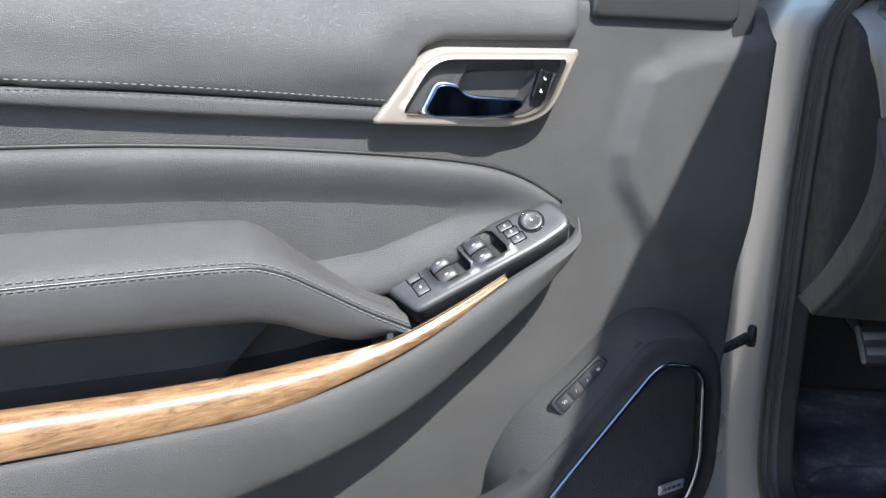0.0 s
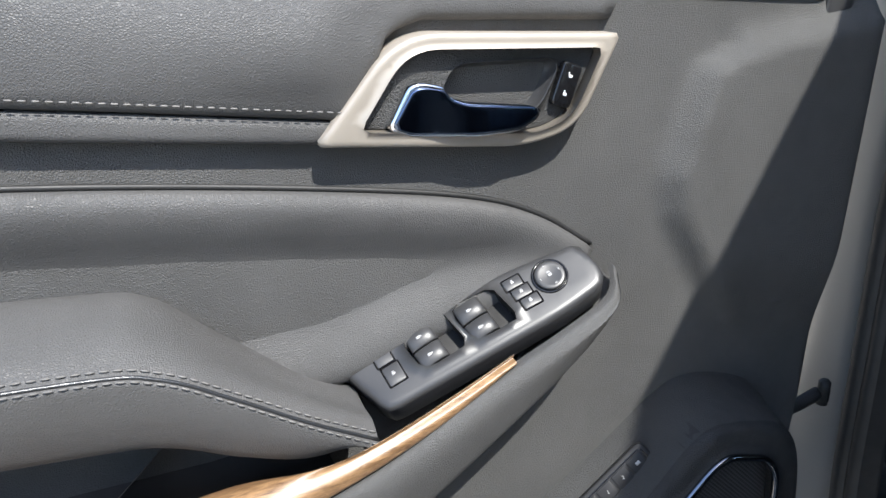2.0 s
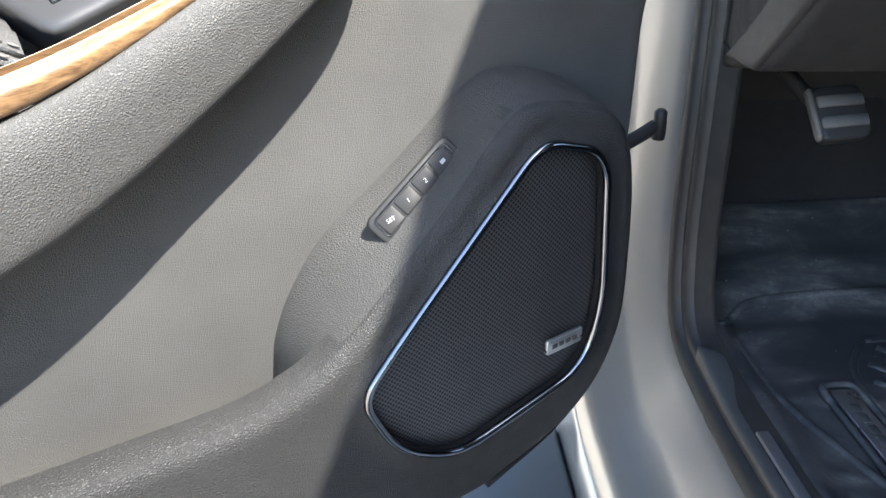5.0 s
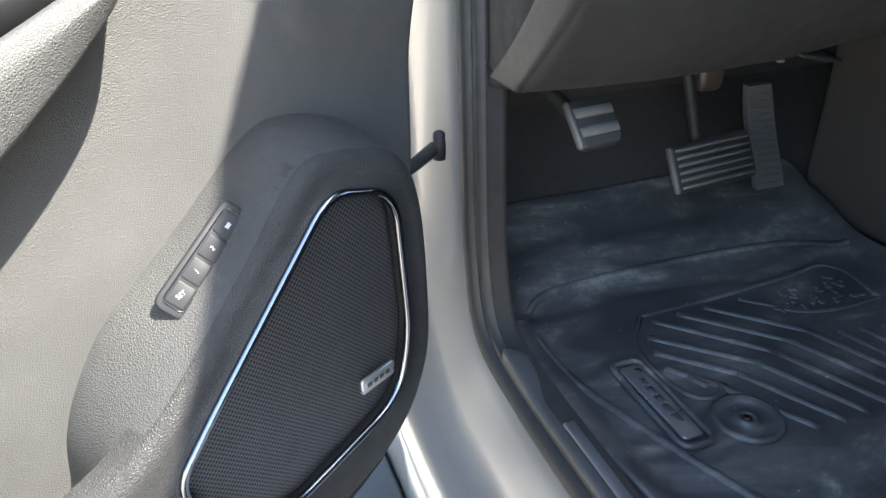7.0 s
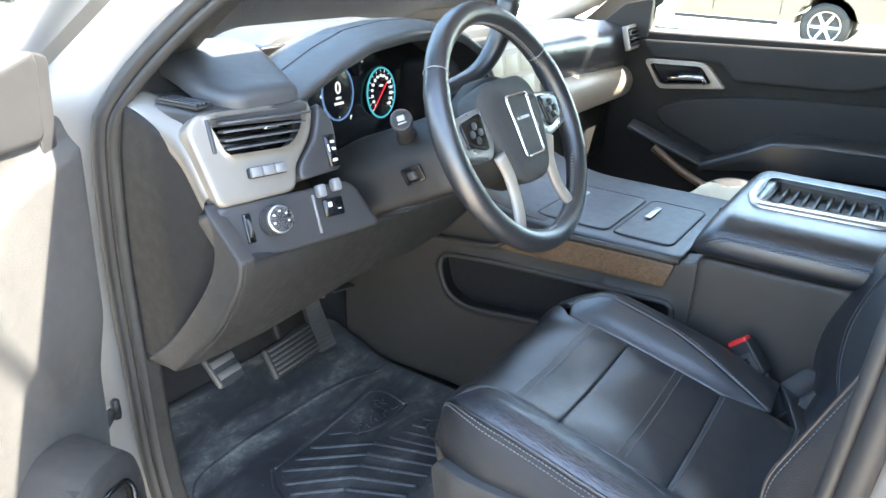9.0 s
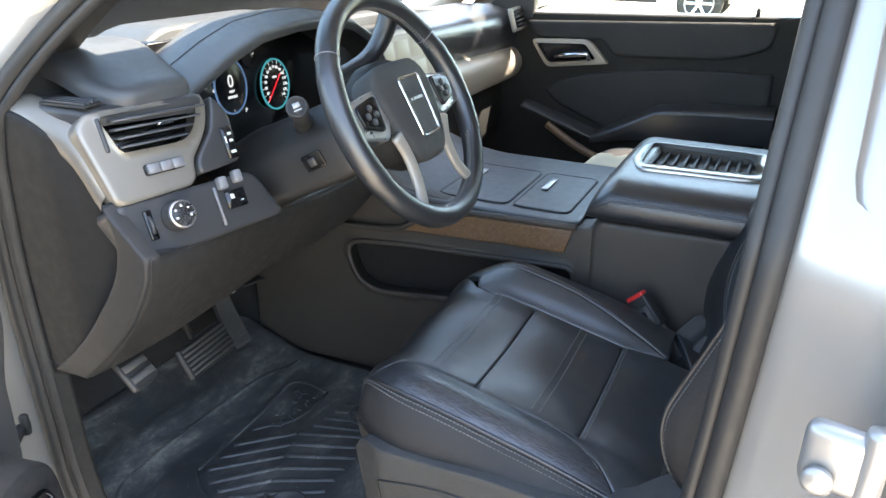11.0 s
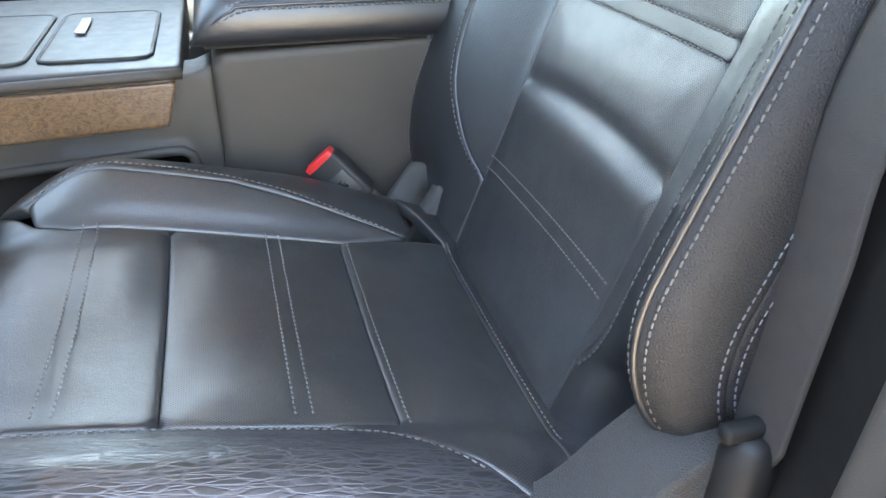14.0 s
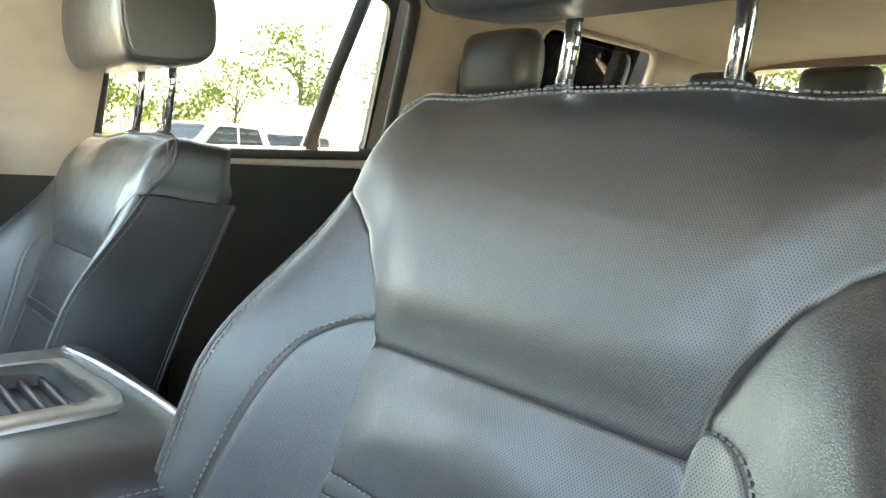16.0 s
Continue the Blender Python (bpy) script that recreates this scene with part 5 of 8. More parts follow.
        loop = spl([(0.066, -0.088), (0.082, -0.03), (0.078, 0.05), (0.040, 0.105), (-0.030, 0.105), (-0.062, 0.04), (-0.072, -0.04), (-0.060, -0.078), (-0.02, -0.092), (0.035, -0.096)], 4, True)
        dish = -0.008 * (1 - t * t)
        rows.append([(bxc + hw * t * (1 - 0.10 * max(0.0, pz) / 0.1), hy + py * (0.86 + 0.14 * w) + (dish if py > 0.04 else 0), hz + 0.008 + pz * (0.86 + 0.14 * w)) for py, pz in loop])
    hr = part("headrest", loft_mesh(rows, closed=True, caps=True), M_LEATHER, seat, "black leather headrest")
    for k in (-1, 1):
        ring_ = [r_ for r_ in np.array(rows)[2 if k < 0 else -3]]
        tube("headrest_piping", ring_, 0.0022, M_LEATHER, hr, closed=True, sides=6)

    # plinth: plastic side shield, switch panel, rails
    ox = xc - sg * 0.262
    shield = np.vstack([spl([(0.597, 0.965), (0.570, 0.992), (0.457, 0.998), (0.372, 1.002), (0.291, 0.998), (0.233, 1.000), (0.205, 1.012), (0.177, 1.038), (0.137, 1.065), (0.09, 1.07)], 5), [(0.06, 0.84), (0.20, 0.845), (0.45, 0.835), (0.545, 0.828), (0.575, 0.85)]])
    ssurf = lambda a, b: np.stack([np.full(len(a), ox) + sg * (0.03 * hump((a - 0.53) / 0.08) - 0.004 * hump((b - 0.86) / 0.1)), a, b], 1)
    recess = rounded([(0.212, 0.914), (0.190, 0.990), (0.160, 1.020), (0.112, 1.045), (0.085, 1.045), (0.085, 0.985)], 0.012)
    sh = spad("side_shield", shield, ssurf, M_GRAIN, seat, "grained grey plastic seat shield", roll=0.010, step=0.010, thick=0.06, side=-side, holes=[recess])
    slope = lambda a, b: np.stack([ox + sg * (0.002 + 0.62 * np.clip(b - 0.914 - 0.58 * (0.212 - a), 0, 0.2)), a, b], 1)
    spad("belt_recess", recess, slope, M_GRAIN, sh, roll=0.003, step=0.008, thick=0.004, side=-side)
    spad("recess_slot", rounded([(0.158, 0.962), (0.150, 0.988), (0.105, 1.005), (0.105, 0.988)], 0.004), lambda a, b: slope(a, b) - np.array((sg * 0.003, 0, 0)), M_RUBBER, sh, roll=0.001, step=0.01, thick=0.001, side=-side)
    swp = rounded([(0.548, 0.944), (0.45, 0.966), (0.328, 0.955), (0.37, 0.916), (0.45, 0.890), (0.538, 0.882)], [0.01, 0.05, 0.01, 0.04, 0.05, 0.012], 6)
    tube("switch_recess", [tuple(ssurf(np.array([a]), np.array([b]))[0] - np.array((sg * 0.001, 0, 0))) for a, b in even(swp, 0.008, True)], 0.0016, M_RUBBER, sh, closed=True)
    for (ya, za, la, ha, tl) in ((0.484, 0.915, 0.042, 0.016, 3), (0.428, 0.937, 0.011, 0.034, -14), (0.392, 0.933, 0.014, 0.022, -10)):
        bm = box_mesh((0.020, la, ha), (0, 0, 0), 0.006, 3)
        bm.transform(pose(ox - sg * 0.012, ya, za, tl, 0, 0))
        part("seat_switch", bm, M_PLASTIC, sh, "black seat adjuster switch")
    box("plinth", (0.46, 0.32, 0.15), (xc, 0.415, 0.898), M_MATTE, seat, bevel=0.02)
    for k in (-1, 1):
        box("seat_rail", (0.05, 0.62, 0.070), (xc + k * 0.225, 0.245, 0.766), M_GRAIN_GREY if k == -sg else M_MATTE, seat, bevel=0.006)
        box("rail_foot", (0.045, 0.05, 0.045), (xc + k * 0.2, 0.55, 0.733), M_MATTE, seat, bevel=0.006)
    box("rail_cover", (0.03, 0.285, 0.034), (xc - sg * 0.243, 0.234, 0.832), M_GRAIN_GREY, seat, bevel=0.004)
    # inner recliner cover
    inner_x = xc + sg * 0.238
    m_in = frame_at((inner_x, 0, 0), (0, 1, 0), (sg, 0, 0))
    flip = (lambda pts: [(y, z) for y, z in pts]) if sg > 0 else (lambda pts: [(y, -z) for y, z in pts])
    part("inner_shield", prism_mesh(rounded(flip([(0.30, 0.86), (0.262, 0.955), (0.195, 1.046), (0.172, 1.040), (0.13, 0.94), (0.13, 0.86)]), 0.008), 0.012, m_in, 0.003), M_GRAIN_GREY, seat, "grey plastic recliner cover")
    part("recliner_cap", prism_mesh(rounded(flip([(0.225, 0.950), (0.172, 1.034), (0.140, 0.968), (0.150, 0.93)]), 0.006), 0.030, frame_at((inner_x - sg * 0.042, 0, 0), (0, 1, 0), (sg, 0, 0)), 0.006), M_GRAIN_GREY, seat)
    return seat


build_front_seat("driver_seat", 0.767, 1, "black leather power driver's seat with pale stitching")
build_front_seat("passenger_seat", 1.733, -1, "black leather front passenger seat with pale stitching")
WHEEL, WTILT, WR = (0.765, 0.630, 1.412), 28.0, 0.188

# ---- dashboard ----
def build_dashboard():
    dash = thing("dashboard", "black dashboard with champagne vent trim and round dials", "dashboard")
    nx = np.array((0.25, 1.0, -0.45))

    def face(a, b):
        """The driver's side face: a is x, b is z."""
        return np.stack([a, 0.86 - 0.25 * (a - 0.43) + 0.45 * (b - 1.33), b], 1)

    # end panel beside the door
    endp = np.vstack([spl([(1.075, 1.445), (1.00, 1.435), (0.925, 1.400), (0.893, 1.36), (0.885, 1.32), (0.872, 1.25), (0.885, 1.19), (0.93, 1.10), (0.960, 1.055)], 5), [(1.075, 1.03)]])
    esurf = lambda a, b: np.stack([0.398 + 0.10 * (1.08 - a) * 0 + 0.03 * hump((0.97 - a) / 0.1), a, b], 1)
    pad("end_panel", endp, esurf, M_MATTE, dash, "dark plastic dashboard end panel", roll=0.008, step=0.012, thick=0.03, side=-1)
    # edge moulding of the end panel
    edge = spl([(0.405, 1.075, 1.444), (0.405, 1.00, 1.434), (0.407, 0.925, 1.399), (0.412, 0.885, 1.335)], 6)
    # champagne vent bezel: front face and the strip that runs back along the end panel
    vent = rounded([(0.436, 1.433), (0.575, 1.435), (0.558, 1.402), (0.534, 1.386), (0.446, 1.387)], [0.006, 0.006, 0.02, 0.012, 0.006], 6)
    bez = rounded([(0.404, 1.424), (0.424, 1.440), (0.588, 1.441), (0.586, 1.420), (0.570, 1.392), (0.534, 1.360), (0.530, 1.340), (0.518, 1.330), (0.411, 1.327)], [0.01, 0.006, 0.006, 0.02, 0.03, 0.02, 0.012, 0.010, 0.010], 6)
    bz = pad("vent_bezel", bez, face, M_SATIN_SHADED, dash, "champagne satin vent bezel", roll=0.006, step=0.008, thick=0.025, lift=0.006, side=1, holes=[vent])
    rows = []
    for p, w in zip(edge, np.linspace(1, 1, len(edge))):
        rows.append([p + np.array(o) for o in ((0.03, -0.012, 0.016), (0.014, -0.010, 0.016), (0.0, -0.004, 0.005), (-0.004, 0.0, -0.004), (-0.002, 0.006, -0.016), (0.004, 0.01, -0.022))])
    part("bezel_strip", loft_mesh(rows), M_SATIN_SHADED, bz)
    shelf = rounded([(0.412, 1.085), (0.414, 1.0), (0.417, 0.940), (0.430, 0.908), (0.585, 0.858), (0.600, 0.90), (0.52, 0.97), (0.47, 1.10)], [0.01, 0.05, 0.03, 0.02, 0.01, 0.01, 0.02, 0.01])
    pad("bezel_shelf", shelf, lambda a, b: np.stack([a, b, 1.4440 + 0.05 * (b - 0.9)], 1), M_PLASTIC, bz, roll=0.010, step=0.012, thick=0.015, depth=0.008)
    fr = frame_at((0.508, float(face(np.array([0.508]), np.array([1.41]))[0, 1]) - 0.001, 1.41), (1, -0.25, 0), (-0.22, -0.9, 0.40))
    part("vent_box", box_mesh((0.15, 0.056, 0.03), (0, 0, -0.035), 0.004, 2, fr), M_GLOSS, dash)
    for k in range(4):
        bm = box_mesh((0.138 - 0.012 * (3 - k), 0.0030, 0.018), (0.005 * (k - 1.5), -0.0165 + 0.0115 * k, -0.003), 0.001, 1, fr @ pose(0, 0, 0, 14, 0, 0))
        part("vent_slat", bm, M_SLAT, bz)
    for k in range(7):
        part("vent_vane", box_mesh((0.0018, 0.046, 0.010), (-0.06 + 0.02 * k, 0, -0.026), 0.0006, 1, fr), M_PLASTIC, bz)
    part("vent_tab", box_mesh((0.024, 0.005, 0.008), (0.012, 0.004, 0.003), 0.002, 2, fr), M_CHROME, bz, "chrome vent tab")
    part("vent_wheel", box_mesh((0.006, 0.045, 0.008), (-0.078, 0.002, 0.0035), 0.002, 2, fr), M_PLASTIC, bz)
    fb = frame_at((0.489, float(face(np.array([0.489]), np.array([1.364]))[0, 1]) - 0.008, 1.364), (1, -0.25, 0.01), (-0.22, -0.9, 0.40))
    part("switch_bar", box_mesh((0.058, 0.015, 0.010), (0, 0, 0), 0.003, 2, fb), M_GLOSS, bz)
    for k in range(3):
        part("bar_button", box_mesh((0.0172, 0.013, 0.004), (-0.018 + 0.018 * k, 0, 0.006), 0.001, 1, fb), M_GREYBTN, bz)
    # defroster slot in front of the brow
    box("defroster_slot", (0.075, 0.03, 0.004), (0, 0, 0), M_RUBBER, dash, m=pose(0.437, 0.945, 1.4490, 2, 0, -86), bevel=0.001)
    for k in range(4):
        box("defroster_bar", (0.07, 0.003, 0.006), (0, -0.010 + 0.007 * k, 0.002), M_PLASTIC, dash, m=pose(0.437, 0.945, 1.4490, 2, 0, -86), bevel=0.001)
    # black cheek with buttons
    blk = rounded([(0.532, 1.340), (0.538, 1.360), (0.574, 1.392), (0.590, 1.420), (0.596, 1.438), (0.612, 1.41), (0.600, 1.346)], 0.008)
    ck = pad("switch_cheek", blk, face, M_PLASTIC, dash, roll=0.005, step=0.008, lift=0.010, thick=0.03, side=1)
    fc = frame_at((0.590, float(face(np.array([0.590]), np.array([1.372]))[0, 1]) - 0.012, 1.376), (1, -0.25, 0.02), (-0.3, -0.9, 0.40))
    part("cheek_buttons", box_mesh((0.018, 0.046, 0.004), (0, 0, 0), 0.0015, 1, fc), M_GLOSS, ck)
    bm = box_mesh((0.002, 0.010, 0.001), (-0.005, 0.004, 0.0022), 0, 1)
    box_mesh((0.006, 0.004, 0.001), (0.003, 0.012, 0.0022), 0, 1, bm=bm)
    box_mesh((0.006, 0.004, 0.001), (0.003, 0.002, 0.0022), 0, 1, bm=bm)
    box_mesh((0.008, 0.004, 0.001), (0.001, -0.014, 0.0022), 0, 1, bm=bm)
    bm.transform(fc)
    part("cheek_symbols", bm, M_WHITE, ck)
    # lamp switch panel
    low = rounded([(0.402, 1.328), (0.615, 1.330), (0.630, 1.285), (0.640, 1.262), (0.418, 1.256)], [0.01, 0.02, 0.01, 0.01, 0.012])
    lp = pad("lamp_switch_panel", low, face, M_PLASTIC, dash, "black lamp switch panel", roll=0.007, step=0.009, lift=0.004, thick=0.06, side=1)
    fk = frame_at(tuple(face(np.array([0.478]), np.array([1.300]))[0] + np.array((-0.003, -0.006, 0.002))), (1, -0.25, 0), (-0.22, -0.9, 0.40))
    kn = part("lamp_knob", lathe_mesh([(0.021, 0), (0.021, 0.002), (0.0185, 0.004), (0.0185, 0.017), (0.0165, 0.020), (0.0001, 0.020)], fk, 32), M_PLASTIC, lp, "round headlamp knob")
    part("knob_ring", lathe_mesh([(0.0190, 0.014), (0.0192, 0.018), (0.0178, 0.0202), (0.0165, 0.0200)], fk, 32), M_SATIN_GREY, kn)
    bm = bmesh.new()
    for q in range(5):
        an = radians(200 - 55 * q)
        box_mesh((0.0035, 0.0028, 0.0006), (0.011 * math.cos(an), 0.011 * math.sin(an), 0.0203), 0, 1, bm=bm)
    bm.transform(fk)
    part("knob_symbols", bm, M_WHITE, kn)
    ft = frame_at(tuple(face(np.array([0.441]), np.array([1.297]))[0] + np.array((-0.002, -0.004, 0.002))), (1, -0.25, 0), (-0.22, -0.9, 0.40))
    part("dimmer_slot", box_mesh((0.012, 0.040, 0.004), (0, 0, 0), 0.003, 2, ft), M_GLOSS, lp)
    part("dimmer_wheel", lathe_mesh([(0.0155, -0.003), (0.017, -0.002), (0.017, 0.002), (0.0155, 0.003)], ft @ pose(0, 0, -0.009, 0, 90, 0), 24), M_PLASTIC, lp)
    for k, (sx, sz) in enumerate(((0.556, 1.324), (0.582, 1.328))):
        fs = frame_at(tuple(face(np.array([sx]), np.array([sz]))[0] + np.array((-0.003, -0.010, 0.003))), (1, -0.25, 0), (-0.22, -0.9, 0.40))
        part("pedal_switch", box_mesh((0.013, 0.018, 0.014), (0, 0, 0), 0.003, 2, fs), M_GREYBTN, lp)
    fs = frame_at(tuple(face(np.array([0.570]), np.array([1.300]))[0] + np.array((-0.002, -0.006, 0.002))), (1, -0.25, 0), (-0.22, -0.9, 0.40))
    part("brake_switch", box_mesh((0.034, 0.026, 0.004), (0, 0, 0), 0.002, 1, fs), M_GLOSS, lp)
    bm = box_mesh((0.006, 0.007, 0.001), (-0.006, 0.004, 0.0024), 0, 1)
    box_mesh((0.005, 0.0015, 0.001), (0.008, -0.004, 0.0024), 0, 1, bm=bm)
    bm.transform(fs)
    part("brake_symbol", bm, M_WHITE, lp)
    part("panel_strip", box_mesh((0.004, 0.055, 0.004), (-0.03, -0.005, 0.001), 0.001, 1, fs), M_GREYBTN, lp)

    # knee panel: one smooth skin from under the switches to the console, with a side cheek towards the door
    kx = [0.396, 0.402, 0.46, 0.55, 0.63, 0.72, 0.80, 0.90, 1.00, 1.07, 1.10]
    yt = [0.818, 0.806, 0.812, 0.825, 0.838, 0.852, 0.862, 0.868, 0.868, 0.870, 0.90]
    zt = [1.270, 1.270, 1.262, 1.252, 1.243, 1.228, 1.214, 1.207, 1.204, 1.204, 1.204]
    yb = [0.970, 0.963, 0.955, 0.955, 0.960, 0.968, 0.955, 0.905, 0.882, 0.872, 0.91]
    zb = [1.054, 1.052, 1.052, 1.050, 1.050, 1.050, 1.066, 1.092, 1.120, 1.150, 1.18]
    rows = []
    for x in np.concatenate([[0.396, 0.398, 0.402], np.linspace(0.41, 1.10, 36)]):
        a, h0, b, h1 = (float(np.interp(x, kx, v)) for v in (yt, zt, yb, zb))
        d, h = b - a, h0 - h1
        sec = spl([(a + 0.03, h0 + 0.003), (a + 0.004, h0), (a + 0.03 * d, h0 - 0.12 * h), (a + 0.14 * d, h0 - 0.29 * h), (a + 0.31 * d, h0 - 0.48 * h), (a + 0.60 * d, h0 - 0.74 * h), (a + 0.93 * d, h0 - 0.965 * h), (b + 0.012, h1), (b + 0.05, h1 + 0.002), (b + 0.20, h1 + 0.05)], 4)
        rows.append([(x, py, pz) for py, pz in sec])
    kp = part("knee_panel", loft_mesh(rows), M_KNEE, dash, "dark plastic knee panel")
    cheek = np.vstack([spl([(0.806, 1.272), (0.811, 1.243), (0.828, 1.209), (0.856, 1.165), (0.903, 1.111), (0.964, 1.053)], 5), spl([(1.03, 1.052), (0.967, 1.108), (0.914, 1.169), (0.868, 1.236), (0.856, 1.289), (0.871, 1.335)], 5)])
    pad("knee_cheek", cheek, lambda a, b: np.stack([0.3925 + 0 * a, a, b], 1), M_KNEE, kp, roll=0.005, step=0.010, thick=0.02, side=-1, depth=0.004)
    tube("cheek_seam", [(0.4015, y - 0.0005, z) for y, z in spl([(0.806, 1.272), (0.811, 1.243), (0.828, 1.209), (0.856, 1.165), (0.903, 1.111), (0.964, 1.053)], 5)], 0.0013, M_RUBBER, kp)
    tube("panel_joint", [(x, float(np.interp(x, kx, yt)) + 0.001, float(np.interp(x, kx, zt)) + 0.001) for x in np.linspace(0.405, 0.63, 20)], 0.0014, M_RUBBER, kp)
    shelf_rows = [[(x, float(np.interp(x, kx, yt)) - 0.004 + o, float(np.interp(x, kx, zt)) + 0.004 + u) for o, u in ((0.004, -0.004), (0.0, 0.0), (0.004, 0.004), (0.05, 0.010), (0.12, 0.012))] for x in np.linspace(0.632, 1.07, 16)]
    part("knee_ledge", loft_mesh(shelf_rows), M_DASHTOP, kp, "slim ledge under the steering column")
    part("fuse_clip", box_mesh((0.009, 0.006, 0.003), (0.717, 0.968, 1.050), 0.001, 1), M_SATIN_GREY, kp)
    part("access_cover", box_mesh((0.07, 0.03, 0.004), (0, 0, 0), 0.001, 1, pose(0.765, 0.972, 1.0525, 12, 12, 8)), M_MATTE, kp)

    # brow over the vents and the upper pad
    brow = rounded([(0.478, 1.10), (0.466, 1.0), (0.458, 0.93), (0.474, 0.888), (0.580, 0.872), (0.604, 0.92), (0.655, 1.05), (0.69, 1.20), (0.47, 1.22)], [0.04, 0.05, 0.04, 0.03, 0.02, 0.04, 0.08, 0.03, 0.03])
    pad("brow_pad", brow, lambda a, b: np.stack([a, b, 1.467 + 0.034 * hump((b - 0.87) / 0.17) - 0.006 * hump((0.53 - a) / 0.06) - 0.015 * hump((b - 1.07) / 0.15)], 1), M_DASHTOP, dash, "soft grey dashboard brow", roll=0.018, step=0.010, thick=0.012, depth=0.014)
    topd = rounded([(0.40, 1.10), (0.66, 1.02), (1.05, 1.04), (1.30, 1.05), (1.75, 1.02), (2.06, 1.02), (2.10, 1.38), (0.40, 1.38)], 0.03)
    pad("upper_pad", topd, lambda a, b: np.stack([a, b, 1.478 - 0.12 * hump((b - 1.12) / 0.3) + 0.035 * hump((a - 0.6) / 0.1) * hump((1.12 - a) / 0.15) * hump((1.25 - b) / 0.15) - 0.03 * hump((a - 1.5) / 0.4)], 1), M_DASHTOP, dash, "soft black dashboard top", roll=0.015, step=0.02, thick=0.04)
    # instrument hood and cluster
    rows = []
    hx, hz = [0.575, 0.61, 0.68, 0.755, 0.85, 0.94, 1.02, 1.10, 1.14], [1.440, 1.456, 1.484, 1.506, 1.514, 1.513, 1.500, 1.462, 1.41]
    for x in np.linspace(0.580, 1.14, 30):
        h = float(np.interp(x, hx, hz))
        sec = [(0.884, h - 0.016), (0.878, h - 0.004), (0.888, h + 0.004), (0.945, h + 0.013), (1.02, h + 0.006), (1.14, h - 0.03)]
        rows.append([(x, py, pz) for py, pz in spl(sec, 3)])
    part("cluster_hood", loft_mesh(rows), M_DASHTOP, dash, "stitched instrument hood")
    rows2 = [[(r[0][0], 0.885, r[0][2] - 0.001), (r[0][0], 0.94, r[0][2] - 0.004), (r[0][0], 1.01, r[0][2] - 0.01)] for r in [list(q) for q in rows]]
    part("hood_lining", loft_mesh(rows2), M_MATTE, dash)
    cl = part("instrument_panel", box_mesh((0.50, 0.03, 0.20), (0.885, 1.022, 1.395), 0.004), M_GLOSS, dash, "dark instrument cluster")
    stitches("stitching", [(x, 0) for x in np.linspace(0.60, 1.08, 12)], lambda a, b: np.stack([a, np.full(len(a), 0.948), np.interp(a, hx, hz) + 0.0135], 1), M_THREAD_DK, dash, pitch=0.006, length=0.0042)
    tube("hood_seam", [(x, 0.945, float(np.interp(x, hx, hz)) + 0.0125) for x in np.linspace(0.60, 1.08, 30)], 0.0016, M_RUBBER, dash)
    fcl = lambda x, z, off=0.0: frame_at((x, 1.004 - off, z), (1, 0, 0), (0, -1, 0.08))

    def dial(x, z, r, sx, ring_mat, ticks, a0, a1, name):
        m = fcl(x, z)
        part(name, prism_mesh(circle(r, 40, sx=sx), 0.004, m, 0.001), M_DIAL, cl)
        q = circle(r, 48, sx=sx)
        part("dial_ring", tube_mesh([tuple(m @ Vector((u, v, 0.004))) for u, v in q], 0.0018, closed=True, sides=6), ring_mat, cl)
        bm = bmesh.new()
        for k in range(ticks):
            an = radians(a0 + (a1 - a0) * k / (ticks - 1))
            lng = 0.006 if k % 2 == 0 else 0.0035
            rr = r * 0.90
            box_mesh((lng, 0.0012, 0.0004), (0, 0, 0), 0, 1, m=m @ pose(rr * sx * math.cos(an), rr * math.sin(an), 0.0045, 0, 0, math.degrees(an)), bm=bm)
        part("dial_ticks", bm, M_GLOW_WHITE, cl, smooth=False)
        return m

    m = dial(0.803, 1.403, 0.047, 0.86, M_GLOW_BLUE_DIM, 2, 90, 270, "driver_display")
    text_part("speed_digit", "0", 0.030, m @ pose(0, 0.008, 0.0048), M_GLOW_WHITE, cl)
    text_part("unit_mark", "MPH", 0.007, m @ pose(0, -0.009, 0.0048), M_GLOW_WHITE, cl)
    bm = bmesh.new()
    for k in range(5):
        box_mesh((0.0034, 0.0045, 0.0004), (-0.010 + 0.005 * k, -0.018, 0.0048), 0, 1, bm=bm)
    box_mesh((0.0014, 0.010, 0.0004), (-0.002, 0.036, 0.0048), 0, 1, bm=bm)
    bm.transform(m)
    part("mileage_bars", bm, M_GLOW_WHITE, cl, smooth=False)
    text_part("gear_mark", "P", 0.011, fcl(0.842, 1.354, 0.001), M_GLOW_WHITE, cl)
    m = dial(0.926, 1.387, 0.046, 0.90, M_GLOW_CYAN, 15, 225, -45, "speedometer")
    for k, wd in enumerate(("0", "10", "20", "30", "40", "50", "60", "70", "80", "90", "100", "110", "120", "130", "140")):
        an = radians(225 - 270 * k / 14)
        text_part("dial_number", wd, 0.0075, m @ pose(0.0315 * 0.9 * math.cos(an), 0.0315 * math.sin(an), 0.0048), M_GLOW_WHITE, cl)
    text_part("dial_unit", "MPH", 0.006, m @ pose(0.0, 0.013, 0.0048), M_GLOW_WHITE, cl)
    part("needle", box_mesh((0.062, 0.0022, 0.001), (-0.007, 0, 0), 0.0004, 1, m @ pose(0, 0, 0.006, 0, 0, 47)), M_GLOW_RED, cl, "red needle")
    m = dial(0.742, 1.380, 0.046, 0.80, M_GLOW_WHITE_DIM, 11, 225, -45, "tachometer")
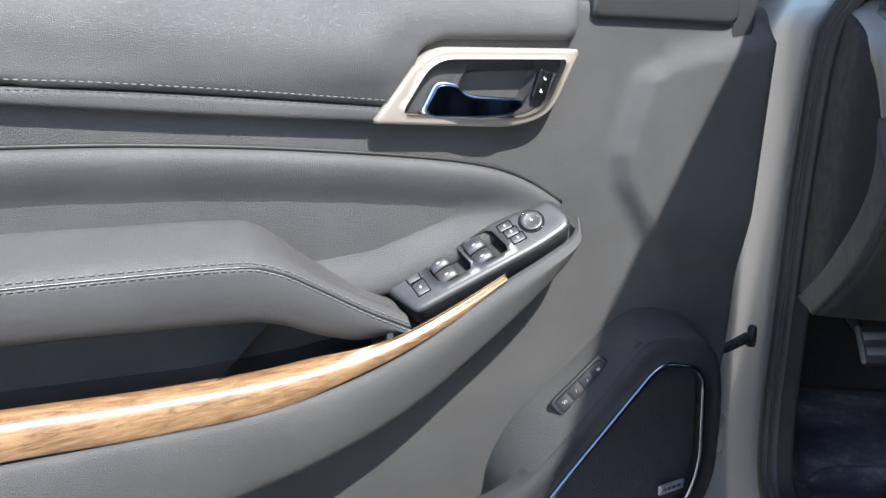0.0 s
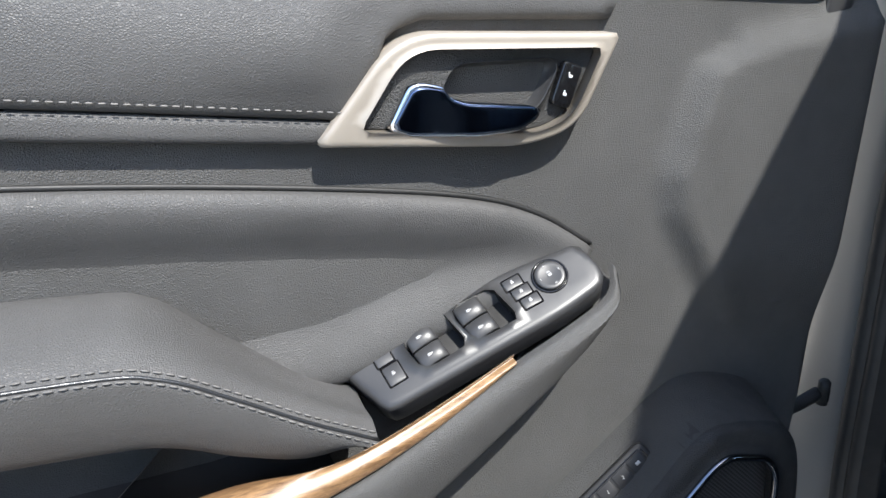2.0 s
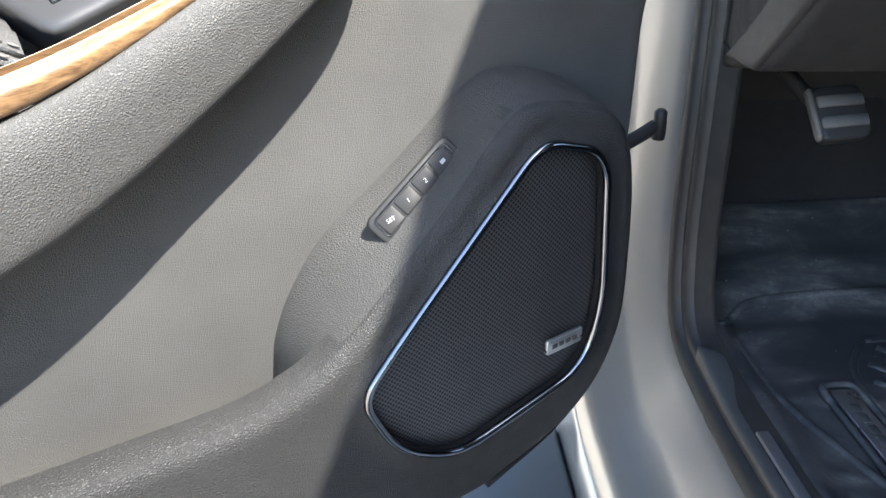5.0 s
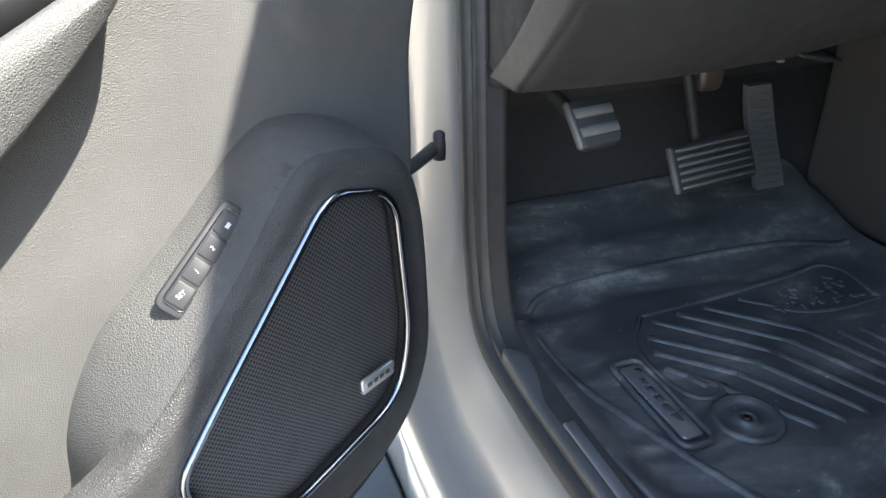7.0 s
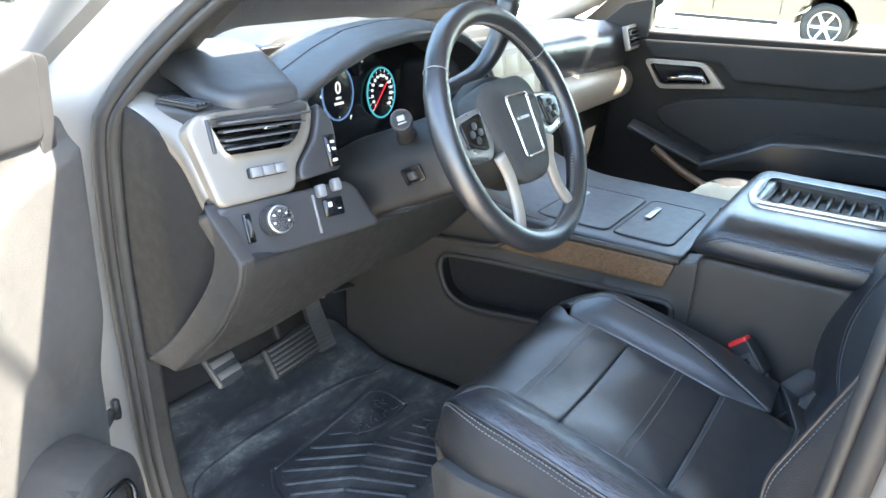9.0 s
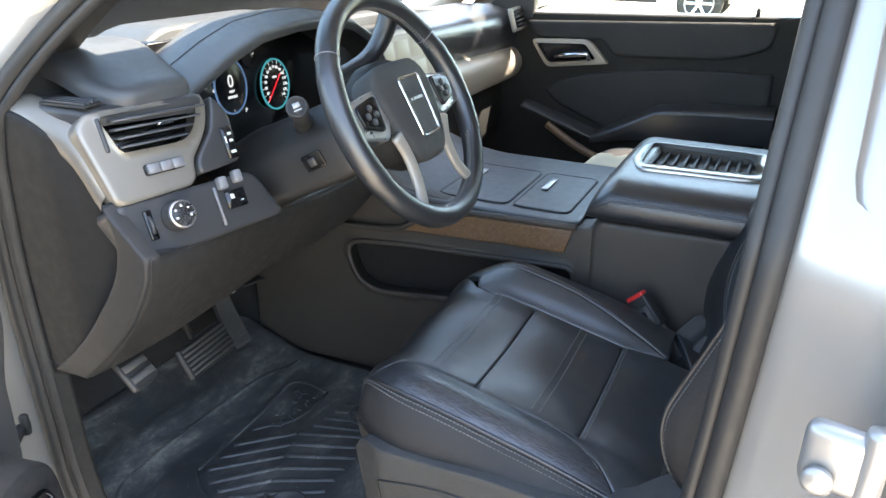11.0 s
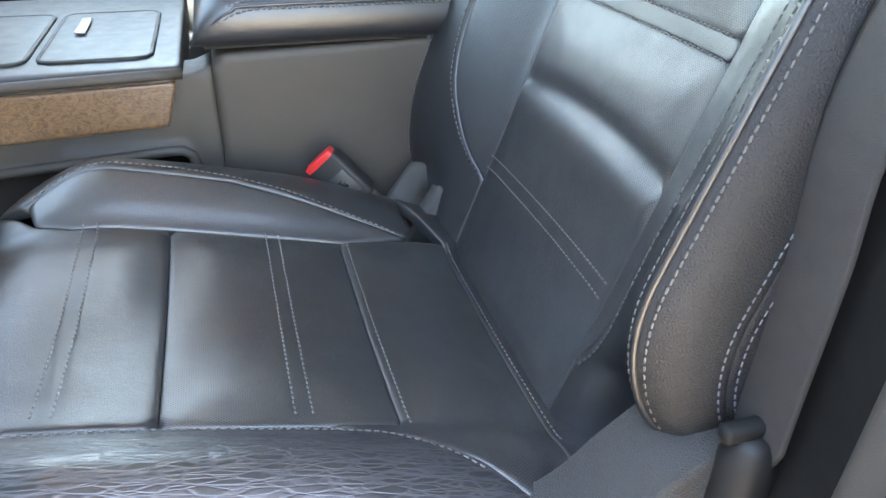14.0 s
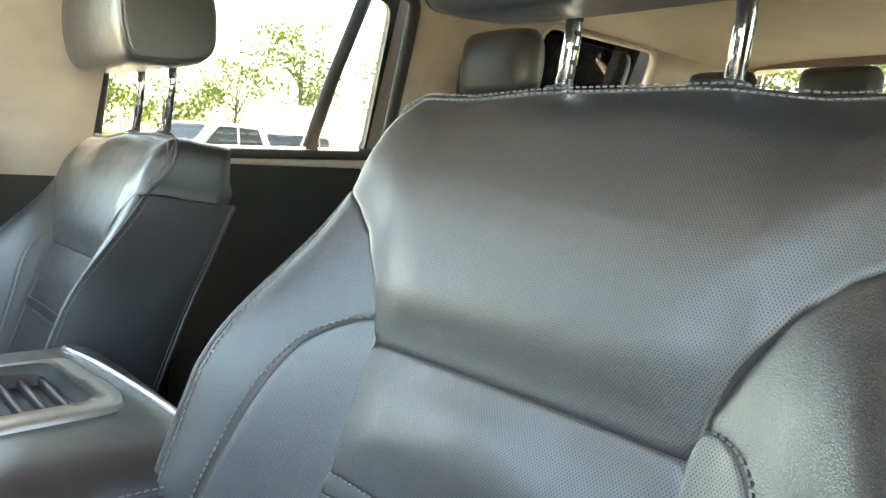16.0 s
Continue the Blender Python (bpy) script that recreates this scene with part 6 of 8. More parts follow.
    for k, wd in enumerate(("0", "1", "2", "3", "4", "5", "6")):
        an = radians(225 - 270 * k / 6)
        text_part("dial_number", wd, 0.009, m @ pose(0.031 * 0.8 * math.cos(an), 0.031 * math.sin(an), 0.0048), M_GLOW_WHITE, cl)
    for gx, gz in ((0.755, 1.447), (0.858, 1.452)):
        part("small_gauge", prism_mesh(circle(0.018, 24), 0.004, fcl(gx, gz - 0.008), 0.001), M_DIAL, cl)
        bm = bmesh.new()
        for k in range(4):
            an = radians(150 - 40 * k)
            box_mesh((0.004, 0.0014, 0.0004), (0, 0, 0), 0, 1, m=fcl(gx, gz - 0.008) @ pose(0.013 * math.cos(an), 0.013 * math.sin(an), 0.0046, 0, 0, math.degrees(an)), bm=bm)
        part("gauge_ticks", bm, M_GLOW_WHITE, cl, smooth=False)

    # steering column shroud, stalks
    rows = []
    cx, tilt = WHEEL[0], radians(WTILT)
    axis = np.array((0, math.cos(tilt), -math.sin(tilt)))
    base = np.array(WHEEL) + axis * 0.055
    upv = np.array((0, math.sin(tilt), math.cos(tilt)))
    for d, wx, hu, hd in ((0.0, 0.060, 0.045, 0.050), (0.015, 0.076, 0.056, 0.058), (0.05, 0.083, 0.060, 0.060), (0.10, 0.089, 0.064, 0.058), (0.17, 0.096, 0.070, 0.052), (0.185, 0.100, 0.072, 0.057), (0.21, 0.098, 0.072, 0.054), (0.30, 0.090, 0.066, 0.05)):
        c = base + axis * d
        loop = rounded([(-wx, -hd), (wx, -hd), (wx * 1.05, hu * 0.3), (wx * 0.6, hu), (-wx * 0.6, hu), (-wx * 1.05, hu * 0.3)], 0.02, 5)
        rows.append([c + np.array((px, 0, 0)) + upv * pz for px, pz in loop])
    col = part("column_shroud", loft_mesh(rows, closed=True, caps=True), M_TRIM_COL, dash, "grained steering column shroud")
    adj = frame_at((0.6735, 0.742, 1.338), (0.15, 1.0, -0.45), (-1.0, -0.25, -0.1))
    aj = part("column_adjuster", prism_mesh(rounded([(-0.017, -0.013), (0.017, -0.013), (0.017, 0.013), (-0.017, 0.013)], 0.004), 0.004, adj, 0.001), M_GLOSS, col, "black column adjuster switch")
    part("adjuster_knob", box_mesh((0.013, 0.013, 0.006), (0, 0, 0.006), 0.002, 2, adj), M_PLASTIC, aj)
    sb = np.array((0.700, 0.775, 1.385))
    se = np.array((0.613, 0.722, 1.432))
    st = part("wiper_stalk", tube_mesh([sb, sb * 0.7 + se * 0.3, sb * 0.3 + se * 0.7, se * 0.95 + sb * 0.05], [0.017, 0.013, 0.011, 0.011], sides=16), M_PLASTIC, col, "wiper stalk")
    fd = frame_at(se, (1, -0.4, 0.1), tuple(se - sb))
    part("stalk_knob", lathe_mesh([(0.0145, -0.014), (0.0155, -0.010), (0.0155, 0.002), (0.0135, 0.005), (0.0001, 0.005)], fd, 24), M_PLASTIC, st)
    part("stalk_ring", lathe_mesh([(0.0150, 0.002), (0.0140, 0.0052), (0.0128, 0.0054), (0.0125, 0.005)], fd, 24), M_PLASTIC, st)
    bm = box_mesh((0.010, 0.007, 0.0008), (0, 0.002, 0.0052), 0, 1)
    box_mesh((0.012, 0.002, 0.0008), (0, -0.005, 0.0052), 0, 1, bm=bm)
    bm.transform(fd)
    part("stalk_symbol", bm, M_GREYPRINT, st)
    part("tilt_switch_frame", box_mesh((0.030, 0.03, 0.030), (0.706, 0.770, 1.328), 0.004, 2), M_GLOSS, col)
    part("tilt_switch", box_mesh((0.016, 0.014, 0.018), (0.700, 0.757, 1.330), 0.003, 2), M_PLASTIC, col)
    # gear lever behind the wheel
    part("gear_lever", tube_mesh(spl([(0.82, 0.80, 1.43), (0.90, 0.78, 1.455), (0.935, 0.765, 1.50), (0.955, 0.755, 1.575)], 6), np.linspace(0.012, 0.020, 19), sides=14), M_LEATHER, col, "black column gear lever")
    part("lever_marks", box_mesh((0.022, 0.003, 0.014), (0.945, 0.742, 1.53), 0.002, 1), M_GLOSS, col)

    # centre stack and passenger side
    part("stack", box_mesh((0.34, 0.20, 0.40), (1.25, 1.05, 1.25), 0.03, 3), M_PLASTIC, dash, "centre stack")
    sf = frame_at((1.27, 0.925, 1.385), (1, 0.0, 0), (-0.08, -1, 0.22))
    part("screen_frame", prism_mesh(rounded([(-0.135, -0.075), (0.135, -0.075), (0.145, 0.07), (-0.145, 0.07)], 0.02), 0.02, sf, 0.006), M_SATIN, dash, "champagne screen surround")
    scn = part("screen", prism_mesh(rounded([(-0.105, -0.058), (0.105, -0.058), (0.105, 0.058), (-0.105, 0.058)], 0.006), 0.022, sf, 0.001), M_SCREEN, dash, "lit touch screen")
    for k in range(6):
        part("screen_tile", box_mesh((0.048, 0.040, 0.001), (-0.062 + 0.06 * (k % 3), 0.026 - 0.05 * (k // 3), 0.0228), 0.0003, 1, sf), M_SCREEN_TILE, scn)
    sf2 = frame_at((1.25, 0.905, 1.262), (1, 0, 0), (-0.05, -1, 0.45))
    part("stack_panel", prism_mesh(rounded([(-0.13, -0.055), (0.13, -0.055), (0.14, 0.05), (-0.14, 0.05)], 0.015), 0.012, sf2, 0.004), M_PLASTIC, dash)
    part("stack_rim", prism_mesh(rounded([(-0.138, 0.046), (0.138, 0.046), (0.14, 0.058), (-0.14, 0.058)], 0.005), 0.015, sf2, 0.003), M_CHROME, dash)
    for kx in (-0.10, 0.10):
        part("stack_knob", lathe_mesh([(0.022, 0.01), (0.022, 0.028), (0.019, 0.032), (0.0001, 0.032)], sf2 @ pose(kx, -0.005, 0), 24), M_PLASTIC, dash)
        part("stack_knob_ring", lathe_mesh([(0.0235, 0.01), (0.0235, 0.018), (0.022, 0.019)], sf2 @ pose(kx, -0.005, 0), 24), M_CHROME, dash)
    for k in range(8):
        part("stack_button", box_mesh((0.028, 0.014, 0.006), (-0.054 + 0.036 * (k % 4), 0.02 - 0.024 * (k // 4), 0.014), 0.002, 1, sf2), M_SATIN_GREY, dash)
    rows = []
    for x in np.linspace(1.40, 2.085, 16):
        t = (x - 1.40) / 0.685
        sec = spl([(1.03, 1.468 - 0.02 * t), (0.965, 1.452 - 0.02 * t), (0.940, 1.435 - 0.02 * t), (0.932, 1.405 - 0.02 * t), (0.940, 1.365 - 0.02 * t), (0.955, 1.335 - 0.02 * t)], 4)
        rows.append([(x, py, pz) for py, pz in sec])
    pg = part("passenger_panel", loft_mesh(rows), M_LEATHER, dash, "stitched leather passenger panel")
    rows = []
    for x in np.linspace(1.42, 2.095, 14):
        t = (x - 1.42) / 0.675
        sec = spl([(0.960, 1.342 - 0.02 * t), (0.936, 1.334 - 0.02 * t), (0.918, 1.312 - 0.02 * t), (0.915, 1.275 - 0.01 * t), (0.93, 1.235), (0.97, 1.212)], 4)
        rows.append([(x, py, pz) for py, pz in sec])
    part("passenger_trim", loft_mesh(rows), M_SATIN, dash, "champagne lower passenger trim")
    part("glove_box", box_mesh((0.62, 0.10, 0.17), (1.76, 1.02, 1.13), 0.03, 3), M_MATTE, dash)
    stitches("stitching", [(x, 0) for x in np.linspace(1.43, 2.06, 10)], lambda a, b: np.stack([a, np.full(len(a), 0.9305), 1.400 - 0.015 * (a - 1.4) / 0.685 + 0 * b], 1), M_THREAD, dash)
    fv = frame_at((2.02, 0.925, 1.41), (1, 0.1, 0), (0.1, -1, 0.3))
    part("passenger_vent_frame", prism_mesh(rounded([(-0.06, -0.035), (0.06, -0.035), (0.06, 0.035), (-0.06, 0.035)], 0.012), 0.014, fv, 0.004), M_SATIN, dash)
    part("passenger_vent", prism_mesh(rounded([(-0.05, -0.026), (0.05, -0.026), (0.05, 0.026), (-0.05, 0.026)], 0.008), 0.0146, fv), M_GLOSS, dash)
    for k in range(4):
        part("vent_slat", box_mesh((0.096, 0.004, 0.005), (0, -0.018 + 0.012 * k, 0.016), 0.001, 1, fv), M_PLASTIC, dash)
    return dash


def build_steering_wheel():
    tl = radians(WTILT)
    n = Vector((0, -math.cos(tl), math.sin(tl)))
    m = frame_at(WHEEL, (1, 0, 0), n)
    w = thing("steering_wheel", "black leather steering wheel with silver spokes and stitching", "steering wheel", m=m)
    R = WR - 0.0165
    q = np.linspace(0, 2 * math.pi, 73)[:-1]
    ring = np.stack([R * np.cos(q), R * np.sin(q) * 1.0, 0 * q], 1)
    thick = np.array([0.0165 + 0.0015 * (abs(math.sin(x)) < 0.45) for x in q])
    rim = part("rim", tube_mesh(ring, thick, sides=18, closed=True, up=(0, 0, 1)), M_LEATHER, w, "leather wrapped rim")
    for an in (35, 145, 205, 335):
        a = radians(an)
        c = np.array((R * math.cos(a), R * math.sin(a), 0))
        t = np.array((-math.sin(a), math.cos(a), 0))
        o = np.array((math.cos(a), math.sin(a), 0))
        lp = [c + 0.0168 * (o * math.cos(v) + np.array((0, 0, 1)) * math.sin(v)) for v in np.linspace(0, 2 * math.pi, 21)[:-1]]
        part("rim_seam", tube_mesh(lp, 0.0009, closed=True, sides=5), M_THREAD_DK, rim)
    bm = bmesh.new()
    for k in range(180):
        a = 2 * math.pi * k / 180
        c = np.array(((R - 0.0165) * math.cos(a), (R - 0.0165) * math.sin(a), 0.002))
        t = np.array((-math.sin(a), math.cos(a), 0))
        for s in (-1, 1):
            tube_mesh([c - t * 0.002 + np.array((0, 0, -0.0035 * s)), c + t * 0.002 + np.array((0, 0, 0.0035 * s))], 0.0007, sides=4, bm=bm)
    part("cross_stitching", bm, M_THREAD, rim)
    hub = rounded([(-0.085, 0.045), (-0.06, 0.072), (0.06, 0.072), (0.085, 0.045), (0.075, -0.01), (0.045, -0.085), (-0.045, -0.085), (-0.075, -0.01)], 0.03, 6)
    hb = pad("hub", hub, lambda a, b: np.stack([a, b, 0.018 - 1.2 * a * a - 0.8 * b * b], 1), M_GRAIN, w, "airbag hub", roll=0.014, step=0.01, thick=0.045)
    em = rounded([(-0.030, 0.042), (0.030, 0.042), (0.026, -0.048), (-0.026, -0.048)], 0.006)
    eb = pad("badge", em, lambda a, b: np.stack([a, b, 0.0195 + 0 * a], 1), M_GRAIN, hb, roll=0.002, step=0.01, thick=0.006)
    tube("badge_frame", [(u, v, 0.0195) for u, v in even(em, 0.005, True)], 0.0026, M_CHROME, hb, "chrome frame", closed=True)
    bm = bmesh.new()
    for k in range(6):
        box_mesh((0.0045, 0.0042, 0.0006), (-0.015 + 0.006 * k, 0.008, 0.0200), 0, 1, bm=bm)
    part("badge_bars", bm, M_SATIN_GREY, eb, smooth=False)
    for s in (-1, 1):
        sp = rounded([(s * 0.070, 0.042), (s * (R - 0.006), 0.030), (s * (R - 0.004), -0.016), (s * 0.085, -0.034), (s * 0.068, -0.01)], 0.012)
        pad("spoke", sp, lambda a, b: np.stack([a, b, 0.004 + 0.05 * np.abs(a) * 0], 1), M_SATIN_GREY, w, "satin grey spoke", roll=0.006, step=0.008, thick=0.018)
        bp = rounded([(s * 0.085, 0.034), (s * 0.142, 0.026), (s * 0.138, -0.006), (s * 0.092, -0.020)], 0.010)
        bpd = pad("control_pad", bp, lambda a, b: np.stack([a, b, 0.0085 + 0 * a], 1), M_GLOSS, w, roll=0.003, step=0.006, thick=0.006)
        for k in range(4):
            an = radians(90 * k)
            part("control_button", lathe_mesh([(0.0052, 0), (0.0052, 0.002), (0.004, 0.0026), (0.0001, 0.0026)], pose(s * 0.114 + 0.010 * math.cos(an), 0.008 + 0.010 * math.sin(an), 0.0085), 12), M_PLASTIC, bpd)
        leg = spl([(s * 0.075, -0.030, 0.006), (s * 0.062, -0.065, 0.002), (s * 0.066, -0.110, 0.0), (s * 0.085, -(R ** 2 - 0.085 ** 2) ** 0.5 + 0.004, 0.002)], 6)
        part("lower_spoke", tube_mesh(leg, np.linspace(0.013, 0.011, len(leg)), sides=12, flat=0.55, up=(0, 0, 1)), M_SATIN, w, "satin lower spoke")
    part("wheel_back", lathe_mesh([(0.07, -0.075), (0.085, -0.045), (0.08, -0.01), (0.05, 0.0)], None, 28), M_MATTE, w)
    return w


M_SLAT = surface("satin_vent_slat", (0.075, 0.075, 0.078), 0.32, mottle=0.05)
M_GREYBTN = surface("grey_button_plastic", (0.16, 0.16, 0.165), 0.4)
M_DASHTOP = surface("soft_dash_vinyl", (0.050, 0.053, 0.057), 0.40, grain=0.22, cell=650)
M_TRIM_COL = surface("grained_dark_shroud", (0.015, 0.0145, 0.014), 0.5, grain=0.25, cell=800)
M_DIAL = surface("dial_black", (0.006, 0.007, 0.010), 0.25, mottle=0.05)
M_GLOW_WHITE = glow("dial_white_light", (0.85, 0.92, 1.0), 0.10)
M_GLOW_WHITE_DIM = glow("dial_soft_light", (0.6, 0.75, 0.9), 0.045)
M_GLOW_CYAN = glow("dial_cyan_light", (0.06, 0.55, 0.70), 0.055)
M_GLOW_BLUE_DIM = glow("dial_blue_light", (0.15, 0.30, 0.60), 0.05)
M_GLOW_RED = glow("needle_red_light", (1.0, 0.03, 0.05), 0.11)
M_SCREEN = glow("screen_light", (0.45, 0.46, 0.42), 0.05)
M_SCREEN_TILE = glow("screen_tile_light", (0.50, 0.55, 0.50), 0.06)
build_dashboard()
build_steering_wheel()
# ---- centre console, passenger door, floor, pedals, belts ----
def build_console():
    con = thing("centre_console", "black centre console with burl trim and padded armrest lid", "console")
    xs = lambda x: (lambda a, b: np.stack([np.full(len(a), x), a, b], 1))
    # flank towards the driver
    flank = [(1.20, 1.02), (0.95, 1.075), (0.81, 1.078), (0.78, 1.09), (0.70, 1.142), (0.42, 1.152), (0.40, 1.16), (0.395, 0.72), (1.20, 0.72)]
    pocket = rounded([(0.945, 1.035), (0.80, 1.05), (0.43, 1.07), (0.43, 0.955), (0.70, 0.945), (0.86, 0.925), (0.915, 0.945)], [0.05, 0.03, 0.02, 0.02, 0.03, 0.04, 0.04])
    fl = pad("console_flank", flank, lambda a, b: np.stack([1.052 + 0.02 * hump((0.95 - b) / 0.2) * 0 - 0.004 * hump((a - 0.9) / 0.2), a, b], 1), M_CONSOLE, con, "dark grained console flank", roll=0.008, step=0.016, thick=0.05, side=-1, holes=[pocket])
    pad("flank_pocket", pocket, xs(1.085), M_MATTE, con, roll=0.004, step=0.02, thick=0.01, side=-1)
    shoulder = [(1.14, 1.02), (0.95, 1.055), (0.81, 1.062), (0.78, 1.075), (0.70, 1.125), (0.62, 1.135), (0.62, 1.150), (0.80, 1.172), (1.14, 1.29)]
    pad("console_shoulder", shoulder, xs(1.062), M_CONSOLE, con, roll=0.004, step=0.03, thick=0.03, side=-1)
    tube("pocket_rim", [(1.052, y, z) for y, z in even(pocket, 0.012, True)], 0.006, M_CONSOLE, fl, closed=True)
    rear = [(0.40, 1.172), (0.14, 1.178), (0.07, 1.178), (0.045, 1.10), (0.02, 0.72), (0.40, 0.72)]
    pad("console_box", rounded(rear, 0.015), xs(1.046), M_CONSOLE, con, "dark grained console box", roll=0.01, step=0.016, thick=0.40, side=-1)
    burl = rounded([(0.806, 1.084), (0.725, 1.132), (0.66, 1.140), (0.437, 1.146), (0.452, 1.098)], [0.004, 0.03, 0.02, 0.004, 0.004])
    pad("burl_trim", burl, xs(1.046), M_BURL, con, "dark burl wood strip", roll=0.004, step=0.010, thick=0.012, side=-1)
    tube("flank_ridge", spl([(1.046, 0.96, 1.07), (1.046, 0.82, 1.084), (1.044, 0.775, 1.105), (1.042, 0.72, 1.140), (1.042, 0.64, 1.150), (1.042, 0.43, 1.156)], 6), 0.006, M_CONSOLE, con)
    # top deck with two lidded bins
    deck = rounded([(1.05, 1.10), (1.05, 0.43), (1.45, 0.43), (1.45, 1.10)], 0.02)
    dsurf = lambda a, b: np.stack([a, b, 1.160 + 0.10 * np.clip((b - 0.70) / 0.3, 0, 1) ** 2], 1)
    pad("console_deck", deck, dsurf, M_PLASTIC, con, "satin black console deck", roll=0.01, step=0.02, thick=0.03)
    for y0, y1 in ((0.462, 0.575), (0.588, 0.735)):
        ld = rounded([(1.092, y0), (1.325, y0), (1.325, y1), (1.092, y1)], 0.016)
        tube("lid_joint", [tuple(dsurf(np.array([a]), np.array([b]))[0] + np.array((0, 0, 0.0006))) for a, b in even(ld, 0.012, True)], 0.0028, M_RUBBER, con, closed=True)
        l = pad("bin_lid", ld, lambda a, b: dsurf(a, b) + np.array((0, 0, 0.004)), M_PLASTIC, con, roll=0.004, step=0.015, thick=0.008, lift=-0.0015)
        box("lid_handle", (0.075, 0.012, 0.003), (1.24, y1 - 0.03, 1.1655), M_SATIN_GREY, l, bevel=0.001)
    # padded lid, its middle sunk for the ribbed tray
    side_prof = even(spl([(1.046, 1.180), (1.036, 1.186), (1.032, 1.205), (1.040, 1.228), (1.064, 1.243), (1.11, 1.2505), (1.25, 1.253), (1.39, 1.2505), (1.436, 1.243), (1.460, 1.228), (1.468, 1.205), (1.464, 1.186), (1.454, 1.180)], 8), 0.008)
    rows = []
    y0, y1 = 0.420, 0.062
    for t in np.concatenate([np.linspace(0, 0.16, 12), np.linspace(0.17, 0.86, 40), np.linspace(0.87, 1, 12)]):
        y = y0 + (y1 - y0) * t
        f = math.sqrt(max(0, 1 - ((0.14 - t) / 0.14) ** 2)) if t < 0.14 else 1.0
        b = math.sqrt(max(0, 1 - ((t - 0.88) / 0.12) ** 2)) if t > 0.88 else 1.0
        k = max(0.02, min(f, b))
        row = []
        for px, pz in side_prof:
            z = 1.180 + (pz - 1.180) * k
            if 1.178 < px < 1.322 and 0.152 < y < 0.345:
                z -= 0.018
            row.append((1.25 + (px - 1.25) * (0.95 + 0.05 * k), y - 0.004 * (pz - 1.18) / 0.07, z))
        rows.append(row)
    tray = rounded([(1.140, 0.352), (1.205, 0.372), (1.305, 0.372), (1.345, 0.352), (1.345, 0.130), (1.205, 0.118), (1.155, 0.132)], 0.02)
    ld = part("armrest_lid", loft_mesh(rows), M_LEATHER, con, "padded leather armrest lid")
    ts = lambda a, b: np.stack([a, b, 1.2525 + 0 * a], 1)
    inner = rounded([(1.168, 0.350), (1.330, 0.355), (1.328, 0.155), (1.182, 0.150)], 0.014)
    pad("tray_rim", tray, ts, M_TRAY, ld, "silver tray surround", roll=0.008, step=0.008, thick=0.022, lift=0.006, depth=0.005, holes=[inner])
    pad("tray_mat", inner, lambda a, b: ts(a, b) - np.array((0, 0, 0.0165)), M_RUBBER, ld, roll=0.002, step=0.02, thick=0.002)
    for k in range(10):
        box("tray_rib", (0.140, 0.006, 0.010), (1.252, 0.163 + 0.0195 * k, 1.2405), M_RUBBER, ld, bevel=0.002)
    tube("hinge_trim", spl([(1.405, 0.118, 1.250), (1.30, 0.108, 1.2545), (1.18, 0.100, 1.2545), (1.10, 0.094, 1.250), (1.062, 0.092, 1.238)], 6), 0.0035, M_TRAY, ld, "silver trim line", sides=8)
    for px, pz in ((1.0375, 1.2265), (1.0335, 1.2175)):
        line = [(px - 0.0020, y, pz + 0.0012) for y in np.linspace(0.355, 0.10, 16)]
        line = spl([(px + 0.012, 0.406, pz - 0.034), (px + 0.002, 0.396, pz - 0.018), (px - 0.001, 0.375, pz - 0.004)], 6).tolist() + line
        e = even(line, 0.0065)
        bm = bmesh.new()
        for a, b in zip(e[:-1], e[1:]):
            tube_mesh([a * 0.85 + b * 0.15, a * 0.15 + b * 0.85], 0.0009, sides=4, bm=bm)
        part("stitching", bm, M_THREAD, ld)
    tube("lid_welt", spl([(1.046, 0.406, 1.186), (1.036, 0.396, 1.203), (1.033, 0.375, 1.217), (1.0335, 0.34, 1.2218), (1.0335, 0.10, 1.2218)], 6), 0.0016, M_LEATHER, ld, sides=6)
    box("latch", (0.03, 0.006, 0.012), (1.25, 0.418, 1.20), M_PLASTIC, con, bevel=0.002)
    box("lid_gap", (0.40, 0.33, 0.006), (1.25, 0.24, 1.1795), M_RUBBER, con, bevel=0.001)
    return con


M_TRAY = surface("brushed_silver_trim", (0.50, 0.50, 0.48), 0.32, metal=0.85, mottle=0.04)
M_CONSOLE = surface("dark_brown_grained_plastic", (0.052, 0.044, 0.037), 0.50, grain=0.25, cell=700, mottle=0.1, wear=0.05)


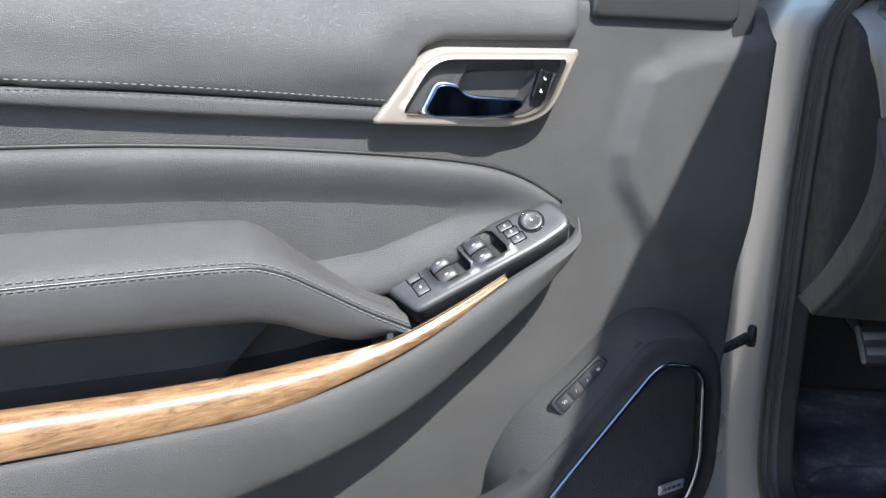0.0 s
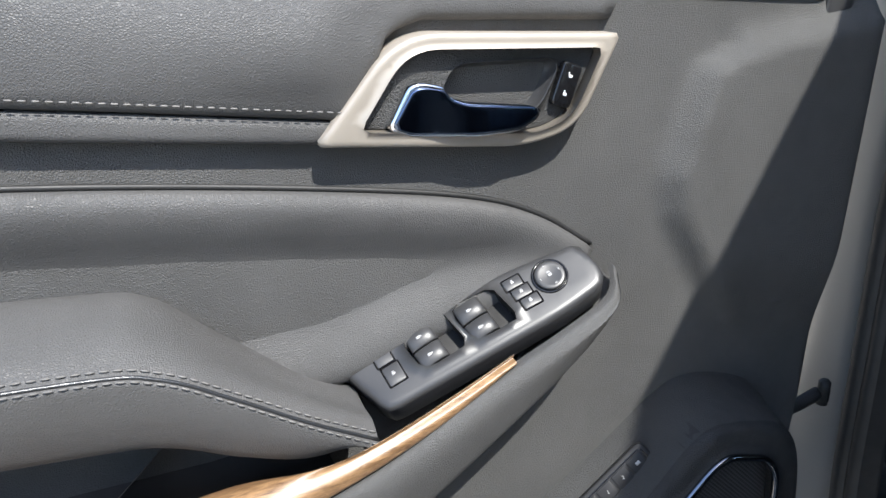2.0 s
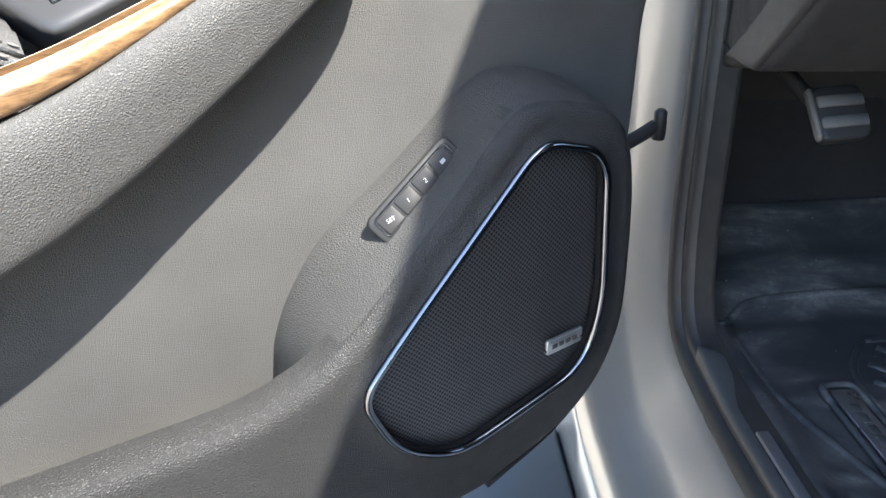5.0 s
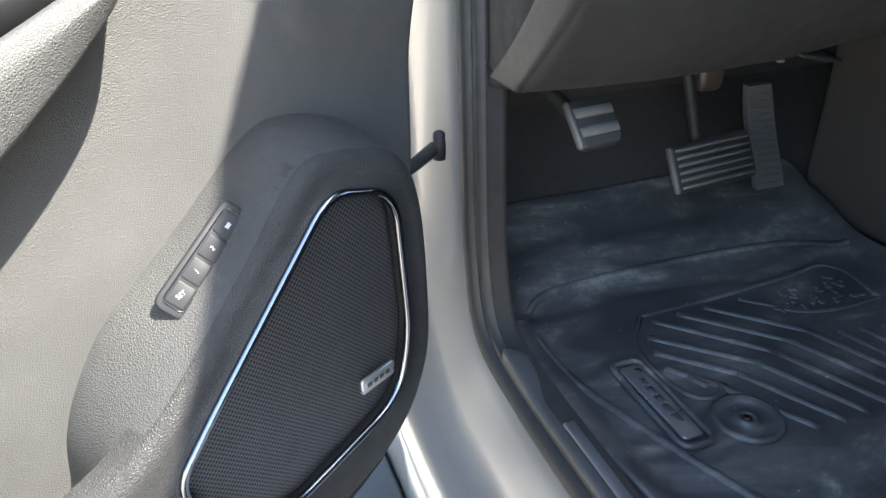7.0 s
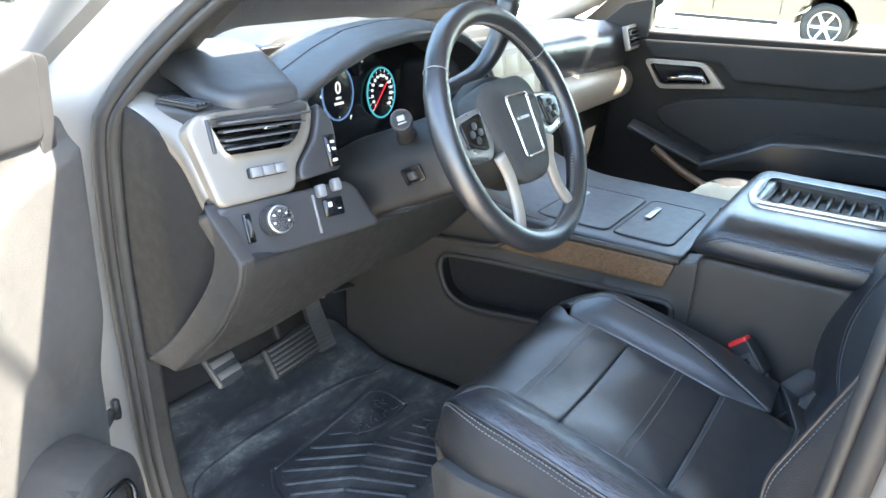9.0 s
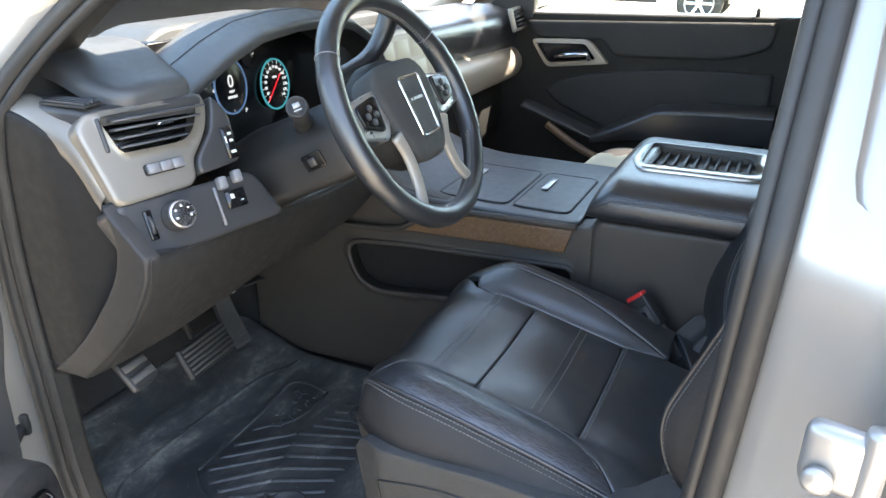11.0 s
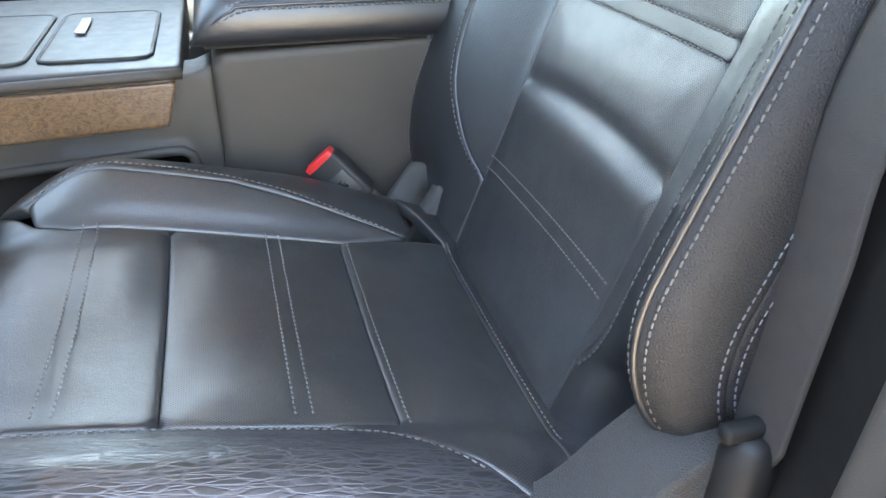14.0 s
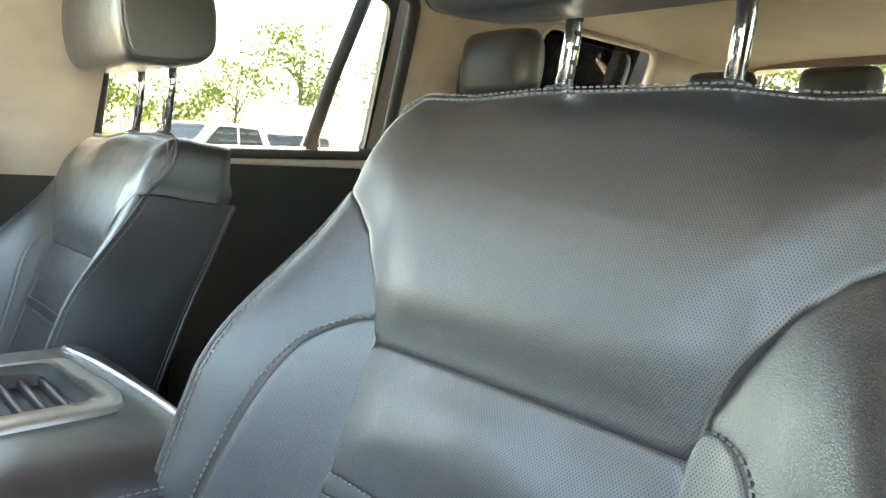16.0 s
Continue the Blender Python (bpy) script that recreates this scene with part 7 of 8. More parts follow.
def build_passenger_door():
    door = thing("passenger_door", "closed passenger door with shade-darkened trim and champagne handle surround", "car door")
    xs = lambda x: (lambda a, b: np.stack([np.full(len(a), x), a, b], 1))
    # Panel and pads far darker than the driver's; cabin shade is in their colours.
    pad("inner_panel", rounded([(1.05, 0.74), (1.06, 1.40), (0.98, 1.425), (0.10, 1.45), (0.10, 0.74)], 0.03), xs(2.075), M_MATTE, door, "door panel darkened for shade", roll=0.01, step=0.03, thick=0.03, side=-1)
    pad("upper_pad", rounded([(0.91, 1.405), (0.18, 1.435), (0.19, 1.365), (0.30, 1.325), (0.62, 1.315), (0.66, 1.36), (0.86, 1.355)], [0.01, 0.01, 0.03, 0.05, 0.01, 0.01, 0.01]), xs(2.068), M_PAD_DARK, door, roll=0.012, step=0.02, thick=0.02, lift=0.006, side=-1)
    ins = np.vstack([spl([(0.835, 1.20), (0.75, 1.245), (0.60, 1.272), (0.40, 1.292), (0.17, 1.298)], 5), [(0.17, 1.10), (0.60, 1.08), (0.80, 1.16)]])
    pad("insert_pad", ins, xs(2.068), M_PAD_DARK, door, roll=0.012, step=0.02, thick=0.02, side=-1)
    rows = []
    for y, zt, zl, ov in ((0.15, 1.196, 1.11, 0.075), (0.35, 1.19, 1.10, 0.075), (0.47, 1.175, 1.09, 0.07), (0.55, 1.13, 1.075, 0.062), (0.66, 1.075, 1.055, 0.055)):
        sec = spl([(2.07, zt + 0.01), (2.05, zt + 0.012), (2.07 - ov, zt), (2.065 - ov, zt - 0.02), (2.07 - ov, zl + 0.01), (2.08 - ov, zl), (2.07, zl - 0.005)], 4)
        rows.append([(px, y, pz) for px, pz in sec])
    part("armrest", loft_mesh(rows), M_LEATHER, door, "black leather armrest")
    part("switch_bezel", box_mesh((0.05, 0.26, 0.012), (0, 0, 0), 0.005, 2, frame_at((2.035, 0.765, 1.115), (1, 0, 0.3), (-0.35, -0.36, 0.87))), M_PLASTIC, door)
    part("wood_trim", tube_mesh(spl([(2.015, 0.80, 1.10), (2.005, 0.70, 1.045), (2.0, 0.60, 1.01), (1.995, 0.45, 0.995), (1.99, 0.15, 1.0)], 5), 0.012, sides=10), M_BURL, door, "dark burl strip")
    ho = rounded([(0.885, 1.352), (0.70, 1.360), (0.635, 1.292), (0.828, 1.268)], [0.02, 0.02, 0.006, 0.02])
    hi = rounded([(0.865, 1.340), (0.71, 1.347), (0.672, 1.302), (0.822, 1.283)], 0.012)
    pad("handle_surround", ho, xs(2.068), M_SATIN, door, "champagne handle surround", roll=0.005, step=0.01, thick=0.02, lift=0.012, side=-1, holes=[hi])
    pad("handle_plate", hi, xs(2.068), M_GLOSS, door, roll=0.003, step=0.02, thick=0.01, side=-1)
    part("lever", tube_mesh([(2.05, 0.80, 1.305), (2.048, 0.75, 1.312), (2.046, 0.70, 1.318), (2.05, 0.69, 1.30)], 0.007, sides=10), M_CHROME, door, "chrome lever")
    part("lock_pin", lathe_mesh([(0.006, 0), (0.006, 0.02), (0.003, 0.026)], pose(2.09, 0.24, 1.445), 12), M_PLASTIC, door)
    slab("window_pane", [(2.12, 0.98, 1.43), (2.12, 0.10, 1.45), (2.01, 0.12, 1.82), (2.01, 0.55, 1.82)], M_GLASS, door, 0.005).visible_shadow = False
    pad("mirror_sail", rounded([(1.08, 1.40), (0.885, 1.41), (0.885, 1.52), (0.97, 1.50)], 0.01), xs(2.07), M_PLASTIC, door, roll=0.004, step=0.02, thick=0.02, side=-1)
    # outside mirror
    rows = []
    for t in np.linspace(-1, 1, 11):
        w = max(0.1, (1 - abs(t) ** 3) ** 0.4)
        rows.append([(2.33 + 0.12 * t, 0.98 + 0.07 * w * math.cos(v) + 0.02, 1.50 + 0.10 * w * math.sin(v)) for v in np.linspace(0, 2 * math.pi, 17)[:-1]])
    mi = part("wing_mirror", loft_mesh(rows, closed=True, caps=True), M_PLASTIC, door, "black wing mirror")
    part("mirror_glass", box_mesh((0.19, 0.004, 0.14), (2.33, 0.925, 1.50), 0.02, 3), M_CHROME, mi)
    return door


def build_floor_mat():
    mat = thing("floor_mat", "dusty black moulded rubber floor mat", "floor mat")

    def ms(a, b):
        rise = 0.035 * hump((b - 1.04) / 0.14) + 0.55 * np.maximum(0, b - 1.17)
        rim_x = np.interp(b, (0.45, 0.60, 0.67, 0.75, 0.96, 1.24), (0.545, 0.53, 0.455, 0.417, 0.417, 0.437))
        wall = 0.020 * hump((rim_x + 0.042 - a) / 0.034) * hump((b - 0.68) / 0.08) + 0.012 * hump((a - 0.98) / 0.04)
        return np.stack([a, b, 0.7175 + rise + wall], 1)

    out = rounded([(0.437, 1.24), (0.417, 0.96), (0.417, 0.75), (0.455, 0.67), (0.53, 0.60), (0.545, 0.45), (1.02, 0.45), (1.03, 1.24)], [0.05, 0.06, 0.06, 0.04, 0.04, 0.03, 0.03, 0.06])
    base = pad("mat_sheet", out, ms, M_MAT, mat, roll=0.006, step=0.012, thick=0.008, lift=0.004)
    on = lambda pts: ms(np.array([p[0] for p in pts]), np.array([p[1] for p in pts])) + np.array((0, 0, 0.0035))

    def ridge(pts, r=0.0045, nm="ridge"):
        tube(nm, on(even(spl(pts, 4) if len(pts) > 2 else pts, 0.012)), r, M_MAT, base, flat=0.7)

    # chevron bars, each with two arms that meet in an apex
    tips = [(0.690, 0.986), (0.647, 0.986), (0.608, 0.984), (0.582, 0.955), (0.572, 0.925), (0.566, 0.895)]
    for k, tip in enumerate(tips):
        apex = (0.777 - 0.0345 * k, 0.894 - 0.0095 * k)
        end = (0.829 - 0.034 * k, 0.750)
        ridge([tip, ((tip[0] + apex[0]) / 2, (tip[1] + apex[1]) / 2), apex], 0.0055)
        ridge([apex, ((end[0] + apex[0]) / 2, (end[1] + apex[1]) / 2), end], 0.0055)
    for k in range(4):
        ridge([(0.812 + 0.030 * k, 0.880 - 0.006 * k), (0.850 + 0.030 * k, 0.752)], 0.0048)
    ridge([(0.600, 0.998), (0.66, 1.000), (0.732, 1.001), (0.854, 1.010), (0.914, 1.018), (0.935, 0.985), (0.922, 0.922)], 0.0045)
    ridge([(0.600, 0.998), (0.572, 0.965), (0.556, 0.935), (0.553, 0.90), (0.556, 0.862), (0.570, 0.838), (0.592, 0.832), (0.612, 0.846)], 0.0045)
    ridge([(0.745, 0.985), (0.775, 0.958), (0.80, 0.932), (0.86, 0.918), (0.922, 0.922)], 0.004)
    ridge([(0.582, 0.872), (0.592, 0.850)], 0.0055)
    rnd = random.Random(4)
    for k in range(44):
        x = 0.775 + rnd.uniform(0, 0.135)
        y = 0.935 + (0.8 - x) * 0.05 + rnd.uniform(0.0, 0.062) * (0.6 + 0.4 * (x - 0.775) / 0.135)
        p = on([(x, y)])[0]
        part("stud", box_mesh((0.005 + 0.008 * rnd.random(), 0.006, 0.005), (0, 0, 0), 0.0015, 1, pose(*p, 0, 0, rnd.uniform(0, 180))), M_MAT, base)
    # moulded steps in the heel area and along the raised door-side edge
    ridge([(0.438, 1.02), (0.470, 1.060), (0.52, 1.085), (0.70, 1.09), (0.90, 1.08), (1.00, 1.05)], 0.006, "fold")
    ridge([(0.447, 1.00), (0.452, 0.93), (0.470, 0.86), (0.505, 0.76), (0.545, 0.66)], 0.006, "fold")
    for gx, gy in ((0.595, 0.789), (0.891, 0.803)):
        p = on([(gx, gy)])[0]
        part("grommet", lathe_mesh([(0.038, -0.002), (0.038, 0.005), (0.033, 0.007), (0.029, 0.002), (0.012, 0.0015), (0.011, 0.005), (0.006, 0.005), (0.005, -0.001)], pose(*p), 36), M_MAT, base)
        part("grommet_hole", lathe_mesh([(0.0055, 0), (0.0055, 0.0046), (0.0001, 0.0046)], pose(*p), 16), M_GLOSS, base)
    # name plate (its brand is left as bars)
    p = on([(0.523, 0.845)])[0] + np.array((0, 0, 0.004))
    m = frame_at(p, (0.0, -1.0, 0.0), (0, 0, 1))
    o = rounded([(-0.072, -0.019), (0.072, -0.019), (0.072, 0.019), (-0.072, 0.019)], 0.012)
    tube("plate_rim", [tuple(m @ Vector((u, v, 0.001))) for u, v in even(o, 0.006, True)], 0.004, M_MAT, base, closed=True)
    pl = part("name_plate", prism_mesh(rounded([(-0.062, -0.0125), (0.062, -0.0125), (0.062, 0.0125), (-0.062, 0.0125)], 0.006), 0.003, m, 0.001), M_SATIN_GREY, base, "worn silver plate")
    for k in range(5):
        part("plate_bar", box_mesh((0.0125, 0.0095, 0.0008), (-0.032 + 0.016 * k, 0, 0.0032), 0.0003, 1, m), M_GREYPRINT_DK, pl)
    return mat


def build_pedals():
    def shoe(name, label, x0, x1, z0, z1, y0, y1, bars, worn, arm):
        p = thing(name, label, "pedal", "foot pedals")
        c = Vector(((x0 + x1) / 2, (y0 + y1) / 2, (z0 + z1) / 2))
        w, h = x1 - x0, math.hypot(z1 - z0, y1 - y0)
        m = frame_at(c, (1, 0.03, 0.05), (0, -(z1 - z0), (y1 - y0) * 1.0 + 0.0))
        part("pad", prism_mesh(rounded([(-w / 2, -h / 2), (w / 2, -h / 2), (w / 2, h / 2), (-w / 2, h / 2)], 0.01), 0.014, m, 0.003), M_RUBBER, p)
        for k in range(bars):
            y = -h / 2 + h * (k + 0.8) / (bars + 0.6)
            part("bar", box_mesh((w * 0.92, h / bars * 0.42, 0.004), (0, y, 0.0155), 0.0012, 1, m), worn, p)
        part("edge", box_mesh((0.006, h * 0.96, 0.010), (-w / 2 - 0.001, 0, 0.010), 0.002, 1, m), worn, p)
        part("arm", tube_mesh(spl(arm, 5), 0.008, sides=8), M_MATTE, p)
        return p

    shoe("brake_pedal", "worn ribbed rubber brake pedal", 0.684, 0.812, 0.850, 0.908, 1.075, 1.105, 6, M_PEDAL, [(0.735, 1.10, 0.89), (0.725, 1.12, 0.97), (0.715, 1.15, 1.05), (0.715, 1.20, 1.12)])
    shoe("parking_brake_pedal", "worn rubber parking brake pedal", 0.472, 0.522, 0.977, 1.018, 0.972, 1.01, 2, M_PEDAL, [(0.49, 1.0, 1.0), (0.47, 1.06, 1.03), (0.46, 1.15, 1.06), (0.46, 1.22, 1.10)])
    p = thing("accelerator_pedal", "long black accelerator pedal", "pedal", "foot pedals")
    rows = []
    for t in np.linspace(0, 1, 12):
        z = 0.805 + 0.165 * t
        y = 1.118 - 0.004 * t + 0.012 * math.sin(math.pi * t)
        x = 0.896 - 0.062 * t ** 1.3
        hw = 0.024 - 0.005 * t ** 3
        rows.append([(x - hw, y + 0.012, z), (x - hw, y, z), (x + hw, y, z), (x + hw, y + 0.012, z)])
    part("pad", loft_mesh(rows, closed=True, caps=True), M_GRAIN_GREY, p, smooth=False)
    for k in range(14):
        z = 0.812 + 0.011 * k
        t = (z - 0.805) / 0.165
        part("rib", box_mesh((0.040, 0.002, 0.0045), (0.896 - 0.062 * t ** 1.3, 1.1185 - 0.004 * t + 0.012 * math.sin(math.pi * t), z), 0.001, 1), M_GRAIN_GREY, p)
    br = thing("steering_joint", "small metal joint under the dashboard", "bracket")
    part("clamp", box_mesh((0.040, 0.04, 0.045), (0.768, 1.15, 0.985), 0.010, 3), M_DULLSTEEL, br)
    for k in range(5):
        part("tooth", box_mesh((0.005, 0.006, 0.006), (0.750 + 0.009 * k, 1.108, 1.012), 0.001, 1), M_STEEL, br)
    for k, zz in enumerate((1.03, 1.05)):
        tube("cable", spl([(0.46 + 0.05 * k, 1.10, zz), (0.58, 1.14, zz + 0.02), (0.70, 1.12, zz - 0.01), (0.90, 1.15, zz + 0.02)], 6), 0.006, M_RUBBER, br)


M_DULLSTEEL = surface("dull_brown_steel", (0.10, 0.08, 0.065), 0.5, metal=0.6, wear=0.4)
M_PEDAL = surface("worn_pedal_rubber", (0.085, 0.08, 0.075), 0.6, wear=0.6, wear_color=(0.35, 0.32, 0.28), fine=0.3)


def build_belts():
    bk = thing("seat_belt_buckle", "black seat belt buckle with red release button", "belt buckle", "belt buckles")
    m = frame_at((0.994, 0.281, 1.043), (0.014, 0.043, 0.046), (-0.93, 0.35, -0.04))
    case = part("case", box_mesh((0.060, 0.043, 0.022), (-0.003, 0, 0), 0.004, 3, m), M_RUBBER, bk)
    part("release_button", box_mesh((0.015, 0.038, 0.017), (0.0255, 0, 0.0015), 0.003, 2, m), M_RED, bk, "red release button")
    part("case_panel", box_mesh((0.030, 0.030, 0.0015), (-0.008, 0, 0.0112), 0.0006, 1, m), M_PLASTIC, case)
    part("mark", box_mesh((0.010, 0.014, 0.001), (-0.006, 0, 0.0122), 0.0004, 1, m), M_GLOSS, case)
    part("stalk", tube_mesh(spl([(0.986, 0.257, 1.020), (0.984, 0.238, 0.998), (0.982, 0.215, 0.965), (0.982, 0.195, 0.92)], 5), 0.017, sides=10, flat=0.35, up=(-0.93, 0.35, -0.04)), M_BELT, bk)
    be = thing("seat_belt", "dark woven seat belt hanging beside the driver's seat", "seat belt")
    line = spl([(0.505, 0.035, 1.62), (0.490, 0.080, 1.42), (0.500, 0.110, 1.28), (0.500, 0.112, 1.20), (0.500, 0.114, 1.15), (0.499, 0.117, 1.11), (0.497, 0.120, 1.08), (0.495, 0.122, 1.06)], 6)
    part("webbing", tube_mesh(line, np.concatenate([np.full(len(line) - 8, 0.022), np.linspace(0.022, 0.012, 8)]), sides=10, flat=0.08, up=(0, 1, 0.1)), M_BELT, be)
    part("anchor_sleeve", lathe_mesh([(0.013, 0), (0.017, 0.004), (0.017, 0.10), (0.013, 0.115), (0.009, 0.12)], frame_at((0.496, 0.128, 0.965), (1, 0, 0), (-0.02, -0.03, 1)), 20), M_RUBBER, be, "black plastic anchor sleeve")
    part("loop", box_mesh((0.012, 0.05, 0.012), (0.497, 0.120, 1.088), 0.004, 2), M_MATTE, be)


M_BELT = surface("woven_belt", (0.048, 0.044, 0.041), 0.75, fine=0.8)
build_console()
build_passenger_door()
build_floor_mat()
build_pedals()
build_belts()

# details on the body shell
st = part("check_strap", tube_mesh(spl([(0.290, 1.035, 0.955), (0.318, 1.050, 0.960), (0.345, 1.066, 0.968)], 5), 0.008, sides=10), M_RUBBER, body, "black door check strap")
part("strap_bracket", box_mesh((0.010, 0.016, 0.022), (0.352, 1.066, 0.968), 0.004, 3), M_RUBBER, body)
part("strap_pin", lathe_mesh([(0.007, 0), (0.007, 0.03), (0.004, 0.033)], pose(0.350, 1.064, 0.955), 14), M_RUBBER, body)
hg = part("rear_door_hinge", box_mesh((0.020, 0.046, 0.052), (0, 0, 0), 0.009, 3, pose(0.276, 0.040, 1.325, 0, 0, -12)), M_SILVER_PAINT, body, "silver painted rear door hinge")
part("hinge_pin", lathe_mesh([(0.008, -0.034), (0.009, -0.030), (0.009, 0.030), (0.008, 0.034)], pose(0.268, 0.020, 1.325), 16), M_SILVER_PAINT, hg)
part("hinge_bolt", lathe_mesh([(0.0105, 0), (0.0105, 0.006), (0.007, 0.008), (0.0001, 0.008)], frame_at((0.266, 0.050, 1.312), (0, 1, 0), (-1, 0.2, 0)), 18), M_SILVER_PAINT, hg)
SM = frame_at((0.362, 0.076, 1.072), (0, 0, 1), (-0.35, 0.94, 0))
plate_o = np.array([(0.046 * math.copysign(abs(math.cos(q)) ** 0.8, math.cos(q)), 0.021 * math.sin(q)) for q in np.arange(28) * math.pi / 14])
spl_ = part("striker_plate", prism_mesh(plate_o, 0.022, SM @ pose(0, 0, -0.018), 0.002), M_STEEL, body, "zinc striker plate")
lp = spl([(0.016, 0.002, 0.0), (0.016, 0.001, 0.026), (0.011, 0.001, 0.034), (-0.009, 0.001, 0.034), (-0.015, 0.001, 0.026), (-0.015, 0.002, 0.0)], 6)
part("door_striker", tube_mesh([tuple(SM @ Vector(v)) for v in lp], 0.0050, sides=12), M_STEEL, spl_, "steel door striker loop")
for dz in (-0.029, 0.030):
    part("striker_bolt", lathe_mesh([(0.0095, 0), (0.0095, 0.004), (0.006, 0.007), (0.0001, 0.007)], SM @ pose(dz, -0.006, 0.004), 18), M_STEEL, spl_)
for dz in (0.016, -0.015):
    part("striker_collar", lathe_mesh([(0.0085, 0), (0.0085, 0.006), (0.006, 0.008)], SM @ pose(dz, 0.002, 0.003), 16), M_STEEL, spl_)
YM = frame_at((0.349, 0.098, 0.988), (0.22, -0.50, 0.62), (-0.88, -0.45, -0.05))
yl = part("tyre_label", box_mesh((0.085, 0.062, 0.001), (0, 0, 0), 0.0003, 1, YM), M_WHITE, body, "white and yellow tyre information label")
part("label_band", box_mesh((0.083, 0.022, 0.0006), (0, 0.019, 0.0008), 0, 1, YM), M_YELLOW, yl)
part("label_block", box_mesh((0.036, 0.030, 0.0006), (0.018, -0.012, 0.0008), 0, 1, YM), M_YELLOW, yl)
text_part("label_heading", "INFORMATION", 0.0105, YM @ pose(0, 0.019, 0.0012), M_GREYPRINT_DK, yl, 0.0001)
for k in range(5):
    part("label_line", box_mesh((0.032, 0.0022, 0.0004), (-0.022, 0.002 - 0.006 * k, 0.0008), 0, 1, YM), M_GREYPRINT, yl)
part("white_label", box_mesh((0.002, 0.020, 0.036), (0, 0, 0), 0, 1, pose(0.352, 0.076, 1.141, -16, 0, -30)), M_WHITE, body, "small white label")
bars = bmesh.new()
for k in range(4):
    box_mesh((0.003, 0.014 - 0.003 * (k % 2), 0.003), (0, 0, 0.010 - 0.007 * k), 0, 1, pose(0.352, 0.076, 1.141, -16, 0, -30), bm=bars)
part("label_bars", bars, M_GREYPRINT, body)
sc = pad("sill_plate", rounded([(0.386, 0.97), (0.388, 0.16), (0.462, 0.16), (0.452, 0.60), (0.414, 0.76), (0.412, 0.95)], 0.012), lambda a, b: np.stack([a, b, 0.738 - 0.25 * np.maximum(0, a - 0.43) + 0.015 * hump((b - 0.86) / 0.12)], 1), M_SILL, body, "scuffed black sill plate", roll=0.006, step=0.015, thick=0.03)
box("sill_scuff_strip", (0.013, 0.50, 0.004), (0.404, 0.585, 0.7415), M_SCUFF, sc, bevel=0.002)
kick = spl([(0.402, 1.06), (0.413, 1.055), (0.420, 1.07), (0.428, 1.12), (0.435, 1.30)], 5)
part("kick_panel", loft_mesh([[(x, y, z) for x, y in kick] for z in np.linspace(0.72, 1.08, 8)]), M_MATTE, body, "grained kick panel")
part("running_board", box_mesh((0.16, 2.4, 0.05), (0.20, -0.05, 0.47), 0.015, 3), M_PLASTIC, body, "black running board")
# ---- ground and surroundings ----
def ground_material():
    ma, nt, bs = nodes_of("pale_gravel_lot")
    tc = nt.nodes.new("ShaderNodeTexCoord").outputs["Object"]
    a = noise_node(nt, 0.35, 6.0, tc)
    b = noise_node(nt, 45.0, 6.0, tc, 0.75)
    mix = math_node(nt, "ADD", math_node(nt, "MULTIPLY", a.outputs[0], 0.5), math_node(nt, "MULTIPLY", b.outputs[0], 0.5))
    nt.links.new(ramp(nt, mix, [(0.36, (0.36, 0.31, 0.245)), (0.52, (0.47, 0.41, 0.335)), (0.66, (0.56, 0.495, 0.41))]), bs.inputs["Base Color"])
    bs.inputs["Roughness"].default_value = 0.95
    bumped(nt, bs, b.outputs[0], 0.6, 0.01)
    return ma


M_GROUND = ground_material()
bm = bmesh.new()
bmesh.ops.create_grid(bm, x_segments=40, y_segments=40, size=400)
bmesh.ops.translate(bm, vec=(0, 0, 0.1), verts=bm.verts)
ground = part("ground", bm, M_GROUND)
tagged(ground, "pale gravel and concrete vehicle lot", "ground", kind="structure")


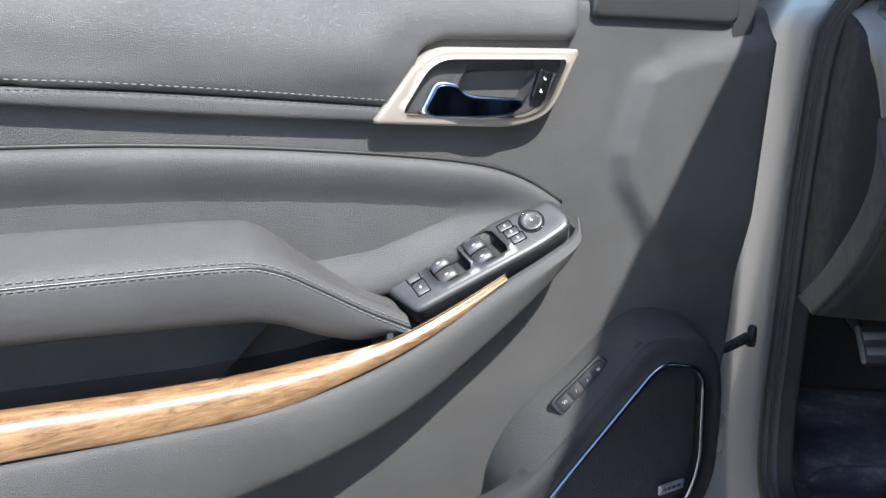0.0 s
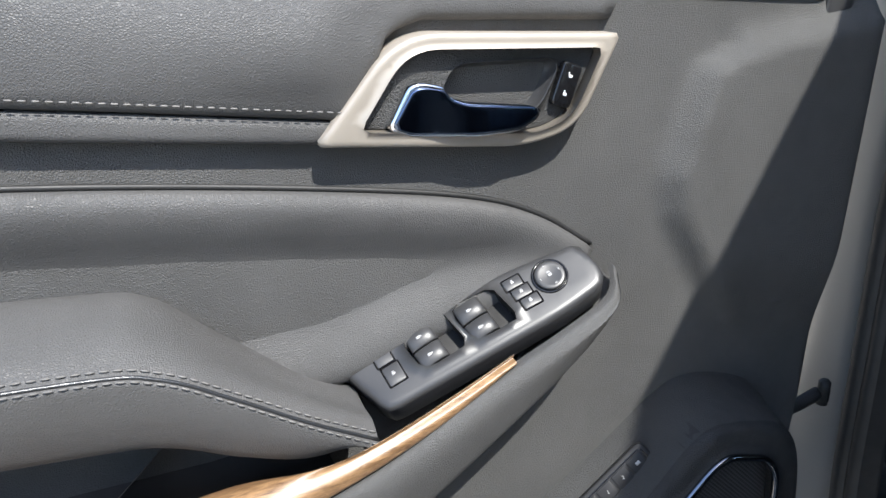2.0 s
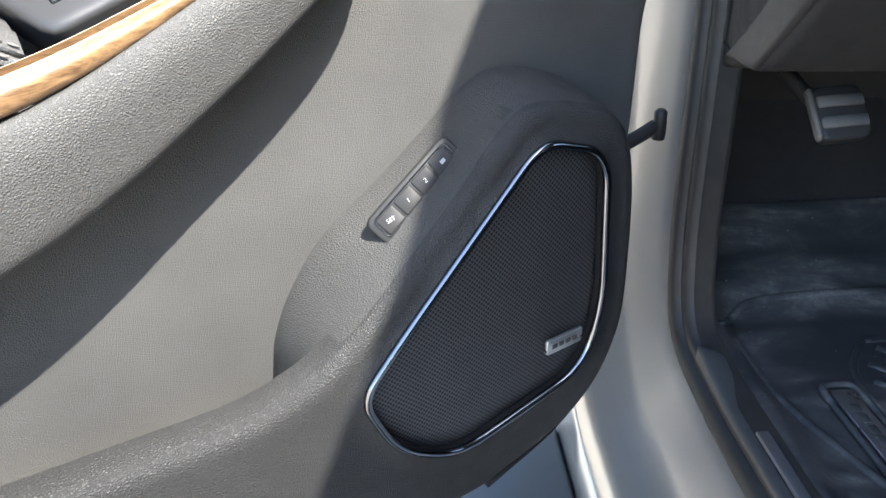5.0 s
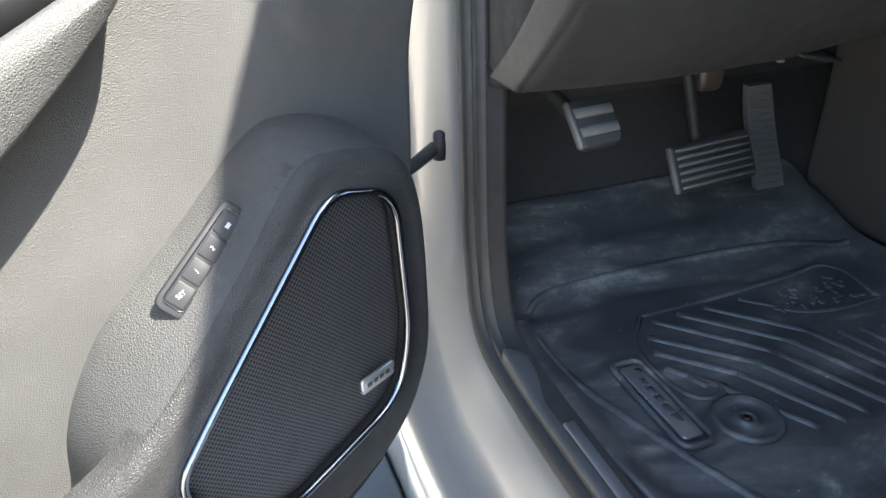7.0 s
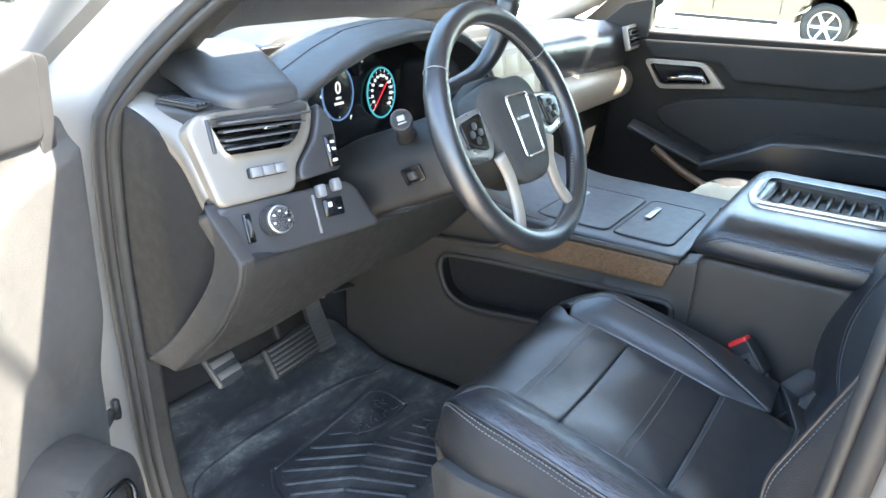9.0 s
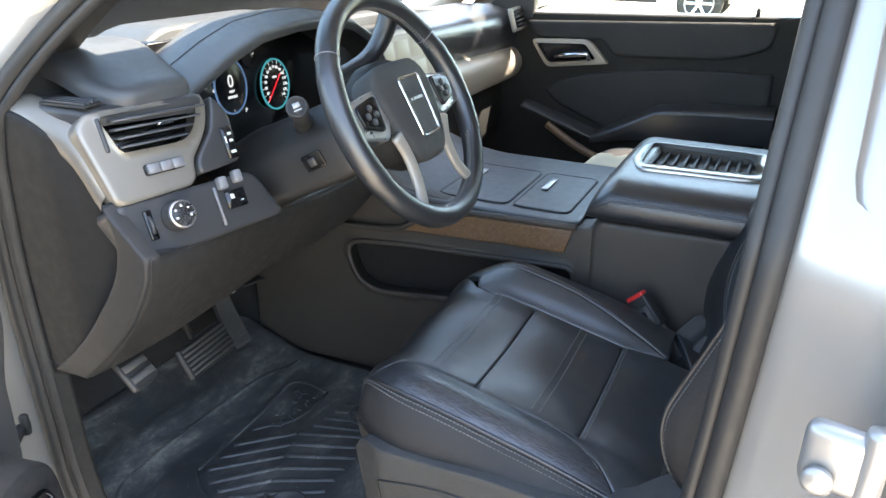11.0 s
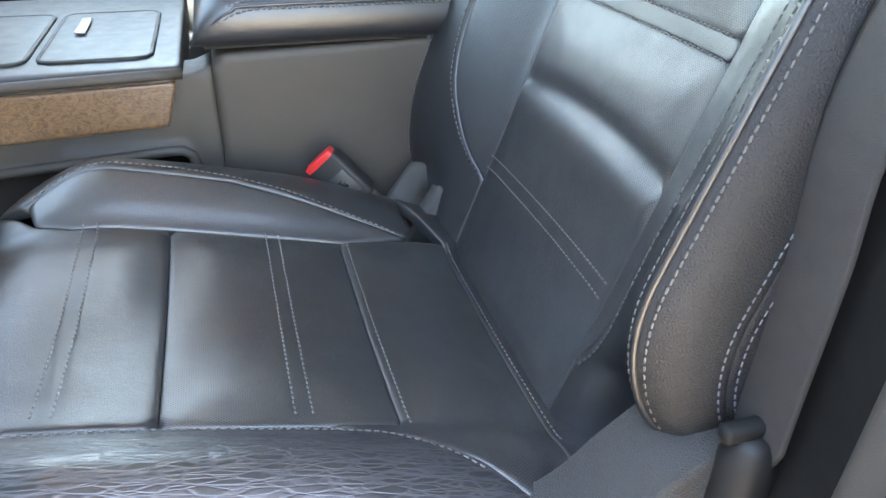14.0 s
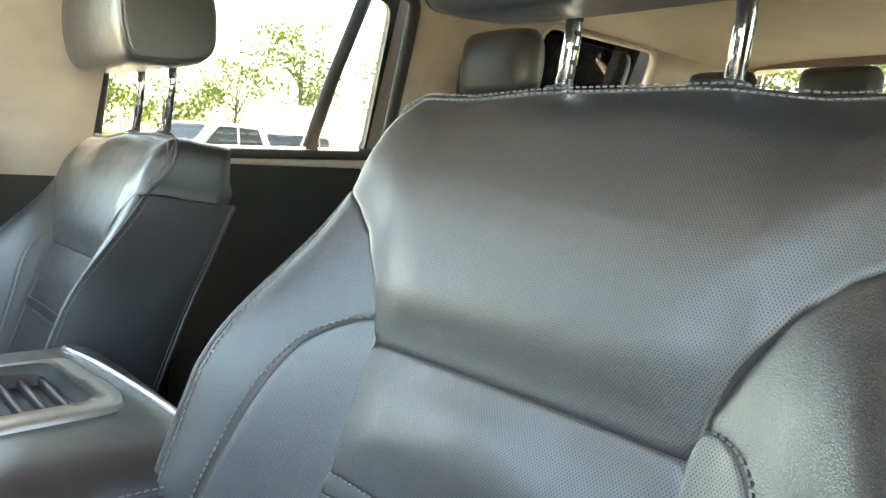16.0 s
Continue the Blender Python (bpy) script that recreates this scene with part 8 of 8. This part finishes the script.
def build_pickup(name, label, m, paint, scale=1.0):
    """A parked crew-cab pickup, 5.8 m long, nose along +y."""
    car = thing(name, label, "pickup truck", "parked vehicles")
    prof = [(-2.9, 0.62), (-2.9, 1.10), (-2.86, 1.16), (-1.05, 1.18), (-0.98, 1.22), (-0.75, 1.88), (-0.55, 1.94), (0.75, 1.93), (1.0, 1.86), (1.62, 1.28), (2.0, 1.24), (2.72, 1.14), (2.88, 1.02), (2.92, 0.62)]
    def arch(c):
        return [(c + 0.50 * math.cos(a), 0.42 + 0.50 * math.sin(a)) for a in np.linspace(0, math.pi, 11)]
    low = [(2.92, 0.50), (2.45, 0.46)] + arch(1.90) + [(1.38, 0.46), (-1.20, 0.46)] + arch(-1.75) + [(-2.27, 0.50), (-2.9, 0.55)]
    loop = np.array(prof + low)
    def skin(s):
        return [(s * (1.0 - 0.16 * max(0, z - 1.2)), y, z) for y, z in loop]
    rows = [skin(s) for s in (-0.98, -0.985, 0.985, 0.98)]
    bm = bmesh.new()
    vs = [[bm.verts.new(p) for p in r] for r in rows[1:3]]
    n = len(loop)
    for i in range(n):
        j = (i + 1) % n
        bm.faces.new((vs[0][i], vs[0][j], vs[1][j], vs[1][i]))
    bm.faces.new(vs[0][::-1])
    bm.faces.new(vs[1])
    bmesh.ops.triangulate(bm, faces=[f for f in bm.faces if len(f.verts) > 4])
    bmesh.ops.recalc_face_normals(bm, faces=bm.faces)
    part("body", bm, paint, car, smooth=False)
    for s in (-1, 1):
        for ys in (((-0.72, 1.28), (-0.52, 1.82), (0.10, 1.84), (0.12, 1.26)), ((0.20, 1.26), (0.18, 1.84), (0.72, 1.83), (1.30, 1.30))):
            bm = bmesh.new()
            f = bm.faces.new([bm.verts.new((s * (1.004 - 0.16 * (z - 1.2)), y, z)) for y, z in ys])
            part("side_window", bm, M_DARKGLASS, car, smooth=False)
        for yy in (-1.0, 0.16, 1.25):
            box("panel_gap", (0.012, 0.010, 0.62), (s * 0.992, yy, 0.88), M_RUBBER, car, bevel=0)
        box("waist_line", (0.012, 5.4, 0.02), (s * 0.990, -0.1, 0.98), M_RUBBER, car, bevel=0.002)
        box("side_step", (0.12, 2.2, 0.06), (s * 1.0, 0.1, 0.42), M_RUBBER, car, bevel=0.02)
        box("tail_lamp", (0.06, 0.10, 0.32), (s * 0.95, -2.87, 0.98), M_RED, car, bevel=0.02)
        box("door_handle", (0.03, 0.18, 0.03), (s * 1.0, -0.35, 1.12), M_CHROME, car, bevel=0.01)
        for yc in (1.90, -1.75):
            wm = frame_at((s * 0.88, yc, 0.41), (0, 1, 0), (s, 0, 0))
            w = part("wheel", lathe_mesh([(0.25, -0.13), (0.38, -0.12), (0.405, -0.06), (0.405, 0.06), (0.385, 0.11), (0.27, 0.125), (0.26, 0.10)], wm, 32), M_RUBBER, car, "black tyre")
            part("rim", lathe_mesh([(0.265, 0.08), (0.265, 0.118), (0.245, 0.118), (0.235, 0.07), (0.0001, 0.06)], wm, 32), M_SATIN_GREY, w)
            for k in range(6):
                a = radians(60 * k)
                part("spoke", box_mesh((0.20, 0.055, 0.03), (0.13, 0, 0.105), 0.01, 2, wm @ pose(0, 0, 0, 0, 0, 60 * k)), M_CHROME, w)
            part("hub", lathe_mesh([(0.05, 0.09), (0.05, 0.125), (0.0001, 0.128)], wm, 16), M_CHROME, w)
    bm = bmesh.new()
    bm.faces.new([bm.verts.new(p) for p in ((-0.88, 1.60, 1.305), (0.88, 1.60, 1.305), (0.80, 1.02, 1.85), (-0.80, 1.02, 1.85))])
    bmesh.ops.translate(bm, vec=(0, 0.012, 0.012), verts=bm.verts)
    part("windscreen", bm, M_DARKGLASS, car, smooth=False)
    box("rear_bumper", (1.8, 0.16, 0.20), (0, -2.93, 0.60), M_CHROME, car, bevel=0.04)
    box("front_bumper", (1.9, 0.16, 0.24), (0, 2.93, 0.58), M_CHROME, car, bevel=0.05)
    box("grille", (1.3, 0.06, 0.36), (0, 2.90, 0.90), M_GLOSS, car, bevel=0.02)
    car.matrix_world = m
    return car


M_DARKGLASS = surface("dark_car_glass", (0.02, 0.025, 0.03), 0.06, mottle=0.05)
P_BROWN = surface("taupe_truck_paint", (0.13, 0.115, 0.10), 0.25, metal=0.4, coat=0.8, mottle=0.03)
P_BLACK = surface("black_truck_paint", (0.02, 0.02, 0.022), 0.2, coat=0.9, mottle=0.03)
P_WHITE = surface("white_truck_paint", (0.75, 0.75, 0.74), 0.3, coat=0.8, mottle=0.02)
build_pickup("pickup_truck", "taupe crew-cab pickup parked across the lot", pose(15.4, 3.70, 0.1), P_BROWN)
build_pickup("pickup_truck", "black pickup parked beyond the bonnet", pose(9.5, 16.5, 0.1, 0, 0, 78), P_BLACK)
build_pickup("pickup_truck", "white pickup parked in the far row", pose(17.0, 18.0, 0.1, 0, 0, 82), P_WHITE)
build_pickup("pickup_truck", "white pickup parked behind the vehicle", pose(19.0, -8.2, 0.1, 0, 0, 14), P_WHITE)
build_pickup("pickup_truck", "white pickup parked in the rear row", pose(24.0, -13.5, 0.1, 0, 0, 30), P_WHITE)


def leaf_material(name, a, b):
    ma, nt, bs = nodes_of(name)
    g = nt.nodes.new("ShaderNodeNewGeometry")
    nt.links.new(ramp(nt, g.outputs["Random Per Island"], [(0.0, a), (1.0, b)]), bs.inputs["Base Color"])
    bs.inputs["Roughness"].default_value = 0.6
    return ma


M_LEAF = leaf_material("spring_leaves", (0.09, 0.135, 0.018), (0.20, 0.25, 0.04))
M_BARK = surface("bark", (0.13, 0.10, 0.075), 0.9, mottle=0.3)


def build_tree(loc, h, spread, seed, label):
    rnd = random.Random(seed)
    tree = thing("tree", label, "tree", "trees beyond the lot", m=pose(*loc))
    bm = tube_mesh(spl([(0, 0, 0), (0.1 * rnd.uniform(-1, 1), 0.1, h * 0.3), (0.2 * rnd.uniform(-1, 1), 0, h * 0.75)], 4), np.linspace(0.18, 0.05, 9), sides=8)
    tips = []
    for k in range(9):
        a = rnd.uniform(0, 6.28)
        z0 = h * rnd.uniform(0.25, 0.6)
        r = spread * rnd.uniform(0.5, 0.95)
        tip = (r * math.cos(a), r * math.sin(a), z0 + h * rnd.uniform(0.15, 0.4))
        tube_mesh(spl([(0, 0, z0), (tip[0] * 0.5, tip[1] * 0.5, z0 + (tip[2] - z0) * 0.65), tip], 4), np.linspace(0.06, 0.015, 9), sides=6, bm=bm)
        tips.append(tip)
    tips.append((0, 0, h * 0.85))
    part("trunk", bm, M_BARK, tree)
    verts, faces = [], []
    for c in range(70):
        t = tips[rnd.randrange(len(tips))]
        cc = np.array(t) + np.array([rnd.gauss(0, spread * 0.22), rnd.gauss(0, spread * 0.22), rnd.gauss(0, h * 0.09)])
        for l in range(26):
            p = cc + np.array([rnd.gauss(0, 0.28), rnd.gauss(0, 0.28), rnd.gauss(0, 0.22)])
            u = np.array([rnd.gauss(0, 1) for _ in range(3)])
            u /= np.linalg.norm(u)
            v = np.cross(u, [rnd.gauss(0, 1) for _ in range(3)])
            v /= np.linalg.norm(v)
            s = rnd.uniform(0.07, 0.14)
            i = len(verts)
            verts += [tuple(p - u * s), tuple(p + v * s * 0.6), tuple(p + u * s), tuple(p - v * s * 0.6)]
            faces.append((i, i + 1, i + 2, i + 3))
    me = bpy.data.meshes.new("crown")
    me.from_pydata(verts, [], faces)
    me.materials.append(M_LEAF)
    cr = new("crown", me)
    cr.parent = tree
    return tree


rt = random.Random(7)
for k in range(15):
    a = radians(-4 - 5.6 * k + rt.uniform(-1.5, 1.5))
    d = rt.uniform(34, 46)
    build_tree((0.5 + d * math.cos(a), 0.3 + d * math.sin(a), 0.1), rt.uniform(4.5, 7.5), rt.uniform(1.8, 2.8), 20 + k, "young spring-green tree beyond the lot")
for k in range(5):
    build_tree((1.0 + 3.6 * k, -30 - 2 * (k % 2), 0.1), 9.0, 2.6, 60 + k, "tall spring-green tree behind the lot")
bm = bmesh.new()
for k in range(60):
    a = radians(-2 - 1.5 * k)
    d = 50
    box_mesh((3.2, 3.2, 2.0 + 1.2 * rt.random()), (0, 0, 0.8), 0.6, 2, pose(d * math.cos(a), d * math.sin(a), 0.1, 0, 0, rt.uniform(0, 90)), bm=bm)
part("far_hedge", bm, M_LEAF)
tagged(bpy.data.objects["far_hedge"], "dull green hedge line far beyond the lot", "hedge", kind="stuff")
trail = thing("white_trailer", "white box trailer parked beyond the lot", "trailer")
part("box", box_mesh((8.0, 2.5, 2.4), (0, 0, 2.0), 0.08, 2), P_WHITE, trail)
for xx in (-1.2, 0.2):
    part("wheel", lathe_mesh([(0.20, -0.1), (0.36, -0.1), (0.36, 0.1), (0.20, 0.1)], frame_at((xx, -1.2, 0.40), (1, 0, 0), (0, -1, 0)), 20), M_RUBBER, trail)
trail.matrix_world = pose(27, -19.5, 0.1, 0, 0, 52)
# ---- rear cabin ----
def side_lining(name, right, material, label):
    x = lambda b, d: (2.5 - lean(0.34 + d, b)) if right else lean(0.34 + d, b)
    grow = lambda loop, k: np.array(loop) + (np.array(loop) - np.array(loop).mean(0)) * -k
    out = rounded([(0.06, 1.45), (-2.45, 1.47), (-2.40, 1.955), (0.06, 1.955)], 0.03)
    pad(name, out, lambda a, b: np.stack([x(b, 0.06), a, b], 1), material, body, label, roll=0.015, step=0.05, thick=0.03, side=-1 if right else 1, holes=[rear_win, quarter_win])


side_lining("right_upper_lining", True, M_LINER_DK, "taupe upper side lining")
side_lining("left_upper_lining", False, M_LINER_DK, "taupe upper side lining")
slab("right_lower_lining", [(2.09, 0.06, 0.70), (2.09, -2.45, 0.70), (2.09, -2.45, 1.48), (2.09, 0.06, 1.46)], M_MATTE, body, 0.02, "black lower side lining")
# black frame and divider of the rear door window
for right in (True, False):
    xx = lambda z, d=0.05: float(2.5 - lean(0.28 + d, z)) if right else float(lean(0.28 + d, z))
    loop = even(rear_win, 0.02, True)
    tube("window_frame", [(xx(z, 0.115), y, z) for y, z in loop], 0.016, M_RUBBER, body, "black window seal", closed=True, sides=8)
    tube("window_divider", [(xx(z, 0.05), y, z) for y, z in ((-0.645, 1.49), (-0.665, 1.68), (-0.70, 1.885))], 0.017, M_RUBBER, body, sides=8)
    lo = even(quarter_win, 0.02, True)
    tube("quarter_frame", [(xx(z, 0.11), y, z) for y, z in lo], 0.012, M_LINER, body, closed=True, sides=8)
    a, b = (xx(1.48, 0.02), xx(1.89, 0.02))
    slab("rear_door_pane", [(a, -0.10, 1.47), (a, -0.85, 1.49), (b, -0.82, 1.89), (b, -0.10, 1.89)], M_TINT, body, 0.004).visible_shadow = False
    a, b = (xx(1.50, 0.02), xx(1.92, 0.02))
    slab("quarter_pane", [(a, -1.26, 1.50), (a, -1.90, 1.52), (b, -1.86, 1.91), (b, -1.24, 1.91)], M_TINT, body, 0.004).visible_shadow = False


def build_rear_seat(name, xc, yc, dz, label, wide=0.24):
    seat = thing(name, label, "car seat", "rear seats")
    rows = []
    for t in np.linspace(0, 1, 10):
        z = 0.98 + 0.62 * t + dz
        y = yc + 0.18 - 0.24 * t
        hw = wide - 0.03 * t ** 2
        sec = spl([(-hw, -0.06), (-hw - 0.005, 0.0), (-hw * 0.85, 0.035), (-hw * 0.5, 0.012), (0, 0.006), (hw * 0.5, 0.012), (hw * 0.85, 0.035), (hw + 0.005, 0.0), (hw, -0.06)], 3)
        rows.append([(xc + px, y + py, z) for px, py in sec])
    part("backrest", loft_mesh(rows), M_LEATHER, seat)
    part("cushion", box_mesh((wide * 2, 0.50, 0.16), (xc, yc + 0.40, 0.98 + dz), 0.05, 4), M_LEATHER, seat)
    part("base", box_mesh((wide * 1.7, 0.42, 0.22), (xc, yc + 0.38, 0.81), 0.02, 2), M_MATTE, seat)
    rows = []
    for t in np.linspace(-1, 1, 13):
        w = max(0.06, (1 - abs(t) ** 4) ** 0.25 if abs(t) < 1 else 0.06)
        loop = spl([(0.050, -0.07), (0.058, 0.0), (0.040, 0.065), (0.0, 0.08), (-0.04, 0.06), (-0.05, 0.0), (-0.035, -0.062), (0.0, -0.075)], 3, True)
        rows.append([(xc + 0.115 * t, yc - 0.07 + py * w, 1.735 + dz + pz * (0.6 + 0.4 * w)) for py, pz in loop])
    part("headrest", loft_mesh(rows, closed=True, caps=True), M_LEATHER, seat, "black leather headrest")
    for k in (-1, 1):
        tube("headrest_post", [(xc + 0.05 * k, yc - 0.06, 1.56 + dz), (xc + 0.05 * k, yc - 0.07, 1.68 + dz)], 0.006, M_CHROME, seat)
    return seat


build_rear_seat("second_row_seat", 1.765, -0.88, 0.0, "black leather second-row captain's chair")
build_rear_seat("second_row_seat", 0.735, -0.88, 0.0, "black leather second-row captain's chair")
for xx in (0.80, 1.36, 1.72):
    build_rear_seat("third_row_seat", xx, -1.85, 0.02, "black leather third-row seat with headrest", 0.20)


def hanging_belt(x, y, z0, z1, label):
    b = thing("seat_belt", label, "seat belt", "seat belts")
    part("webbing", tube_mesh(spl([(x, y, z1), (x + 0.004, y + 0.01, (z0 + z1) / 2), (x, y + 0.015, z0)], 6), 0.023, sides=10, flat=0.08, up=(1, 0, 0)), M_BELT, b)
    part("guide", box_mesh((0.02, 0.065, 0.03), (x, y, z1), 0.008, 2), M_MATTE, b)


hanging_belt(2.018, 0.082, 1.0, 1.75, "dark seat belt on the passenger pillar")
hanging_belt(1.965, -1.02, 1.45, 1.80, "dark seat belt on the rear pillar")
hanging_belt(1.955, -2.02, 1.45, 1.82, "dark seat belt beside the third row")
pouch = thing("folded_cloth", "cream folded cloth lying on the passenger seat", "cloth")
rows = []
for t in np.linspace(-1, 1, 13):
    w = max(0.05, (1 - abs(t) ** 3) ** 0.5)
    rows.append([(1.66 + 0.10 * w * math.cos(v) * (1 + 0.1 * math.sin(5 * v)), 0.47 + 0.12 * t, 1.085 + 0.038 * w * math.sin(v) + 0.006 * math.sin(9 * t + 2 * v)) for v in np.linspace(0, 2 * math.pi, 21)[:-1]])
part("cloth", loft_mesh(rows, closed=True, caps=True), surface("cream_cloth", (0.62, 0.56, 0.42), 0.85, fine=0.6), pouch)
bottle = thing("cream_bottle", "cream rounded bottle beside the passenger seat", "bottle")
part("bottle", lathe_mesh([(0.03, 0.0), (0.04, 0.02), (0.042, 0.10), (0.034, 0.135), (0.018, 0.15), (0.0001, 0.152)], pose(1.72, -0.26, 1.02), 24), surface("cream_plastic", (0.62, 0.56, 0.42), 0.5), bottle)
part("bottle_stand", box_mesh((0.10, 0.14, 0.30), (1.72, -0.26, 0.87), 0.02, 2), M_MATTE, bottle)
